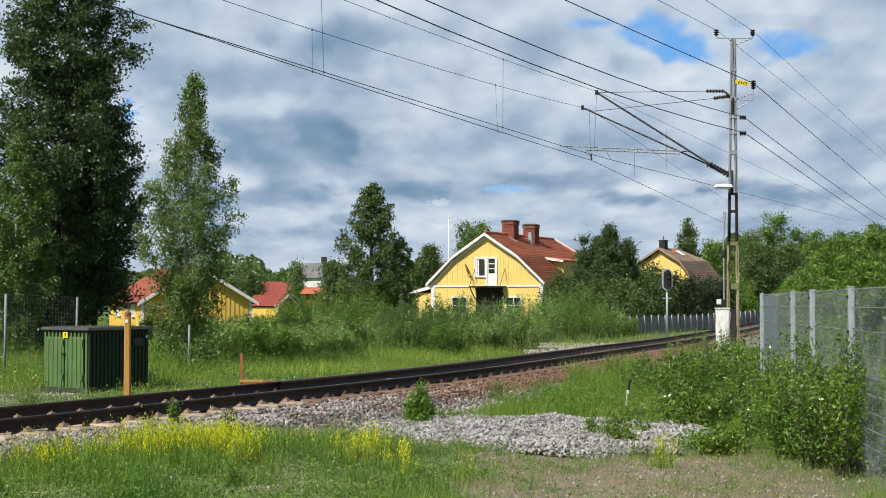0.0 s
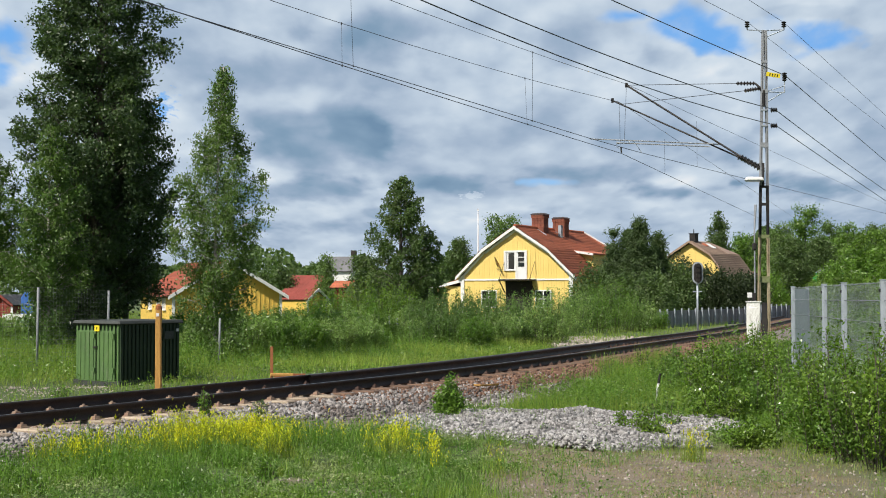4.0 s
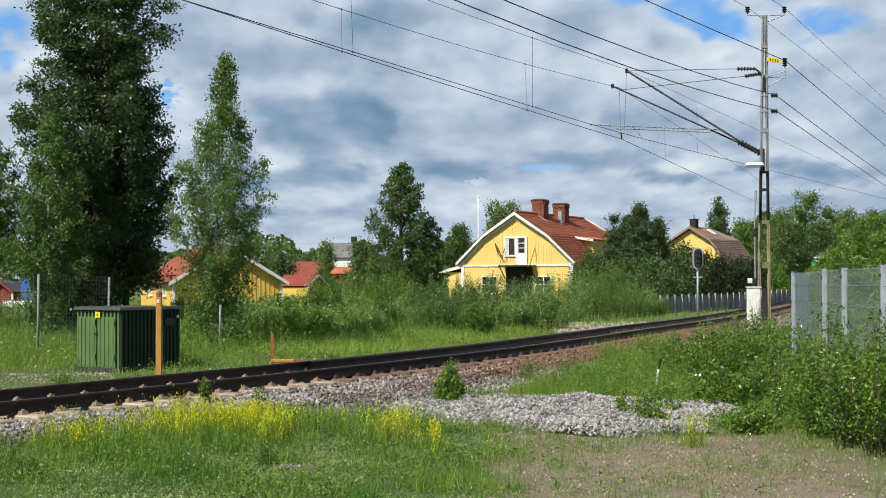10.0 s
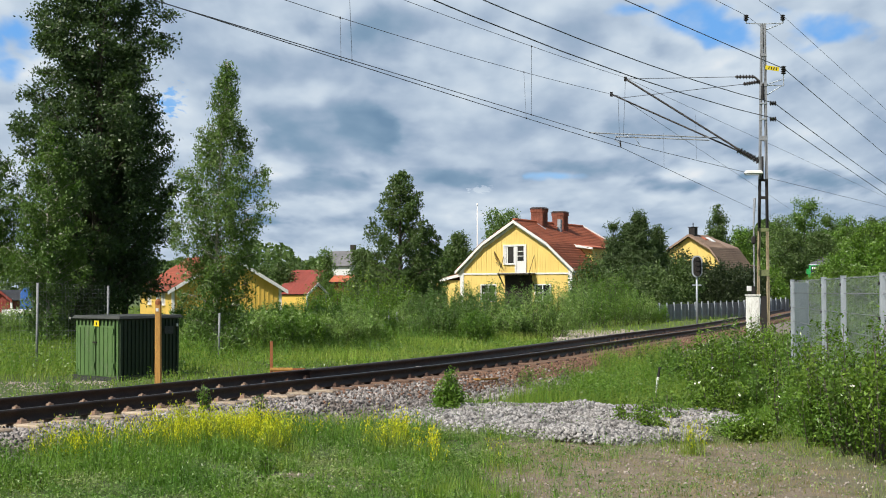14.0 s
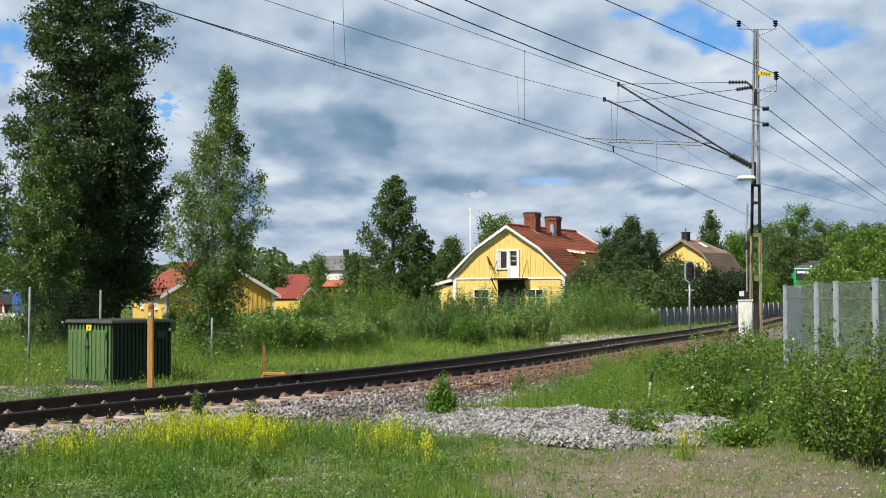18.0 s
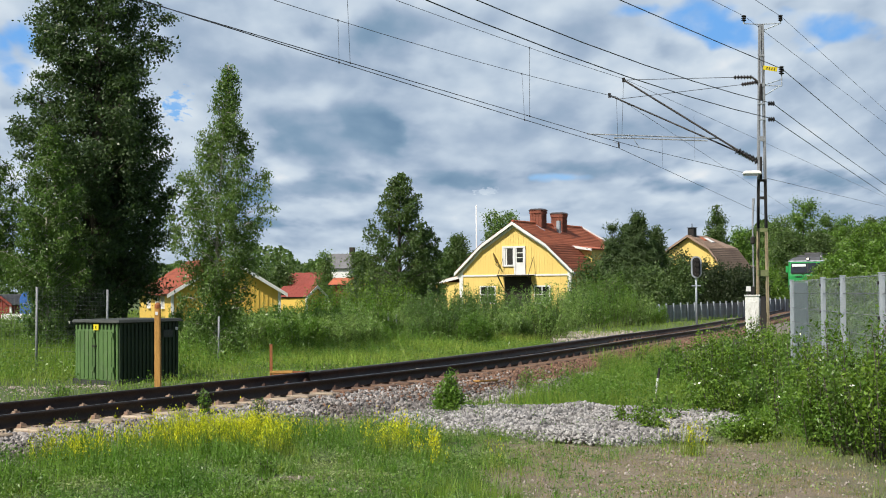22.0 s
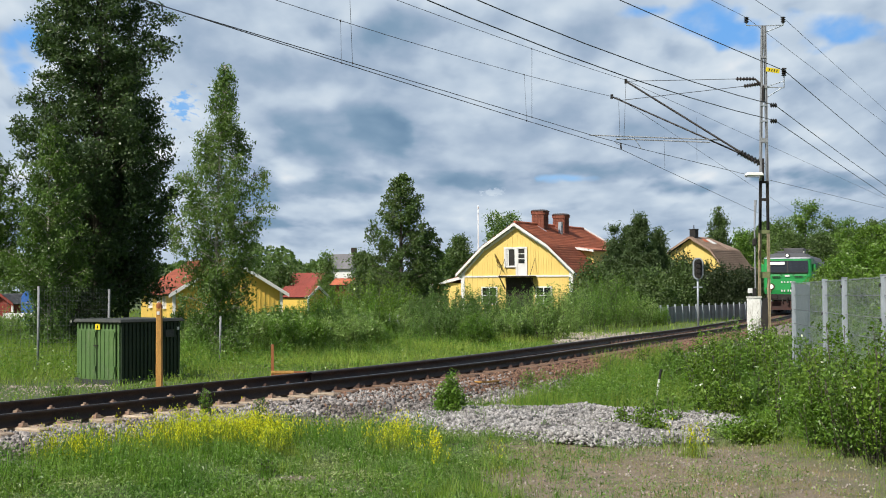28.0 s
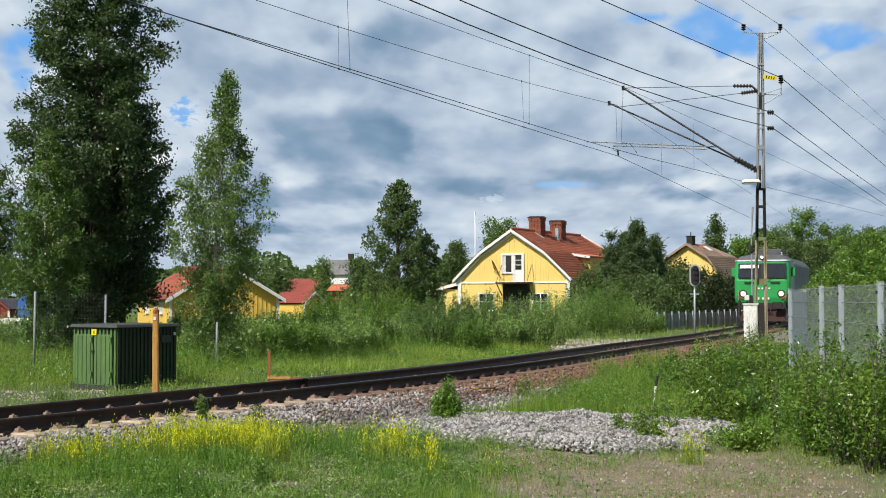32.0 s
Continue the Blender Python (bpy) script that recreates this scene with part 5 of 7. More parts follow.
# ---------------------------------------------------------------- buildings
def house_frame(x, y, ax, ay):
    """A pose whose y runs along the ridge (ax, ay) and whose x runs to the right."""
    return Matrix.Translation((x, y, 0)) @ Matrix.Rotation(math.atan2(-ax, ay), 4, "Z")


def window(parent, m, w, h, bars=(1, 1), depth=0.10, frame_w=0.09, curtain=False):
    """A window in a wall: m stands at its sill's middle, x along the wall, y into it."""
    fr = Shape()
    for sx in (-1, 1):
        fr.box((sx * (w / 2 + frame_w / 2), -0.03, h / 2), (frame_w, 0.09, h + 2 * frame_w))
    for z in (-frame_w / 2, h + frame_w / 2):
        fr.box((0, -0.03, z), (w, 0.09, frame_w))
    o = fr.part("window", M_WHITE, parent, "white-framed window")
    o.matrix_basis = m
    for i in range(1, bars[0] + 1):
        Shape().box((-w / 2 + w * i / (bars[0] + 1), -0.03, h / 2), (0.07, 0.09, h)).part("mullion", M_WHITE, o)
    for i in range(1, bars[1] + 1):
        Shape().box((0, -0.028, h * i / (bars[1] + 1)), (w, 0.06, 0.04)).part("glazing_bar", M_WHITE, o)
    Shape().box((0, -0.016, h / 2), (w, 0.034, h)).part("pane", M_GLASS, o)
    if curtain:
        Shape().box((-w * 0.36, -0.037, h * 0.5), (w * 0.18, 0.006, h)).part("curtain", M_WHITE, o)
    Shape().box((0, -0.05, -frame_w), (w + 0.25, 0.12, 0.03)).part("sill", M_WHITE, o)
    return o


def boards(parent, pts_top, x0, x1, z0, y, step=0.16, m=None, name="board", joined=False, deep=0.012):
    """Upright cover battens on a gable: pts_top(x) gives the height at x."""
    n = int((x1 - x0) / step)
    sh = Shape()
    for i in range(n + 1):
        x = x0 + (x1 - x0) * i / n
        h = pts_top(x)
        if h - z0 > 0.15:
            if joined:
                sh.box((x, y, (z0 + h) / 2), (0.05, 0.016, h - z0))
            else:
                Shape().box((x, y, (z0 + h) / 2), (0.05, deep, h - z0)).part(name, m, parent)
    if joined:
        sh.part(name, m, parent)


def tiled_slope(parent, p0, along, down, rows, cols, m, thick=0.010):
    """A roof slope of tile courses: p0 the upper corner, along the eave, down the slope."""
    p0, along, down = Vector(p0), Vector(along), Vector(down)
    nrm = along.cross(down).normalized()
    if nrm.z < 0:
        nrm = -nrm
    Shape().prism([p0, p0 + along, p0 + along + down, p0 + down], -nrm * 0.10).part("roof_deck", M_DARKWOOD, parent)
    for r in range(rows):
        a, b = down * (r / rows), down * ((r + 1.12) / rows)
        vs, fs = [], []
        n = cols * 4
        for i in range(n + 1):
            w = 0.014 * math.cos(2 * math.pi * i / 4)
            for k, q in enumerate((a + nrm * 0.015, b + nrm * (thick + 0.012))):
                vs.append(p0 + along * (i / n) + q + nrm * w)
            vs.append(p0 + along * (i / n) + b + nrm * (w - 0.01))
        for i in range(n):
            j = i * 3
            fs += [(j, j + 3, j + 4, j + 1), (j + 1, j + 4, j + 5, j + 2)]
        part("tile_course", poly_mesh("tile_course", vs, fs), m, parent)


def chimney(parent, c, w, d, z0, h, cap=0.12):
    o = Shape().box((c[0], c[1], z0 + h / 2), (w - 0.02, d - 0.02, h)).part("chimney", M_MORTAR, parent, "red brick chimney with a corbelled top")
    courses = int(h / 0.085)
    for i in range(courses):
        k = 0.05 if i >= courses - 3 else 0.0
        z = z0 + (i + 0.5) * h / courses
        sh = Shape()
        for fx in (-1, 1):
            n = 4
            for j in range(n):
                y = c[1] - d / 2 + (j + 0.5) * d / n + (0.05 if i % 2 else -0.05) * 0
                sh.box((c[0] + fx * (w / 2 + k), y, z), (0.06, d / n - 0.012 + (k if j in (0, n - 1) else 0), h / courses - 0.012))
        for fy in (-1, 1):
            n = 4
            for j in range(n):
                x = c[0] - w / 2 + (j + 0.5) * w / n
                sh.box((x, c[1] + fy * (d / 2 + k), z), (w / n - 0.012, 0.06, h / courses - 0.012))
        sh.part("brick_course", M_BRICK, o)
    Shape().box((c[0], c[1], z0 + h + cap / 2 - 0.02), (w + 0.24, d + 0.24, cap), taper=0.72).part("chimney_cap", M_CAPMETAL, o, "dark sheet-metal chimney cap", bevel=0.01)
    return o


def build_yellow_house():
    h = thing("house", house_frame(5.223, 100.0, 0.452, 0.892), "yellow board house with white trim and a red tiled gambrel roof", "house")
    W, E, K, A, KX, L = 4.59, 2.84, 4.78, 6.43, 2.56, 13.9
    wall = [(-W + 0.27, 0, -0.2), (W - 0.27, 0, -0.2), (W - 0.27, 0, E + 0.03), (KX - 0.05, 0, K - 0.18), (0, 0, A - 0.2), (-KX + 0.05, 0, K - 0.18), (-W + 0.27, 0, E + 0.03)]
    Shape().prism(wall, (0, 0.22, 0)).part("gable_wall", M_YELLOW, h)
    for sx in (-1, 1):
        Shape().box((sx * (W - 0.38), L / 2 + 0.11, E / 2 - 0.1), (0.22, L - 0.22, E + 0.2)).part("side_wall", M_YELLOW, h)
    Shape().prism([(x, L, z) for x, _, z in wall], (0, 0.22, 0)).part("back_wall", M_YELLOW, h)

    def top(x):
        x = abs(x)
        return A - 0.25 + (K - A) * x / KX if x < KX else K - 0.25 + (E - K) * (x - KX) / (W - KX)
    boards(h, top, -W + 0.45, W - 0.45, 2.63, -0.008, 0.2, M_YELLOW, deep=0.024)
    boards(h, lambda x: 2.49, -W + 0.45, W - 0.45, 0.0, -0.008, 0.2, M_YELLOW, deep=0.024)
    Shape().box((0, -0.03, 2.56), (2 * W - 0.9, 0.08, 0.12)).part("belt_board", M_WHITE, h)
    for sx in (-1, 1):
        Shape().box((sx * (W - 0.32), -0.04, E / 2 - 0.05), (0.28, 0.09, E + 0.1)).part("corner_board", M_WHITE, h)
        for (xa, za, xb, zb) in ((0, A, KX, K), (KX, K, W + 0.12, E - 0.08)):
            p = [(sx * xa, -0.40, za), (sx * xb, -0.40, zb), (sx * xb, -0.40, zb - 0.22), (sx * xa, -0.40, za - 0.23)]
            Shape().prism(p, (0, 0.05, 0)).part("barge_board", M_WHITE, h)
            Shape().prism([(sx * xa, -0.35, za - 0.12), (sx * xb, -0.35, zb - 0.12), (sx * xb, -0.35, zb - 0.17), (sx * xa, -0.35, za - 0.17)], (0, 0.35, 0)).part("soffit", M_WHITE, h)
            Shape().prism([(sx * xa, -0.035, za - 0.20), (sx * xb * 0.985, -0.035, zb - 0.20), (sx * xb * 0.965, -0.035, zb - 0.36), (sx * xa, -0.035, za - 0.40)], (0, 0.03, 0)).part("gable_trim", M_WHITE, h)
        roof = new("roof")
        roof.parent = h
        tiled_slope(roof, (0, -0.39, A), (0, L - 0.1, 0), (sx * KX, 0, K - A), 12, 44, M_TILE)
        tiled_slope(roof, (sx * KX, -0.39, K), (0, L + 0.76, 0), (sx * (W + 0.12 - KX), 0, E - 0.08 - K), 11, 46, M_TILE)
        # half hip at the far end
        Shape().prism([(0, L - 0.55, A - 0.02), (sx * KX, L + 0.4, K), (sx * KX, L - 0.6, K)], (0, 0, 0.05)).part("hip", M_TILE, roof)
        for v in ((0, L - 0.5, A + 0.07, sx * KX * 1.0, L + 0.45, K + 0.10),):
            Shape().tube([v[:3], v[3:]], 0.075, 6).part("hip_flashing", M_WHITE, roof)
    for i in range(36):
        Shape().tube([(0, -0.3 + i * 0.38, A + 0.02), (0, 0.1 + i * 0.38, A + 0.03)], [0.10, 0.115], 8).part("ridge_tile", M_TILE, h)
    # upper french window, balcony slab, lower windows
    Shape().box((-0.02, -0.05, 4.60), (1.82, 0.10, 0.12)).box((-0.87, -0.05, 3.88), (0.12, 0.10, 1.34)).box((0.83, -0.05, 3.57), (0.12, 0.10, 1.96)).box((0.05, -0.05, 3.57), (0.12, 0.10, 1.96)).box((-0.41, -0.05, 3.24), (0.82, 0.10, 0.10)).part("balcony_surround", M_WHITE, h)
    window(h, pose(-0.41, 0.0, 3.32), 0.62, 1.18, (0, 0), curtain=True)
    d = Shape().box((0.44, -0.03, 3.03), (0.68, 0.06, 0.88)).part("balcony_door", M_WHITE, h, "white half-glazed balcony door")
    Shape().box((0.44, -0.03, 4.00), (0.56, 0.02, 1.04)).part("pane", M_GLASS, d)
    for z in (3.82, 4.17):
        Shape().box((0.44, -0.045, z), (0.56, 0.03, 0.05)).part("glazing_bar", M_WHITE, d)
    for x in (0.15, 0.73):
        Shape().box((x, -0.035, 4.0), (0.09, 0.06, 1.06)).part("stile", M_WHITE, d)
    Shape().box((0.32, -0.55, 2.53), (2.5, 1.1, 0.09)).part("balcony", M_DARKWOOD, h, "small dark balcony slab without railing")
    for x in (-0.88, 1.50):
        Shape().tube([(x, -1.0, 2.50), (x, -0.05, 1.65)], 0.045, 6).part("bracket", M_DARKWOOD, h)
        Shape().tube([(x, -0.05, 3.85), (x, -1.0, 2.58)], 0.02, 5).part("stay", M_DARKWOOD, h)
    # flat dark panel on the wall: the balcony's shade is put into its colour
    Shape().box((0.25, -0.02, 1.2), (2.1, 0.06, 2.5)).part("porch_shade", M_DARKWOOD, h, "dark panel for the doorway and shade under the balcony")
    window(h, pose(-2.13, 0.0, 0.62), 1.10, 1.1, (1, 1))
    window(h, pose(2.15, 0.0, 0.62), 1.10, 1.1, (1, 1))
    # satellite dish on the gable
    ds = Shape()
    for i in range(6):
        r0, r1, z0, z1 = i * 0.075, (i + 1) * 0.075, (i * 0.075) ** 2 * 0.45, ((i + 1) * 0.075) ** 2 * 0.45
        for k in range(16):
            a, b = 2 * math.pi * k / 16, 2 * math.pi * (k + 1) / 16
            q = [(r0 * math.cos(a), r0 * math.sin(a), z0), (r1 * math.cos(a), r1 * math.sin(a), z1), (r1 * math.cos(b), r1 * math.sin(b), z1), (r0 * math.cos(b), r0 * math.sin(b), z0)]
            ds.prism(q[:1] + q[1:] if i else q[1:], (0, 0, 0.015))
    dish = ds.part("satellite_dish", M_DISH, h, "brown satellite dish on a bracket")
    dish.matrix_basis = Matrix.Translation((-1.35, -0.5, 3.75)) @ Vector((0.86, 0.24, 0.44)).to_track_quat("Z", "Y").to_matrix().to_4x4()
    Shape().tube([(-1.35, -0.5, 3.72), (-1.4, -0.03, 3.45)], 0.03, 6).part("dish_bracket", M_DARKWOOD, h)
    Shape().tube([(-1.3, -0.5, 3.4), (-1.0, -0.7, 3.15)], 0.02, 5).part("dish_arm", M_DARKWOOD, h)
    # chimneys with flashing, dormer on the right slope
    chimney(h, (0.08, 4.3), 0.92, 0.92, A - 0.55, 1.58)
    chimney(h, (0.42, 7.6), 0.92, 0.92, A - 0.6, 1.48)
    for y in (4.3, 7.6):
        Shape().prism([(0.9, y - 0.75, A - 0.62), (0.2, y - 0.75, A - 0.2), (0.2, y - 0.65, A - 0.2), (0.9, y - 0.65, A - 0.62)], (0, 0, 0.10)).part("flashing", M_GALV, h)
    Shape().box((0.95, 6.2, A - 0.2), (0.25, 0.3, 0.95)).part("vent_box", M_GALV, h, "small grey metal vent")
    dm = Shape().prism([(KX - 0.2, 5.3, K - 0.12), (W - 0.65, 5.3, E + 0.5), (W - 0.65, 5.3, K - 0.36)], (0, 3.6, 0)).part("dormer", M_YELLOW, h, "yellow dormer with a flat white-edged roof")
    Shape().prism([(KX - 0.22, 4.9, K - 0.10), (W - 0.5, 4.9, K - 0.36), (W - 0.5, 4.9, K - 0.25), (KX - 0.22, 4.9, K + 0.04)], (0, 4.4, 0)).part("dormer_roof", M_TILE, dm)
    Shape().prism([(KX - 0.22, 4.84, K - 0.16), (W - 0.5, 4.84, K - 0.42), (W - 0.5, 4.84, K - 0.26), (KX - 0.22, 4.84, K + 0.02)], (0, 0.06, 0)).part("dormer_barge", M_WHITE, dm)
    # lean-to on the far left
    Shape().box((-W - 1.3, 3.2, 1.0), (2.6, 3.6, 2.2)).part("lean_to", M_YELLOW, h, "low yellow lean-to with a red roof")
    Shape().prism([(-W + 0.1, 1.2, 2.75), (-W - 3.0, 1.2, 2.05), (-W - 3.0, 1.2, 1.93), (-W + 0.1, 1.2, 2.63)], (0, 4.2, 0)).part("lean_to_roof", M_TILE, h)
    Shape().prism([(-W + 0.1, 1.14, 2.72), (-W - 3.0, 1.14, 2.02), (-W - 3.0, 1.14, 1.8), (-W + 0.1, 1.14, 2.5)], (0, 0.06, 0)).part("lean_to_barge", M_WHITE, h)


def gable_house(name, label, m, half, eave, ridge, length, m_wall, m_roof, over=0.35, win=(), trim=None, z0=-0.3):
    h = thing(name, m, label, "house")
    wall = [(-half, 0, z0), (half, 0, z0), (half, 0, eave), (0, 0, ridge - 0.1), (-half, 0, eave)]
    Shape().prism(wall, (0, 0.2, 0)).part("gable_wall", m_wall, h)
    Shape().prism([(x, length - 0.2, z) for x, _, z in wall], (0, 0.2, 0)).part("back_wall", m_wall, h)
    for sx in (-1, 1):
        Shape().box((sx * (half - 0.1), length / 2, (eave + z0) / 2), (0.2, length - 0.4, eave - z0)).part("side_wall", m_wall, h)
        k = (half + over) / half
        ez = ridge + (eave - ridge) * k
        roof = new("roof")
        roof.parent = h
        tiled_slope(roof, (0, -over, ridge), (0, length + 2 * over, 0), (sx * (half + over), 0, ez - ridge), 14, max(6, int(length * 2.2)), m_roof)
        Shape().prism([(0, -over - 0.02, ridge + 0.03), (sx * (half + over), -over - 0.02, ez + 0.03), (sx * (half + over), -over - 0.02, ez - 0.18), (0, -over - 0.02, ridge - 0.18)], (0, -0.04, 0)).part("barge_board", trim or M_WHITE, h)
        Shape().box((sx * (half - 0.02), -0.03, (eave + z0) / 2), (0.16, 0.06, eave - z0)).part("corner_board", M_WHITE, h)
    boards(h, lambda x: eave + (ridge - 0.15 - eave) * (1 - abs(x) / half) - 0.1, -half + 0.2, half - 0.2, z0, -0.012, 0.26, m_wall, joined=False, deep=0.03)
    for (wx, wz, ww, wh) in win:
        window(h, pose(wx, 0, wz), ww, wh, (1, 0))
    return h


def build_brown_house():
    """A gambrel house with a clipped far end, half hidden by its hedge."""
    b = thing("house", house_frame(21.1, 118, 0.62, 0.785), "pale yellow house with a brown gambrel roof behind the hedge", "house")
    W, E, K, A, KX, L = 3.0, 3.5, 4.85, 5.98, 1.95, 5.3
    wall = [(-W + 0.15, 0, -0.3), (W - 0.15, 0, -0.3), (W - 0.15, 0, E), (KX - 0.05, 0, K - 0.15), (0, 0, A - 0.15), (-KX + 0.05, 0, K - 0.15), (-W + 0.15, 0, E)]
    Shape().prism(wall, (0, 0.2, 0)).part("gable_wall", M_YELLOW, b)
    Shape().prism([(x, L - 0.2, min(z, K - 0.2)) for x, _, z in wall], (0, 0.2, 0)).part("back_wall", M_YELLOW, b)
    boards(b, lambda x: (A - 0.3 + (K - A) * abs(x) / KX if abs(x) < KX else K - 0.3 + (E - K) * (abs(x) - KX) / (W - KX)), -W + 0.3, W - 0.3, 0.0, -0.008, 0.25, M_YELLOW, deep=0.024)
    for sx in (-1, 1):
        Shape().box((sx * (W - 0.25), L / 2, E / 2 - 0.15), (0.2, L - 0.4, E + 0.3)).part("side_wall", M_YELLOW, b)
        roof = new("roof")
        roof.parent = b
        tiled_slope(roof, (0, -0.35, A), (0, L - 2.0, 0), (sx * KX, 0, K - A), 9, 18, M_BROWNROOF)
        tiled_slope(roof, (sx * KX, -0.35, K), (0, L + 0.1, 0), (sx * (W + 0.1 - KX), 0, E - 0.1 - K), 9, 20, M_BROWNROOF)
        tiled_slope(roof, (sx * (W + 0.1), -0.35, E - 0.1), (0, L + 0.9, 0), (sx * 0.35, 0, -0.5), 3, 20, M_BROWNROOF)
        Shape().prism([(0, L - 2.35, A - 0.01), (sx * KX, L - 0.25, K), (sx * KX, L - 2.4, K)], (0, 0, 0.05)).part("hip", M_BROWNROOF, roof)
        for (xa, za, xb, zb) in ((0, A, KX, K), (KX, K, W + 0.1, E - 0.1)):
            Shape().prism([(sx * xa, -0.40, za + 0.03), (sx * xb, -0.40, zb + 0.03), (sx * xb, -0.40, zb - 0.16), (sx * xa, -0.40, za - 0.16)], (0, 0.05, 0)).part("barge_board", M_BROWNROOF, b)
    ch = Shape().box((0.0, 0.5, 6.12), (0.55, 0.55, 1.0)).part("chimney", M_BLACKSTEEL, b, "black metal-clad chimney")
    Shape().box((0.0, 0.5, 6.63), (0.66, 0.66, 0.05)).part("chimney_cap", M_BLACKSTEEL, ch)
    Shape().tube([(0.0, 0.5, 6.65), (0.0, 0.5, 7.0)], 0.04, 6).part("chimney_pipe", M_BLACKSTEEL, ch)
    pitch = Matrix.Rotation(math.atan2(A - K, KX), 3, "Y")
    Shape().box((0.75, 2.2, A - 0.40), (0.8, 0.6, 0.08), pitch).part("skylight", M_WHITE, b)
    Shape().box((0.6, 1.4, A - 0.30), (0.5, 0.4, 0.07), pitch).part("roof_hatch", M_TILE, b)


def build_other_houses():
    g = gable_house("house", "ochre yellow board house with a red tiled roof", house_frame(-12.158, 78, -0.40, 0.917), 3.1, 1.66, 3.5, 9.0, M_OCHRE, mat("dull_red_tile", (0.30, 0.078, 0.042), (0.24, 0.062, 0.036), rough=0.85, scale=0.7, fine=14, bump=0.25, each=0.2, dirt=(0.16, 0.06, 0.04)))
    for y in (2.2, 3.6, 6.0):
        o = window(g, pose(-3.1, y, 0.75, 0, 0, -90), 0.6, 0.6, (1, 0))
    Shape().box((0.8, -0.08, 0.15), (0.3, 0.12, 0.12)).part("wall_lamp", M_WHITE, g)
    red_sheet = mat("red_sheet_roof", (0.27, 0.050, 0.036), (0.22, 0.042, 0.03), rough=0.7, scale=1)
    gable_house("shed", "small yellow shed with a bright red roof", house_frame(-8.80, 96, -0.86, 0.51), 1.12, 1.25, 1.92, 2.6, M_OCHRE, red_sheet, over=0.14)
    gable_house("house", "distant low house with a red sheet roof", house_frame(-12.6, 150, -0.9, 0.43), 2.2, 1.9, 3.454, 4.0, M_REDWALL, red_sheet)
    w = gable_house("house", "distant white house with a grey roof", house_frame(-12.405, 200, -0.97, 0.24), 3.4, 4.76, 6.72, 3.6, M_WHITE, M_GREYROOF, trim=M_GREYROOF)
    Shape().box((0, 0.6, 6.965), (0.7, 0.7, 1.3)).part("chimney", M_DARKWOOD, w)
    gable_house("house", "long low distant building with a red roof", house_frame(-6.194, 115, -0.97, 0.24), 1.2, 2.162, 2.585, 2.6, M_REDWALL, M_TILE)
    build_brown_house()
    # flagpole
    f = thing("flagpole", (2.788, 112, -0.2), "slim white flagpole beside the yellow house", "flagpole")
    Shape().tube([(0, 0, 0), (0, 0, 8.42)], [0.07, 0.04], 8).part("pole", M_WHITE, f, smooth=True)
    Shape().tube([(0, 0, 8.42), (0, 0, 8.603)], [0.08, 0.02], 8).part("finial", M_WHITE, f)
    # things in the garden far left
    t = thing("tarpaulin_cover", (-15.681, 52, 0), "blue tarpaulin cover over garden things", "tarpaulin")
    Shape().prism([(-0.22, 0, -0.1), (0.24, 0, -0.1), (0.30, 0, 1.2), (0.2, 0, 1.62), (-0.05, 0, 1.72), (-0.2, 0, 1.5)], (0, 0.8, 0)).part("cover", M_BLUE, t, bevel=0.03)
    for i, (px, d, top, w) in enumerate(((-14.959, 47, 0.743, 0.6), (-14.537, 47.5, 0.733, 0.6), (-13.885, 47, 0.705, 0.5), (-15.515, 47, 0.839, 0.7))):
        plant("leafy_shrub", "low green shrub before the garden", "shrub", px, d, top + 0.42, bell(w, 0.45, 0.62, 0.6), 60, 90, 0.08, M_LEAF_WILLOW, M_BARK, 800 + i, trunk=0.012, base=0.2, spread=0.09, stems=8, slim=0.36, up=0.3, hang=-0.8, upright=True, group="shrubs before the garden")
    t = thing("garden_bench", (-15.343, 50, 0.15), "white wooden garden bench", "bench")
    Shape().box((0, 0, 0.42), (1.3, 0.4, 0.06)).part("seat", M_WHITE, t)
    Shape().box((0, 0.2, 0.66), (1.3, 0.05, 0.22)).part("backrest", M_WHITE, t)
    for x in (-0.55, 0.55):
        for y in (-0.15, 0.15):
            Shape().box((x, y, 0.2), (0.07, 0.07, 0.42)).part("leg", M_WHITE, t)
    t = gable_house("shed", "small red shed at the far end of the garden", house_frame(-31.91, 100, 0.3, 0.95), 0.9, 0.9, 1.5, 3.0, M_REDWALL, M_GREYROOF, over=0.2, trim=M_REDWALL)
    # board fence along the far gardens
    fe = thing("board_fence", (0, 0, 0), "grey weathered board fence along the gardens", "fence")
    a, b_ = Vector((12.127, 78, 0)), Vector((24.764, 99, 0))
    n = 66
    bd = Shape().box((0, 0, 0.38), (0.42, 0.03, 1.0)).mesh("board")
    bd.materials.append(M_WOODGREY)
    for i in range(n):
        p = a.lerp(b_, i / n)
        o = part("board", bd, None, fe)
        o.matrix_basis = Matrix.Translation((p.x, p.y, float(ground_z(p.x, p.y)) + 0.1)) @ Matrix.Rotation(math.atan2((b_ - a).y, (b_ - a).x), 4, "Z")
    pm = Shape().box((0, -0.05, 0.42), (0.07, 0.08, 1.15)).mesh("post")
    pm.materials.append(M_GALV)
    for i in range(0, n, 3):
        p = a.lerp(b_, i / n)
        o = part("post", pm, None, fe)
        o.matrix_basis = Matrix.Translation((p.x, p.y, float(ground_z(p.x, p.y)) + 0.1)) @ Matrix.Rotation(math.atan2((b_ - a).y, (b_ - a).x), 4, "Z")


build_yellow_house()
build_other_houses()


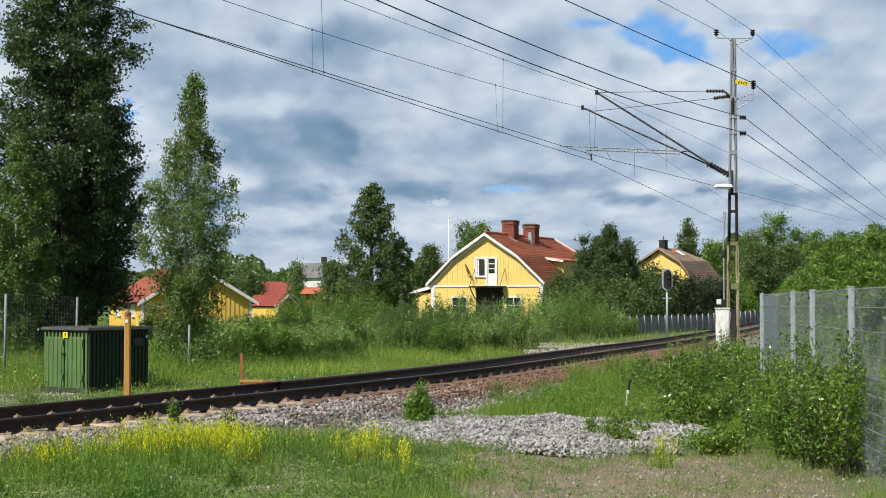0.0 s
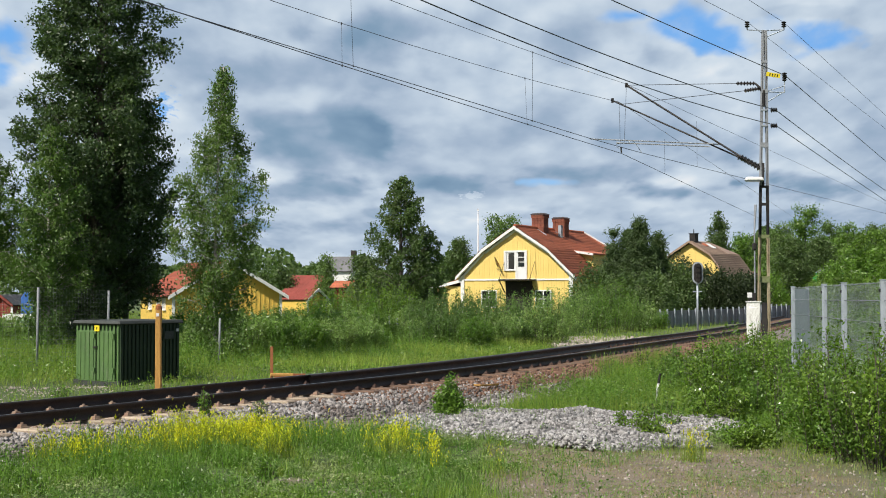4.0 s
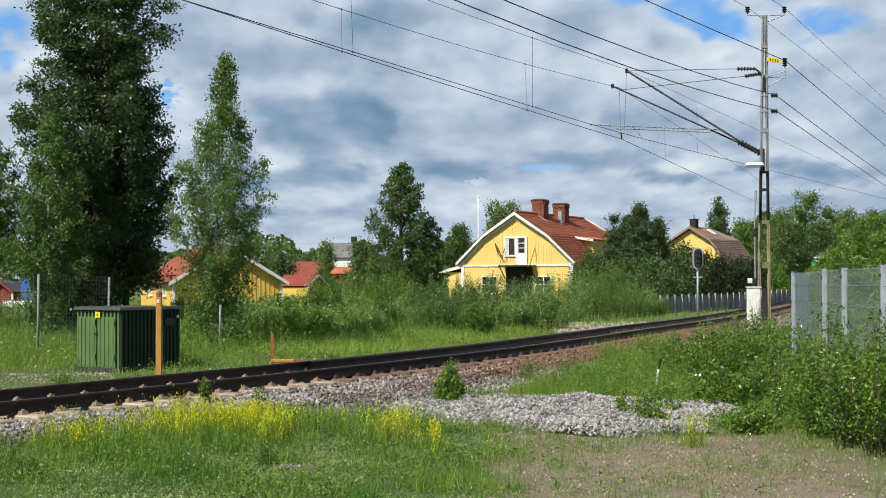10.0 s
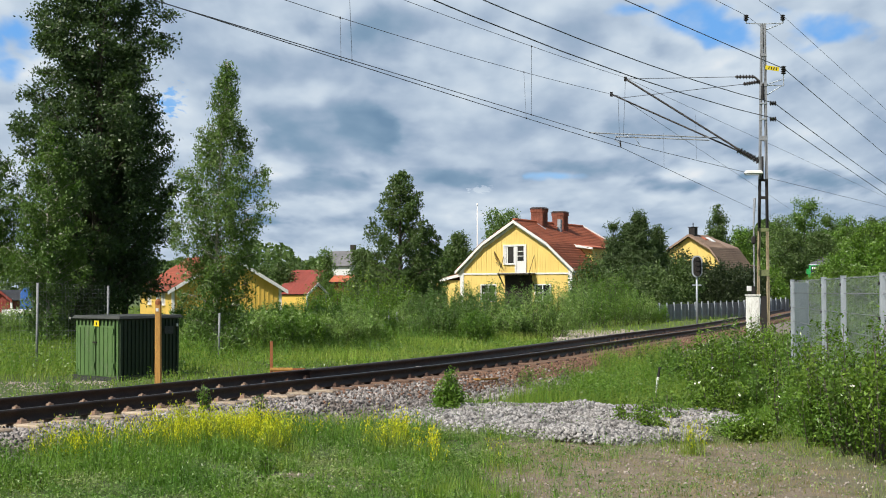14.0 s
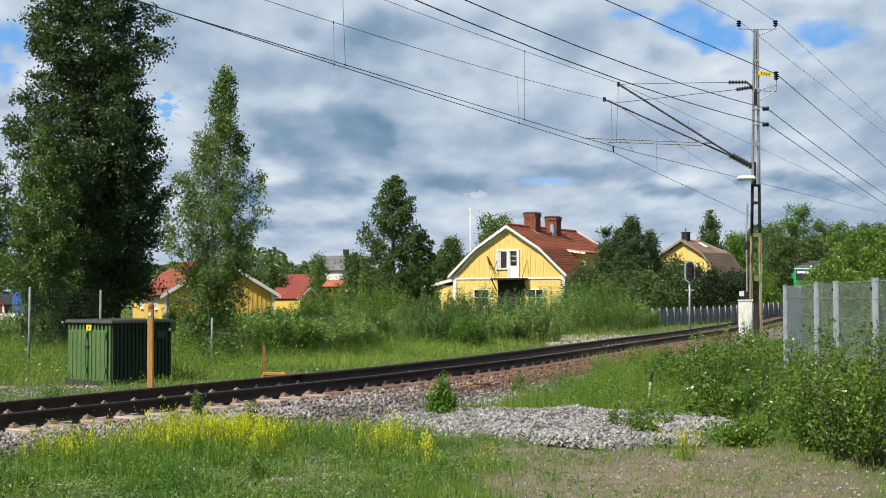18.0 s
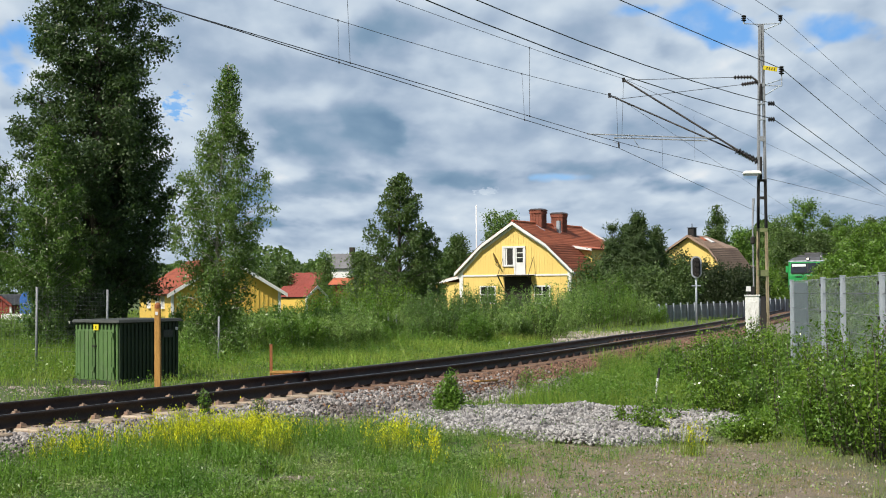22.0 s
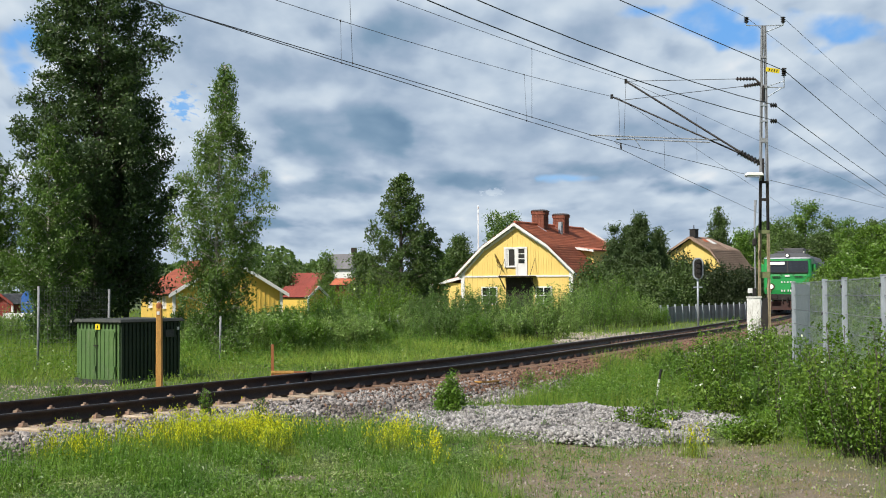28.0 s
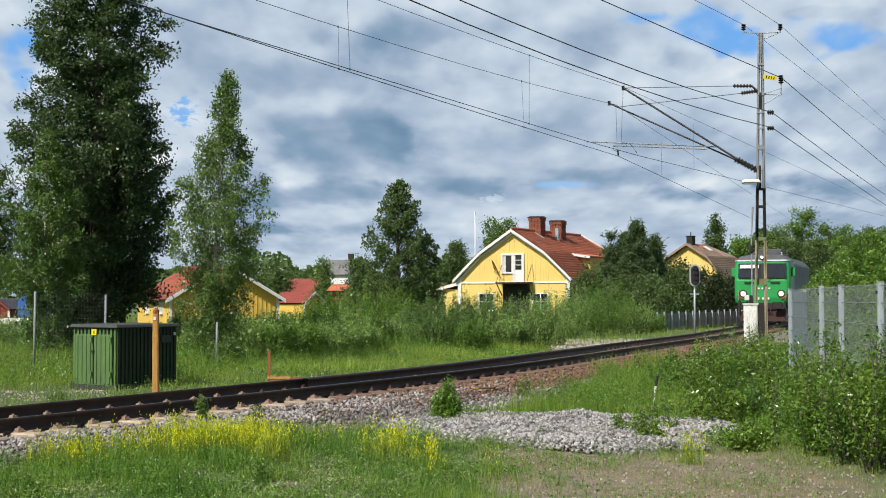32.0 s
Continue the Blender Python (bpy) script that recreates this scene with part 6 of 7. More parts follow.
def build_far_wood():
    """The wooded ridge on the horizon and the thick wood behind the line."""
    rng = np.random.default_rng(33)
    n = 60000
    a = rng.uniform(-0.5, 0.5, n)
    d = rng.uniform(420, 520, n)
    h = 11 + 3 * np.sin(a * 37) + 2 * np.sin(a * 91 + 1) + 1.2 * np.sin(a * 260)
    c = np.stack([a * d, d, h * rng.uniform(0, 1, n) ** 0.7], 1)
    tagged(part("far_wood", quad_mesh("far_wood", leaf_quads(rng, c, 1.3, 0.3, 0.8)), M_LEAF_DARK), "dark wooded ridge on the horizon", "woods", kind="stuff")
    n = 50000
    a = rng.uniform(0.205, 0.42, n)
    d = rng.uniform(180, 200, n)
    h = 1.74 + d * (0.030 + 0.012 * np.sin(a * 60) ** 2 + 0.005 * np.sin(a * 170))
    c = np.stack([a * d, d, h * rng.uniform(0, 1, n) ** 0.8], 1)
    tagged(part("wood", quad_mesh("wood", leaf_quads(rng, c, 0.5, 0.3, 0.8)), M_LEAF_DARK), "thick green wood behind the railway", "woods", kind="stuff")


build_far_wood()


# ---------------------------------------------------------------- mast, catenary
MAST = Vector((8.3, 36.0, -0.35))


def insulator(parent, p0, p1, n=6, r=0.075, m=None, name="insulator"):
    p0, p1 = Vector(p0), Vector(p1)
    sh = Shape().tube([p0, p1], 0.028, 6)
    d = (p1 - p0).normalized()
    for i in range(n):
        c = p0.lerp(p1, (i + 0.5) / n)
        sh.tube([c - d * 0.022, c, c + d * 0.022], [r * 0.5, r, r * 0.6], 10)
    return sh.part(name, m or M_INSUL, parent)


def build_mast():
    t = thing("catenary_mast", MAST, "grey lattice steel catenary mast with brackets and insulators", "mast")
    H = 8.54 + 0.35
    split = 4.476 + 0.35
    for sx in (-1, 1):
        x0, x1 = sx * 0.150, 0.085 + sx * 0.035
        xs = x0 + (x1 - x0) * split / H
        for (z0, z1, xa, xb, m_, nm) in ((0, split * 0.72, x0, x0 + (xs - x0) * 0.72, M_MASTLOW, "lower_leg"), (split * 0.72, split, x0 + (xs - x0) * 0.72, xs, M_BLACKSTEEL, "leg_joint"), (split, H, xs, x1, M_MAST, "upper_leg")):
            ang = Shape()
            ang.prism([(xa - 0.03, -0.05, z0), (xa + 0.03, -0.05, z0), (xa + 0.03, -0.038, z0), (xa - 0.03, -0.038, z0)], (xb - xa, 0, z1 - z0))
            ang.prism([(xa - 0.006, -0.05, z0), (xa + 0.006, -0.05, z0), (xa + 0.006, 0.05, z0), (xa - 0.006, 0.05, z0)], (xb - xa, 0, z1 - z0))
            ang.prism([(xa - 0.03, 0.038, z0), (xa + 0.03, 0.038, z0), (xa + 0.03, 0.05, z0), (xa - 0.03, 0.05, z0)], (xb - xa, 0, z1 - z0))
            ang.part(nm, m_, t)
    for z, hh, m_ in ((2.034 + 0.35, 0.16, M_MOSSPLATE), (3.151 + 0.35, 0.09, M_MOSSPLATE), (3.99 + 0.35, 0.07, M_BLACKSTEEL), (4.447 + 0.35, 0.06, M_BLACKSTEEL), (5.538 + 0.35, 0.12, M_MAST), (6.942 + 0.35, 0.10, M_MAST), (7.711 + 0.35, 0.06, M_MAST)):
        w = 0.30 - 0.23 * z / H
        c = 0.085 * z / H
        Shape().box((c, -0.056, z), (w + 0.05, 0.012, hh)).box((c, 0.056, z), (w + 0.05, 0.012, hh)).part("batten_plate", m_, t)
    Shape().box((0, 0, 0.02), (0.6, 0.5, 0.3)).part("footing", M_STONE, t, "concrete footing", bevel=0.03)
    rel = lambda x, z, dy=0.0: Vector((x, dy, z))
    P = lambda p: Vector(p) - MAST
    # weight stay and conduit beside the mast
    Shape().tube([P((8.025, 35.7, 1.492)), P((8.02, 35.7, 3.242)), P((8.075, 35.8, 3.963))], [0.02, 0.02, 0.034], 8).part("cable_conduit", M_MAST, t)
    Shape().tube([P((8.025, 35.7, 1.492)), P((8.022, 35.7, 0.838))], 0.02, 8).part("conduit_foot", M_GALV, t)
    Shape().box(P((8.018, 35.7, 2.877)), (0.11, 0.11, 0.20)).part("junction_box", M_BLACKSTEEL, t, bevel=0.03)
    # top cross arms with pin insulators
    for sx, tip in ((-1, (7.938, 36, 8.555)), (1, (8.897, 36, 8.555))):
        q = P(tip)
        z = q.z
        br = Shape().tube([(0.08, 0, z - 0.02), q + Vector((0, 0, 0.0))], 0.014, 5)
        if sx > 0:
            br.tube([(0.05, 0, z - 0.22), q], 0.014, 5)
        br.tube([q, q + Vector((0, 0, 0.10))], 0.02, 6)
        br.part("cross_arm", M_GALV, t)
        insulator(t, q + Vector((0, 0, 0.06)), q + Vector((0, 0, 0.22)), 3, 0.07, M_BLACKSTEEL, "pin_insulator")
    q = P((8.902, 36, 6.912))
    Shape().tube([(0, 0, q.z + 0.02), q], 0.014, 5).tube([(0.03, 0, q.z - 0.32), q + Vector((-0.05, 0, 0.0))], 0.014, 5).tube([q, q + Vector((0, 0, 0.30))], 0.016, 5).tube([(0.05, 0, q.z), q + Vector((0.02, 0, 0.18))], 0.012, 5).part("feeder_arm", M_GALV, t)
    insulator(t, q + Vector((0, 0, 0.30)), q + Vector((0, 0, 0.52)), 4, 0.075, M_BLACKSTEEL, "pin_insulator")
    s = P((8.591, 35.92, 7.358))
    sg = Shape().box(s, (0.36, 0.015, 0.11), Matrix.Rotation(0.16, 3, "Y")).part("warning_plate", M_SIGNYELLOW, t, "yellow plate with black marks")
    for i in range(4):
        Shape().box(s + Vector((-0.09 + i * 0.065, -0.012, 0.015 - i * 0.01)), (0.02, 0.004, 0.07), Matrix.Rotation(0.3, 3, "Y")).part("mark", M_BLACKSTEEL, sg)
    for py in ((8.593, 35.95, 6.447), (8.591, 35.95, 6.034)):
        q = P(py)
        Shape().box((0.05, -0.02, q.z), (0.16, 0.10, 0.035)).part("line_bracket", M_GALV, t)
        insulator(t, q + Vector((-0.07, 0, 0)), q + Vector((0.10, 0, 0)), 3, 0.07, M_BLACKSTEEL, "line_insulator")
    # lamp
    q = P((8.061, 35.85, 4.641))
    head = Shape().box(q, (0.50, 0.22, 0.10), taper=0.8).part("lamp_head", M_WHITE, t, "white oblong lamp head", bevel=0.025)
    Shape().box(q + Vector((-0.04, 0, -0.06)), (0.34, 0.16, 0.03)).part("lamp_lens", M_GALV, head)
    Shape().tube([q + Vector((0.18, 0, -0.03)), (0, 0, q.z - 0.10)], 0.022, 6).part("lamp_arm", M_GALV, t)
    # two cantilevers
    tipA, tipB = P((4.988, 37.6, 7.343)), P((4.639, 37.9, 6.967))
    footA, footB = P((8.361, 36, 4.845)), P((8.396, 36.15, 4.932))
    for tip, foot, r in ((tipA, footA, 0.026), (tipB, footB, 0.022)):
        d = foot - tip
        i0, i1 = tip + d * 0.83, tip + d * 0.97
        can = Shape().tube([tip, i0], r, 8).part("cantilever_tube", M_BLACKSTEEL, t)
        insulator(can, i0, i1, 7, 0.085)
        Shape().tube([i1, foot], 0.03, 6).part("hinge", M_BLACKSTEEL, can)
        Shape().box(tip, (0.07, 0.07, 0.12)).part("messenger_clamp", M_BLACKSTEEL, can)
    for tip, a, b, end in ((tipA, (7.714, 36.3, 7.194), (8.16, 36.1, 7.164), (8.343, 36, 6.971)), (P((4.802, 37.6, 6.818)), (7.922, 36.3, 7), (8.263, 36.1, 7.03), (8.342, 36, 6.927))):
        st = Shape().tube([tip, P(a)], 0.008, 4).part("top_stay", M_WIRE, t)
        insulator(st, P(a), P(b), 6, 0.06)
        Shape().tube([P(b), P(end)], 0.03, 6).part("stay_hinge", M_BLACKSTEEL, st)
    Shape().tube([P((8.343, 35.94, 6.962)), P((8.341, 35.94, 6.534))], 0.03, 6).part("stay_bracket", M_BLACKSTEEL, t)
    Shape().tube([P((8.318, 35.94, 5.061)), P((8.315, 35.94, 4.472))], 0.03, 6).part("hinge_bracket", M_BLACKSTEEL, t)
    for a, b in (((4.016, 37.9, 5.91), (7.366, 36.6, 5.617)), ((4.707, 37.6, 5.769), (7.086, 36.7, 5.567))):
        Shape().tube([P(a), P(b)], 0.017, 6).part("registration_tube", M_OLDSTEEL, t)
    Shape().tube([P((4.985, 37.5, 5.727)), P((5.093, 37.5, 5.835)), P((5.2, 37.5, 5.758)), P((5.383, 37.5, 5.481))], 0.009, 5).part("steady_arm", M_GALV, t)
    Shape().tube([P((4.86, 37.6, 5.769)), P((4.707, 37.6, 5.738)), P((4.691, 37.6, 5.661)), P((4.829, 37.6, 5.599))], 0.010, 5).part("steady_arm", M_GALV, t)
    Shape().tube([P((4.829, 37.6, 5.661)), P((4.844, 37.6, 5.491))], 0.022, 6).part("contact_clamp", M_BLACKSTEEL, t)
    Shape().tube([P((4.988, 37.6, 7.343)), P((4.922, 37.6, 5.769))], 0.006, 4).part("dropper", M_WIRE, t)
    Shape().tube([P((4.787, 37.6, 6.818)), P((4.814, 37.6, 5.707))], 0.006, 4).part("dropper", M_WIRE, t)
    # relay box at the mast's foot
    b = thing("relay_cabinet", pose(7.871, 35.2, -0.4, 0, 0, -14), "chipped white metal relay box at the mast", "cabinet")
    top = 1.453 + 0.4
    Shape().box((-0.0, 0, top / 2), (0.35, 0.3, top)).part("body", M_BOXWHITE, b, bevel=0.012)
    Shape().box((0, 0, top + 0.01), (0.39, 0.34, 0.03)).part("lid", M_BOXWHITE, b)
    Shape().box((0.0, -0.155, top * 0.55), (0.29, 0.012, top * 0.75)).part("door", M_BOXWHITE, b, bevel=0.004)
    Shape().box((0.11, -0.165, top * 0.6), (0.025, 0.02, 0.10)).part("handle", M_GALV, b)
    Shape().box((0.27, 0.05, top / 2 - 0.02), (0.14, 0.3, top)).part("side_box", M_BLACKSTEEL, b, "black cable box on the side")
    k = thing("trackside_marker", (7.859, 35.6, -0.35), "small white square marker on a black stand", "marker")
    Shape().tube([(0, 0, 0), (0, 0, 1.54 + 0.35)], 0.03, 6).part("stand", M_BLACKSTEEL, k)
    Shape().box((0, -0.03, 1.626 + 0.35), (0.12, 0.03, 0.13)).part("plate", M_WHITE, k, bevel=0.006)
    Shape().box((0.11, 0, 1.583 + 0.35), (0.09, 0.10, 0.20)).part("lamp_box", M_BLACKSTEEL, k)


def strand(parent, name, pts, r, sag=0.0):
    """A wire through the points, hanging a little between them."""
    out = []
    pts = [Vector(p) for p in pts]
    for a, b in zip(pts, pts[1:]):
        for i in range(12):
            k = i / 12
            out.append(a.lerp(b, k) - Vector((0, 0, sag * 4 * k * (1 - k))))
    out.append(pts[-1])
    return Shape().tube(out, r, 5).part(name, M_WIRE, parent, smooth=True)


def hung(a, b, dip, k):
    """The point at the share k of a wire from a to b that hangs by the curve dip."""
    p = Vector(a).lerp(Vector(b), k)
    p.z += dip * k * (k - 1)
    return p


def build_wires():
    t = thing("catenary_wires", (0, 0, 0), "dark overhead catenary and feeder wires above the railway", "overhead wires")
    # contact and messenger wires of the two overlapping sets: ends, curve, and what lies beyond the mast
    c1, c2 = ((-4.028, 20.3, 5.888), (4.844, 37.6, 5.479), 0.088), ((-3.976, 20.5, 5.90), (3.865, 36.2, 5.728), 0.0)
    m1, m2 = ((-0.618, 26.9, 7.263), (4.988, 37.6, 7.376), 0.134), ((-2.474, 23.3, 6.51), (4.787, 37.6, 6.883), 0.325)
    for name, w, far, r in (("contact_wire", c1, [(24.018, 95, 5.619)], 0.0085), ("contact_wire", c2, [(5.498, 38.3, 5.561), (25.626, 80, 6.184)], 0.0085),
                            ("messenger_wire", m1, [(27.232, 85, 7.053)], 0.006), ("messenger_wire", m2, [(24.025, 95, 6.784)], 0.006)):
        strand(t, name, [hung(*w, k) for k in np.linspace(-1.3, 1.0, 13)] + far, r)
    for a, ka, b, kb in ((m2, 0.09, c1, 0.25), (m1, -0.19, c2, 0.297), (m2, 0.60, c1, 0.672), (m1, 0.48, c2, 0.775)):
        Shape().tube([hung(*a, ka), hung(*b, kb)], 0.004, 4).part("dropper", M_WIRE, t)
        for w, k in ((a, ka), (b, kb)):
            Shape().box(hung(*w, k), (0.022, 0.022, 0.04)).part("dropper_clamp", M_WIRE, t)
    for a, b in (((7.038, 44, 6.563), (7.132, 44.5, 5.542)), ((8.8, 48, 7.631), (8.446, 46, 5.896))):
        Shape().tube([a, b], 0.004, 4).part("dropper", M_WIRE, t)
    # feeder and line wires on the mast, this side and beyond
    for left, at, dip, right, dip2 in (((3.892, 28, 7.444), (8.92, 36, 7.356), 0.028, (26.238, 75, 6.84), 0.0),
                                       ((0.797, 22.6, 6.361), (8.652, 35.95, 6.448), 0.497, (26.221, 75, 5.70), 0.45),
                                       ((-0.009, 21, 6.032), (8.65, 35.95, 6.046), 0.597, (26.216, 75, 5.10), 0.10)):
        strand(t, "line_wire", [hung(left, at, dip, k) for k in np.linspace(-0.9, 1.0, 11)] + [hung(right, at, dip2, k) for k in (0.9, 0.75, 0.6, 0.4, 0.2, 0.0)], 0.011)
    for left, at, right in (((6.573, 32, 8.228), (7.954, 36, 8.75), (26.251, 75, 8.78)), ((7.82, 34, 8.741), (8.913, 36, 8.736), (26.256, 75, 9.20))):
        strand(t, "thin_wire", [hung(left, at, 0.0, -3.5), left, at, right], 0.006)


build_mast()
build_wires()


# ---------------------------------------------------------------- trackside things
def build_cabinet():
    """Corrugated green equipment cabinet; corner towards the line."""
    c = thing("equipment_cabinet", Matrix.Translation((-6.664, 28.5, -0.22)) @ Matrix.Rotation(radians(52), 4, "Z"), "dark-lidded green corrugated metal equipment cabinet", "cabinet")
    # local: x runs along the shaded face, y along the sunlit face
    w, d, h = 1.63, 1.45, 1.066 + 0.22
    # body and x ribs have the shade mixed into their green
    body = Shape()
    body.box((w / 2, d / 2, h / 2), (w - 0.06, d - 0.06, h)).part("body", M_CABSHADE, c)
    rib_x = Shape().box((0, 0, h / 2), (0.055, 0.035, h - 0.06)).mesh("rib")
    rib_x.materials.append(M_CABSHADE)
    rib_y = rib_x.copy()
    rib_y.materials.clear()
    rib_y.materials.append(M_CABGREEN)
    for i in range(16):
        o = part("rib", rib_x, None, c)
        o.location = (0.06 + i * (w - 0.12) / 15, 0.015, 0)
        if i < 12:
            o = part("rib", rib_y, None, c)
            o.matrix_basis = pose(0.015, 0.06 + i * (d - 0.12) / 11, 0, 0, 0, 90)
    Shape().box((w / 2, d / 2, h + 0.03), (w + 0.12, d + 0.12, 0.07), taper=0.96).part("lid", M_CABDARK, c, bevel=0.012)
    for y0, y1 in ((0.12, 0.70), (0.74, 1.32)):
        o = Shape().box((-0.018, (y0 + y1) / 2, h * 0.48), (0.03, y1 - y0, h * 0.82)).part("door", M_CABGREEN, c, bevel=0.006)
        for i in range(4):
            Shape().box((-0.038, y0 + 0.08 + i * (y1 - y0 - 0.16) / 3, h * 0.48), (0.02, 0.05, h * 0.76)).part("rib", M_CABGREEN, o)
        for z in (0.25, 0.8):
            Shape().box((-0.05, y0 + 0.02, h * z), (0.03, 0.04, 0.10)).part("hinge", M_CABGREEN, o)
    Shape().box((-0.055, 0.72, h * 0.62), (0.03, 0.12, 0.03)).part("handle", M_BLACKSTEEL, c)
    s = Shape().box((-0.058, 0.66, h * 0.925), (0.008, 0.16, 0.12)).part("warning_label", M_SIGNYELLOW, c, "yellow warning label")
    Shape().box((-0.064, 0.66, h * 0.925), (0.004, 0.03, 0.06)).part("mark", M_BLACKSTEEL, s)
    Shape().box((0.95, -0.035, h * 0.88), (0.06, 0.02, 0.06)).part("number_plate", M_GALV, c)
    Shape().box((1.52, -0.035, h * 0.88), (0.05, 0.02, 0.06)).part("number_plate", M_WHITE, c)
    Shape().box((1.28, -0.035, h * 0.80), (0.24, 0.03, 0.16)).part("vent", M_CABDARK, c)
    Shape().box((w / 2, d / 2, 0.04), (w + 0.05, d + 0.05, 0.14)).part("plinth", M_CABDARK, c)
    # timber post with a rusty cap
    p = thing("timber_post", (-5.265, 25.6, -0.25), "orange-brown weathered timber post beside the track", "post")
    h = 1.416 + 0.25
    Shape().box((0, 0, h / 2), (0.115, 0.11, h), taper=0.9).part("shaft", M_POST, p, bevel=0.012)
    Shape().tube([(0, 0, h - 0.02), (0, 0, h + 0.05), (0, 0, h + 0.09)], [0.062, 0.058, 0.02], 8).part("cap", M_RUST, p)
    Shape().box((-0.01, -0.055, h - 0.11), (0.05, 0.01, 0.06)).part("tag", M_WHITE, p)
    # rusty angle iron lying beside the rail, with an upright
    a = thing("angle_iron", (-3.597, 29.0, -0.10), "rusty upright angle iron with a lying bar", "scrap metal")
    Shape().box((0, 0, 0.28), (0.06, 0.012, 0.80)).box((-0.025, 0.025, 0.28), (0.012, 0.05, 0.80)).part("upright", M_RUST, a)
    Shape().box((0.22, -0.05, 0.10), (0.48, 0.07, 0.06)).part("lying_bar", M_POST, a, bevel=0.01)
    Shape().box((0.58, -0.05, 0.10), (0.26, 0.05, 0.04)).box((0.3, -0.05, 0.02), (0.5, 0.05, 0.12)).part("bar_end", M_RUST, a)
    # leaning stake near the gravel
    k = thing("stake", pose(3.72, 24.5, -0.35, 0, 9, 0), "thin leaning pale stake with a dark top in the grass", "stake")
    Shape().tube([(0, 0, 0), (0, 0, 0.46)], [0.018, 0.022], 6).part("rod", M_BOXWHITE, k)
    Shape().tube([(0, 0, 0.46), (0, 0, 0.64)], [0.023, 0.020], 6).part("tip", M_BLACKSTEEL, k, "dark painted top")
    # small box on the track
    b = thing("axle_counter", (-0.466, 27.2, 0.02), "small pale box fixed between the rails", "track sensor")
    Shape().box((0, 0, 0.10), (0.15, 0.10, 0.07)).part("housing", M_SLEEPER, b, bevel=0.01)
    Shape().box((0, 0, 0.03), (0.06, 0.06, 0.10)).part("foot", M_RUST, b)
    # cable on the ballast
    cb = Shape().tube([(0.562, 27.0, -0.09), (0.716, 26.6, -0.07), (0.9, 26.9, -0.08), (1.073, 27.4, -0.1)], 0.02, 6)
    tagged(cb.part("cable", M_POST), "short orange cable on the ballast", "cable")


def build_signal():
    s = thing("railway_signal", (12.825, 70, -0.38), "grey light signal with a black oval head", "signal")
    top = 2.054 + 0.38
    Shape().tube([(0, 0, 0), (0, 0, top + 0.3)], 0.055, 10).part("mast", M_GALV, s, smooth=True)
    Shape().box((0, 0, top - 0.35), (0.45, 0.10, 0.06)).part("bracket", M_GALV, s)
    z0, z1, w = 2.083 + 0.38, 3.197 + 0.38, 0.27
    r = w
    zc0, zc1 = z0 + r, z1 - r
    out = [(r * math.cos(a), -0.12, zc1 + r * math.sin(a)) for a in np.linspace(0, math.pi, 12)] + [(r * math.cos(a), -0.12, zc0 + r * math.sin(a)) for a in np.linspace(math.pi, 2 * math.pi, 12)]
    Shape().prism(out, (0, 0.05, 0)).part("backboard", M_GALV, s, "oval grey rim")
    r2 = r * 0.72
    out = [(r2 * math.cos(a), -0.14, zc1 + r2 * math.sin(a)) for a in np.linspace(0, math.pi, 12)] + [(r2 * math.cos(a), -0.14, zc0 + r2 * math.sin(a)) for a in np.linspace(math.pi, 2 * math.pi, 12)]
    Shape().prism(out, (0, 0.03, 0)).part("face", M_BLACKSTEEL, s)
    for i in range(4):
        z = zc0 - 0.1 + (zc1 - zc0 + 0.2) * i / 3
        Shape().tube([(0, -0.14, z), (0, -0.34, z - 0.01)], [0.10, 0.11], 10).part("hood", M_BLACKSTEEL, s)
    Shape().box((0, 0, -0.2), (0.4, 0.4, 0.3)).part("footing", M_STONE, s)


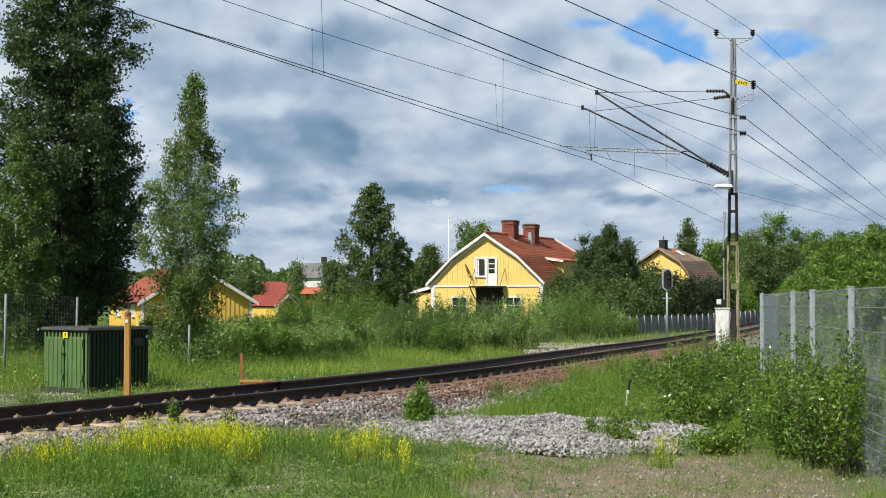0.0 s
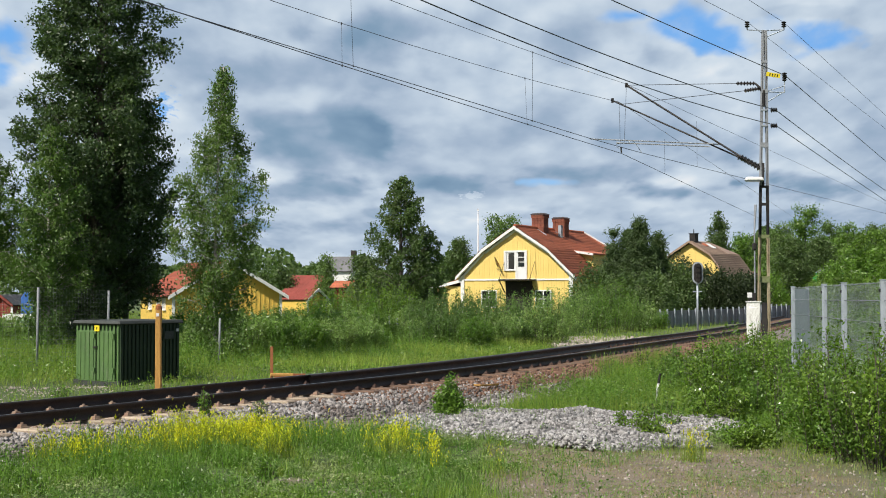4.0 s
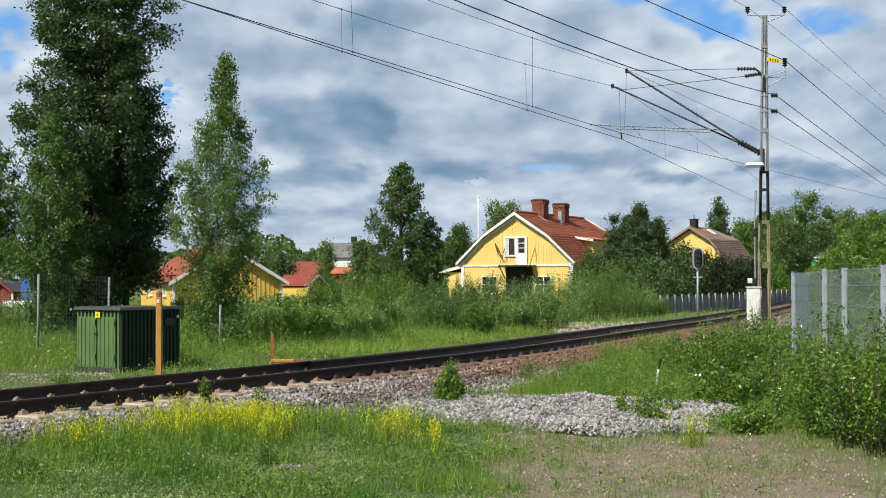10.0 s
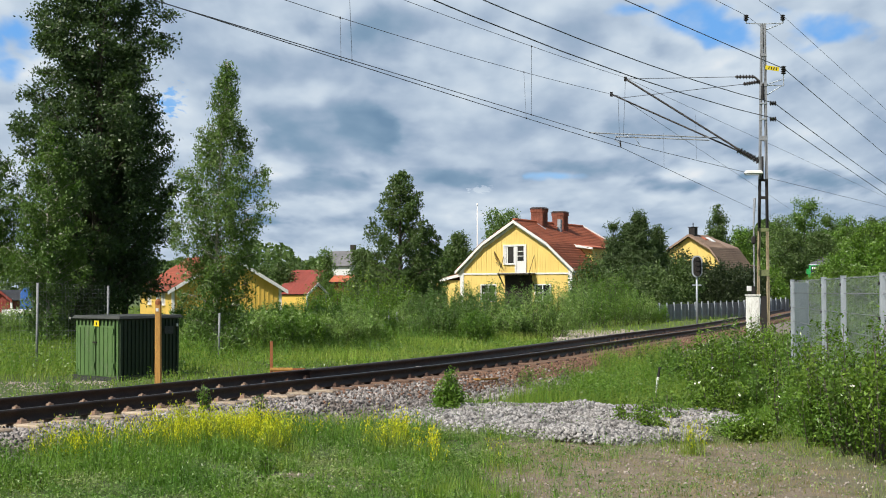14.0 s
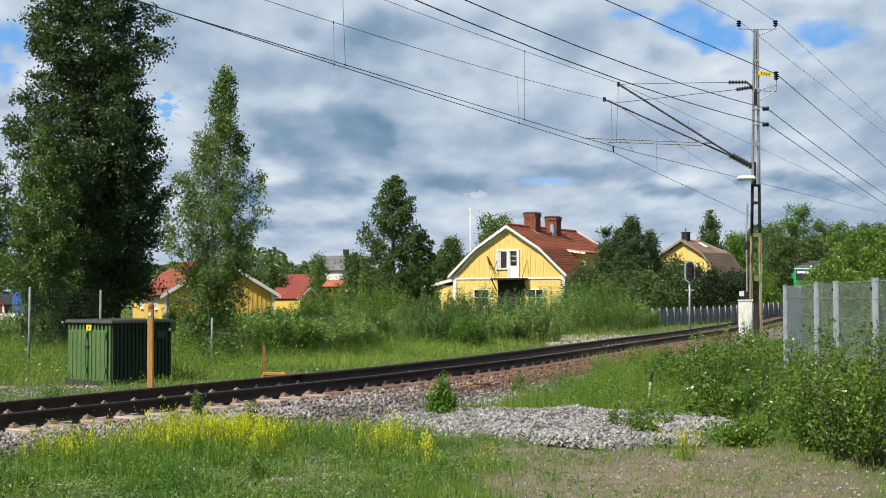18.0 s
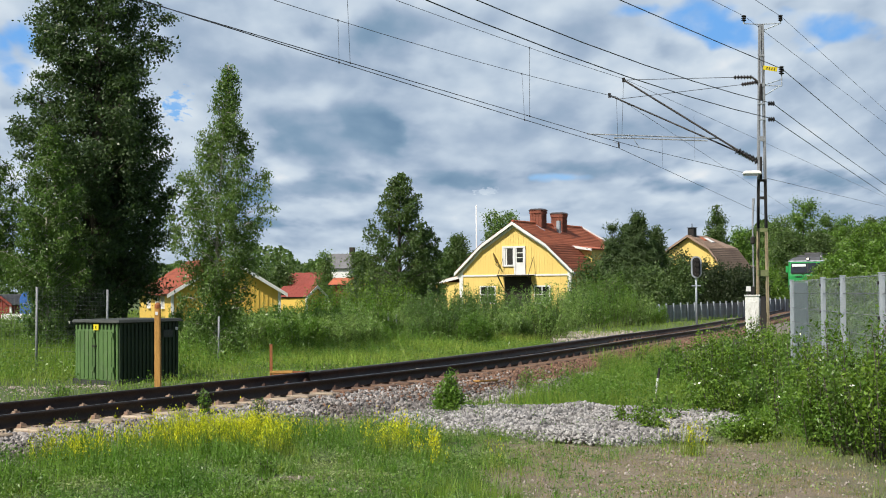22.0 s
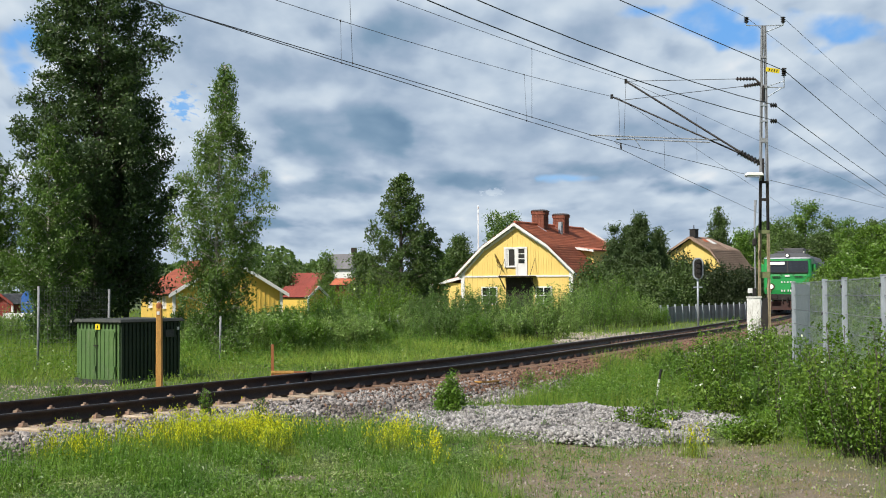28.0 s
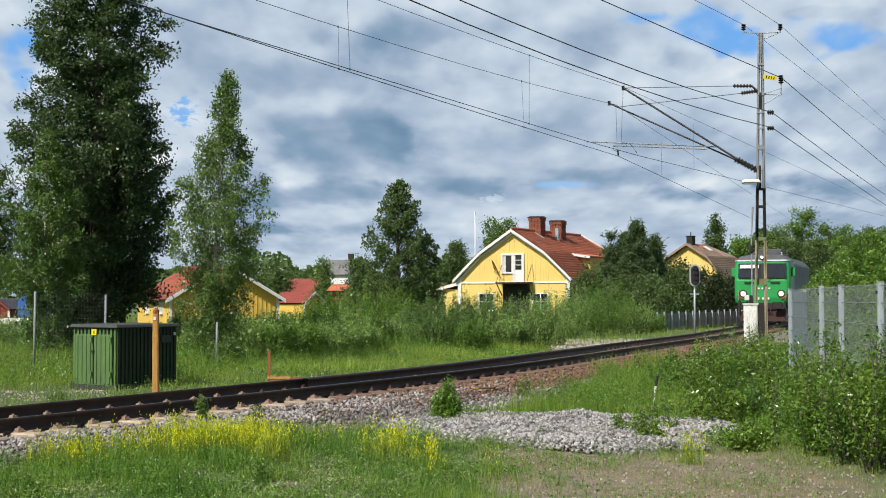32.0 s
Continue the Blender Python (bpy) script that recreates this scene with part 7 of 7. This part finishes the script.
def build_mesh_fence():
    """Welded mesh fence with box posts; a run along the path and a return behind."""
    near, corner, back = Vector((4.55, 11.0, 0)), Vector((6.809, 27.0, 0)), Vector((8.672, 33.0, 0))

    def run(label, a, b, posts, wires, tops, sheet=False):
        f = thing("mesh_fence", (0, 0, 0), label, "fence")
        d = (b - a).normalized()
        ang = math.atan2(d.y, d.x)
        r = Matrix.Rotation(ang, 3, "Z")
        for k in posts:
            p = a.lerp(b, k)
            g = float(ground_z(p.x, p.y))
            top = tops[0] + (tops[1] - tops[0]) * k
            o = Shape().box((p.x, p.y, (top + g) / 2 - 0.05), (0.075, 0.075, top - g + 0.1), r).part("post", M_GALV, f, bevel=0.006)
            Shape().box((p.x, p.y, top + 0.006), (0.085, 0.085, 0.012), r).part("cap", M_GALV, o)
            side = r @ Vector((0, 0.045, 0))
            for z in (0.12, 0.55, 1.0, 1.5):
                Shape().box(Vector((p.x, p.y, top - z)) - side, (0.05, 0.02, 0.04), r).part("clamp", M_BLACKSTEEL, o)
        ln = (b - a).length
        for z in (0.03, 0.25, 0.53, 0.80, 1.05, 1.25, 1.45, 1.65, 1.85):
            Shape().tube([(a.x, a.y, tops[0] - z), (b.x, b.y, tops[1] - z)], 0.0052, 4).part("rail_wire", M_OLDSTEEL, f)
        if sheet:
            Shape().prism([(a.x, a.y, -0.3), (b.x, b.y, -0.3), (b.x, b.y, tops[1] - 0.03), (a.x, a.y, tops[0] - 0.03)], (0.012, -0.004, 0)).part("infill_panel", M_GALV, f, "plain grey infill sheet")
            return
        n = int(ln / wires)
        k = (np.arange(n) + 0.5) / n
        x, y = a.x + (b.x - a.x) * k, a.y + (b.y - a.y) * k
        v = np.zeros((n, 8, 3))
        hw = 0.0010
        for j, (p, q, z) in enumerate([(-1, -1, -0.35), (1, -1, -0.35), (1, 1, -0.35), (-1, 1, -0.35), (-1, -1, 1.86), (1, -1, 1.86), (1, 1, 1.86), (-1, 1, 1.86)]):
            v[:, j] = np.stack([x + p * hw, y + q * hw, np.where(z < 0, z, tops[0] + (tops[1] - tops[0]) * k - 0.01)], 1)
        fq = np.array([(0, 1, 5, 4), (1, 2, 6, 5), (2, 3, 7, 6), (3, 0, 4, 7)])
        fc = (np.arange(n)[:, None, None] * 8 + fq[None]).reshape(-1, 4)
        tagged(part("mesh_infill", poly_mesh("mesh_infill", v.reshape(-1, 3), fc), M_GALV, f), kind="stuff")

    run("galvanised welded mesh fence with square posts", corner, near, (0.0, 0.285, 0.42, 0.625, 0.8, 1.0), 0.06, (1.815, 1.895))
    run("galvanised mesh fence running away along the railway", corner + Vector((0.06, 0.12, 0)), back, (1.0,), 0.035, (1.80, 1.80), True)


def build_old_fence():
    """Sagging wire fence with thin posts along the far meadow."""
    f = thing("wire_fence", (0, 0, 0), "old grey wire-mesh fence with thin steel posts", "fence")
    rows = [(-9.388, 32.0, 1.831), (-8.241, 34.0, 1.754), (-5.913, 36.5, 1.026), (-2.177, 55.0, 0.731), (-1.88, 55.5, 0.654), (-10.676, 31.0, 1.85)]
    for x, y, z in rows:
        g = float(ground_z(x, y))
        Shape().tube([(x, y, g - 0.1), (x + 0.02, y, z)], 0.030, 7).part("post", M_OLDSTEEL, f, smooth=True)
    w = Shape()
    a, b = Vector((rows[5][0], rows[5][1], 0)), Vector((rows[0][0], rows[0][1], 0))
    for a, b in ((rows[5], rows[0]), (rows[0], rows[1])):
        a, b = Vector(a), Vector(b)
        for k in range(20):
            w.tube([a - Vector((0, 0, k * 0.10)), b - Vector((0, 0, k * 0.10))], 0.0014, 3)
        n = int((b - a).length / 0.10)
        for i in range(n):
            p = a.lerp(b, i / n)
            w.tube([p, p - Vector((0, 0, 1.9))], 0.0012, 3)
    tagged(w.part("mesh", M_OLDSTEEL, f), kind="stuff")


build_cabinet()
build_signal()
build_mesh_fence()
build_old_fence()


# ---------------------------------------------------------------- locomotive
def build_locomotive():
    """Electric locomotive; its front stands at y = 0 and its body runs back along +y, z = 0 on the rails."""
    t = thing("locomotive", (0, 0, 0), "bright green electric locomotive with a grey roof and black underframe", "locomotive")
    W, L = 1.56, 15.4
    floor, sill, brow = 1.22, 2.45, 3.56
    # cab front: slightly raked, with rounded corners in plan
    def ring(z, rake, half, r=0.30):
        pts = []
        for k in range(5):
            a = math.pi / 2 * k / 4
            pts.append((half - r + r * math.sin(a), rake + r - r * math.cos(a), z))
        return [(-x, y, z_) for x, y, z_ in pts[::-1]] + pts
    def shell(zs):
        vs, fs = [], []
        for z, rake, half in zs:
            rr = ring(z, rake, half)
            vs += [(rr[0][0], 2.6, z)] + rr + [(rr[-1][0], 2.6, z)]
        n = len(vs) // len(zs)
        for j in range(len(zs) - 1):
            fs += [(j * n + i, j * n + i + 1, (j + 1) * n + i + 1, (j + 1) * n + i) for i in range(n - 1)]
        fs += [tuple(range(n))[::-1], tuple(range((len(zs) - 1) * n, len(zs) * n))]
        return Shape().add(vs, fs)
    shell([(floor, 0.06, W - 0.06), (1.5, 0.0, W), (sill, 0.02, W), (2.6, 0.06, W), (brow, 0.22, W - 0.03)]).part("cab", M_LOCOGREEN, t)
    shell([(brow, 0.18, W - 0.01), (brow + 0.08, 0.20, W - 0.02)]).part("white_band", M_GALV, t, "pale grey band above the windscreen")
    shell([(brow + 0.08, 0.24, W - 0.04), (brow + 0.30, 0.5, W - 0.32), (brow + 0.38, 0.9, W - 0.7)]).part("cab_roof", M_LOCOROOF, t)
    Shape().box((0, 2.6 + (L - 2.6) / 2, (floor + 3.45) / 2), (2 * W - 0.06, L - 2.6, 3.45 - floor)).part("body_side", M_LOCOGREY, t, "grey ribbed body sides")
    for i in range(26):
        for sx in (-1, 1):
            Shape().box((sx * (W - 0.02), 3.2 + i * 0.46, 2.6), (0.05, 0.05, 1.5)).part("rib", M_LOCOGREY, t)
    Shape().prism([(-W, 2.55, 3.45), (W, 2.55, 3.45), (W - 0.45, 2.55, 3.85), (-W + 0.45, 2.55, 3.85)], (0, L - 2.55, 0)).part("roof", M_LOCOROOF, t)
    for sx in (-1, 1):
        Shape().box((sx * (W + 0.10), 0.75, 2.95), (0.22, 0.10, 0.52)).part("mirror", M_LOCOGREEN, t, bevel=0.03)
        Shape().tube([(sx * 1.05, -0.03, 1.72), (sx * 1.05, 0.1, 1.72)], 0.23, 20).part("headlight_surround", M_RUST_DARK, t, "dark rust-brown headlight surround")
        o = Shape().tube([(sx * 1.05, -0.09, 1.72), (sx * 1.05, 0.0, 1.72)], [0.13, 0.15], 20).part("headlight", M_LIGHT, t)
        Shape().box((sx * 1.22, -0.01, 1.52), (0.40, 0.06, 0.07), Matrix.Rotation(-sx * 0.5, 3, "Y")).part("lamp_brow", M_RUST, t)
        Shape().box((sx * 0.72, -0.02, 2.36), (0.5, 0.05, 0.09)).part("grille", M_BLACKSTEEL, t)
        for k in (-0.16, 0, 0.16):
            Shape().box((sx * 0.72 + k, -0.05, 2.36), (0.03, 0.02, 0.08)).part("grille_bar", M_LOCOGREEN, t)
        Shape().tube([(sx * 0.35, -0.03, 2.42), (sx * 0.52, 0.02, 2.66)], 0.02, 5).part("wiper", M_BLACKSTEEL, t)
        # buffers
        b = Shape().tube([(sx * 0.875, 0.05, 1.06), (sx * 0.875, -0.40, 1.06)], [0.15, 0.12], 14).part("buffer", M_BLACKSTEEL, t)
        Shape().box((sx * 0.875, -0.45, 1.06), (0.58, 0.06, 0.36)).part("buffer_plate", M_GRIME, b, "grimy brown buffer plate", bevel=0.05)
        Shape().box((sx * 1.25, 0.1, 0.95), (0.10, 0.5, 0.8)).part("step", M_BLACKSTEEL, t)
        Shape().tube([(sx * 1.30, -0.05, 1.35), (sx * 1.30, -0.05, 1.9)], 0.014, 6).part("handrail", M_SLEEPER, t)
        Shape().prism([(sx * 1.33, -0.01, 2.66), (sx * 0.045, -0.01, 2.66), (sx * 0.045, 0.13, 3.43), (sx * 1.31, 0.13, 3.43)], (0, 0.05, 0)).part("windscreen", M_GLASS, t, "dark windscreen half")
        Shape().prism([(sx * 1.30, -0.02, 2.60), (sx * 0.04, -0.02, 2.60), (sx * 0.04, -0.02, 2.65), (sx * 1.30, -0.02, 2.65)], (0, 0.05, 0)).part("windscreen_seal", M_BLACKSTEEL, t)
    Shape().prism([(-1.22, -0.0, 3.16), (-0.16, -0.0, 3.16), (-0.16, 0.05, 3.36), (-1.22, 0.05, 3.36)], (0, 0.06, 0)).part("sun_blind", M_WHITE, t, "pale sun blind behind the windscreen")
    Shape().prism([(-0.045, -0.005, 2.64), (0.045, -0.005, 2.64), (0.045, 0.135, 3.44), (-0.045, 0.135, 3.44)], (0, 0.05, 0)).part("windscreen_pillar", M_BLACKSTEEL, t)
    for i, x in enumerate((-0.36, -0.18, 0.02, 0.22, 0.40)):
        Shape().box((x, -0.012, 2.02), (0.10, 0.02, 0.09)).part("letter_bar", M_WHITE, t)
    for i, x in enumerate((-0.36, -0.20, 0.05, 0.20, 0.35)):
        Shape().box((x, -0.012, 1.45), (0.09, 0.02, 0.13)).part("number_bar", M_WHITE, t)
    Shape().box((0, -0.02, 2.42), (0.30, 0.03, 0.10)).part("emblem", M_WHITE, t)
    o = Shape().box((0.0, 0.25, 3.78), (0.24, 0.3, 0.24)).part("top_lamp_box", M_BLACKSTEEL, t, bevel=0.04)
    Shape().tube([(0, 0.08, 3.78), (0, 0.14, 3.78)], 0.09, 14).part("top_lamp", M_LIGHT, o)
    # underframe
    Shape().box((0, L / 2, 1.12), (2.75, L - 0.2, 0.32)).part("underframe", M_BLACKSTEEL, t)
    Shape().box((0, 0.02, 1.02), (2.6, 0.14, 0.40)).part("buffer_beam", M_BLACKSTEEL, t, bevel=0.02)
    Shape().prism([(-1.25, -0.15, 0.18), (1.25, -0.15, 0.18), (1.25, 0.0, 0.75), (-1.25, 0.0, 0.75)], (0, 0.12, 0)).part("snow_plough", M_PLOUGH, t)
    Shape().tube([(0, 0.0, 1.04), (0, -0.32, 0.92), (0, -0.30, 0.62)], 0.05, 6).part("coupling", M_BLACKSTEEL, t)
    for x in (-0.45, 0.45, -0.3, 0.3):
        Shape().tube([(x, 0.0, 0.98), (x * 1.1, -0.22, 0.7), (x * 0.9, -0.05, 0.55)], 0.025, 5).part("brake_hose", M_BLACKSTEEL, t)
    for y in (3.6, 11.8):
        bg = Shape().box((0, y, 0.72), (2.1, 3.9, 0.30)).part("bogie", M_BLACKSTEEL, t)
        for dy in (-1.35, 1.35):
            for sx in (-1, 1):
                Shape().tube([(sx * 0.70, y + dy, 0.65), (sx * 0.83, y + dy, 0.65)], 0.65, 20).part("wheel", M_RAIL, bg)
    # roof gear
    Shape().box((0.30, 2.6, 4.05), (1.3, 1.9, 0.45)).part("roof_box", M_LOCOROOF, t, bevel=0.04)
    Shape().box((-0.55, 3.4, 3.98), (0.7, 1.5, 0.3)).part("resistor_box", M_LOCOROOF, t, bevel=0.04)
    for y, up in ((5.2, 0.35), (11.5, 0.4)):
        pg = Shape().box((0, y, 3.95), (1.2, 1.5, 0.08)).part("pantograph", M_BLACKSTEEL, t, "folded dark pantograph")
        for sx in (-1, 1):
            Shape().tube([(sx * 0.5, y - 0.7, 4.0), (sx * 0.45, y + 0.8, 4.0 + up * 0.6), (sx * 0.6, y - 0.5, 4.0 + up)], 0.03, 5).part("arm", M_BLACKSTEEL, pg)
        Shape().tube([(-0.85, y - 0.5, 4.0 + up), (0.85, y - 0.5, 4.0 + up)], 0.035, 6).part("collector_bow", M_BLACKSTEEL, pg)
    for sx, y in ((0.95, 1.7), (0.7, 4.4), (-0.8, 4.6), (-0.9, 1.9)):
        insulator(t, (sx, y, 3.75), (sx, y, 4.1), 4, 0.09, M_WHITE if sx == 0.95 else M_INSUL, "roof_insulator")
    return t


LOCO = build_locomotive()


def motions():
    # the engine rolls slowly up the line: seconds, how far ahead it stands
    rows = []
    for t, y in ((0, 140.5), (6, 139), (9, 137.5), (12, 134.5), (14, 131.5), (17, 125.5), (19, 120), (21, 114), (23, 107.5), (25, 101), (28, 91.5), (30, 85), (32, 78)):
        x, y_, dx, dy = track_at(s_at_y(y))
        rows.append((t, Matrix.Translation((x, y_, 0.172 + float(grade(y_)))) @ Matrix.Rotation(math.atan2(-dx, dy), 4, "Z")))
    walk(LOCO, rows)
    # gusts bend the birch, and the aspen a little
    gusts = ((0, -0.3), (2, -0.5), (6, -0.2), (9, 0.0), (13, 0.1), (14.5, 0.9), (17, 1.9), (18.5, 1.5), (21, 2.3), (22, 1.2), (24, 0.7), (27, 0.0), (29, 0.0), (30.5, 0.5), (32, 1.1))
    for tree, k in zip(swaying, (0.12, 1.0)):
        foot = tree.matrix_basis.translation.copy()
        walk(tree, [(t, Matrix.Translation(foot) @ pose(0, 0, 0, 0, a * k, 0)) for t, a in gusts])
    # the clouds drift
    walk(SKY, [(0, pose(*EYE, 0, 0, 0.32)), (9, pose(*EYE, 0, 0, 0.0)), (20, pose(*EYE, 0, 0, -0.40)), (32, pose(*EYE, 0, 0, -0.80))])


motions()
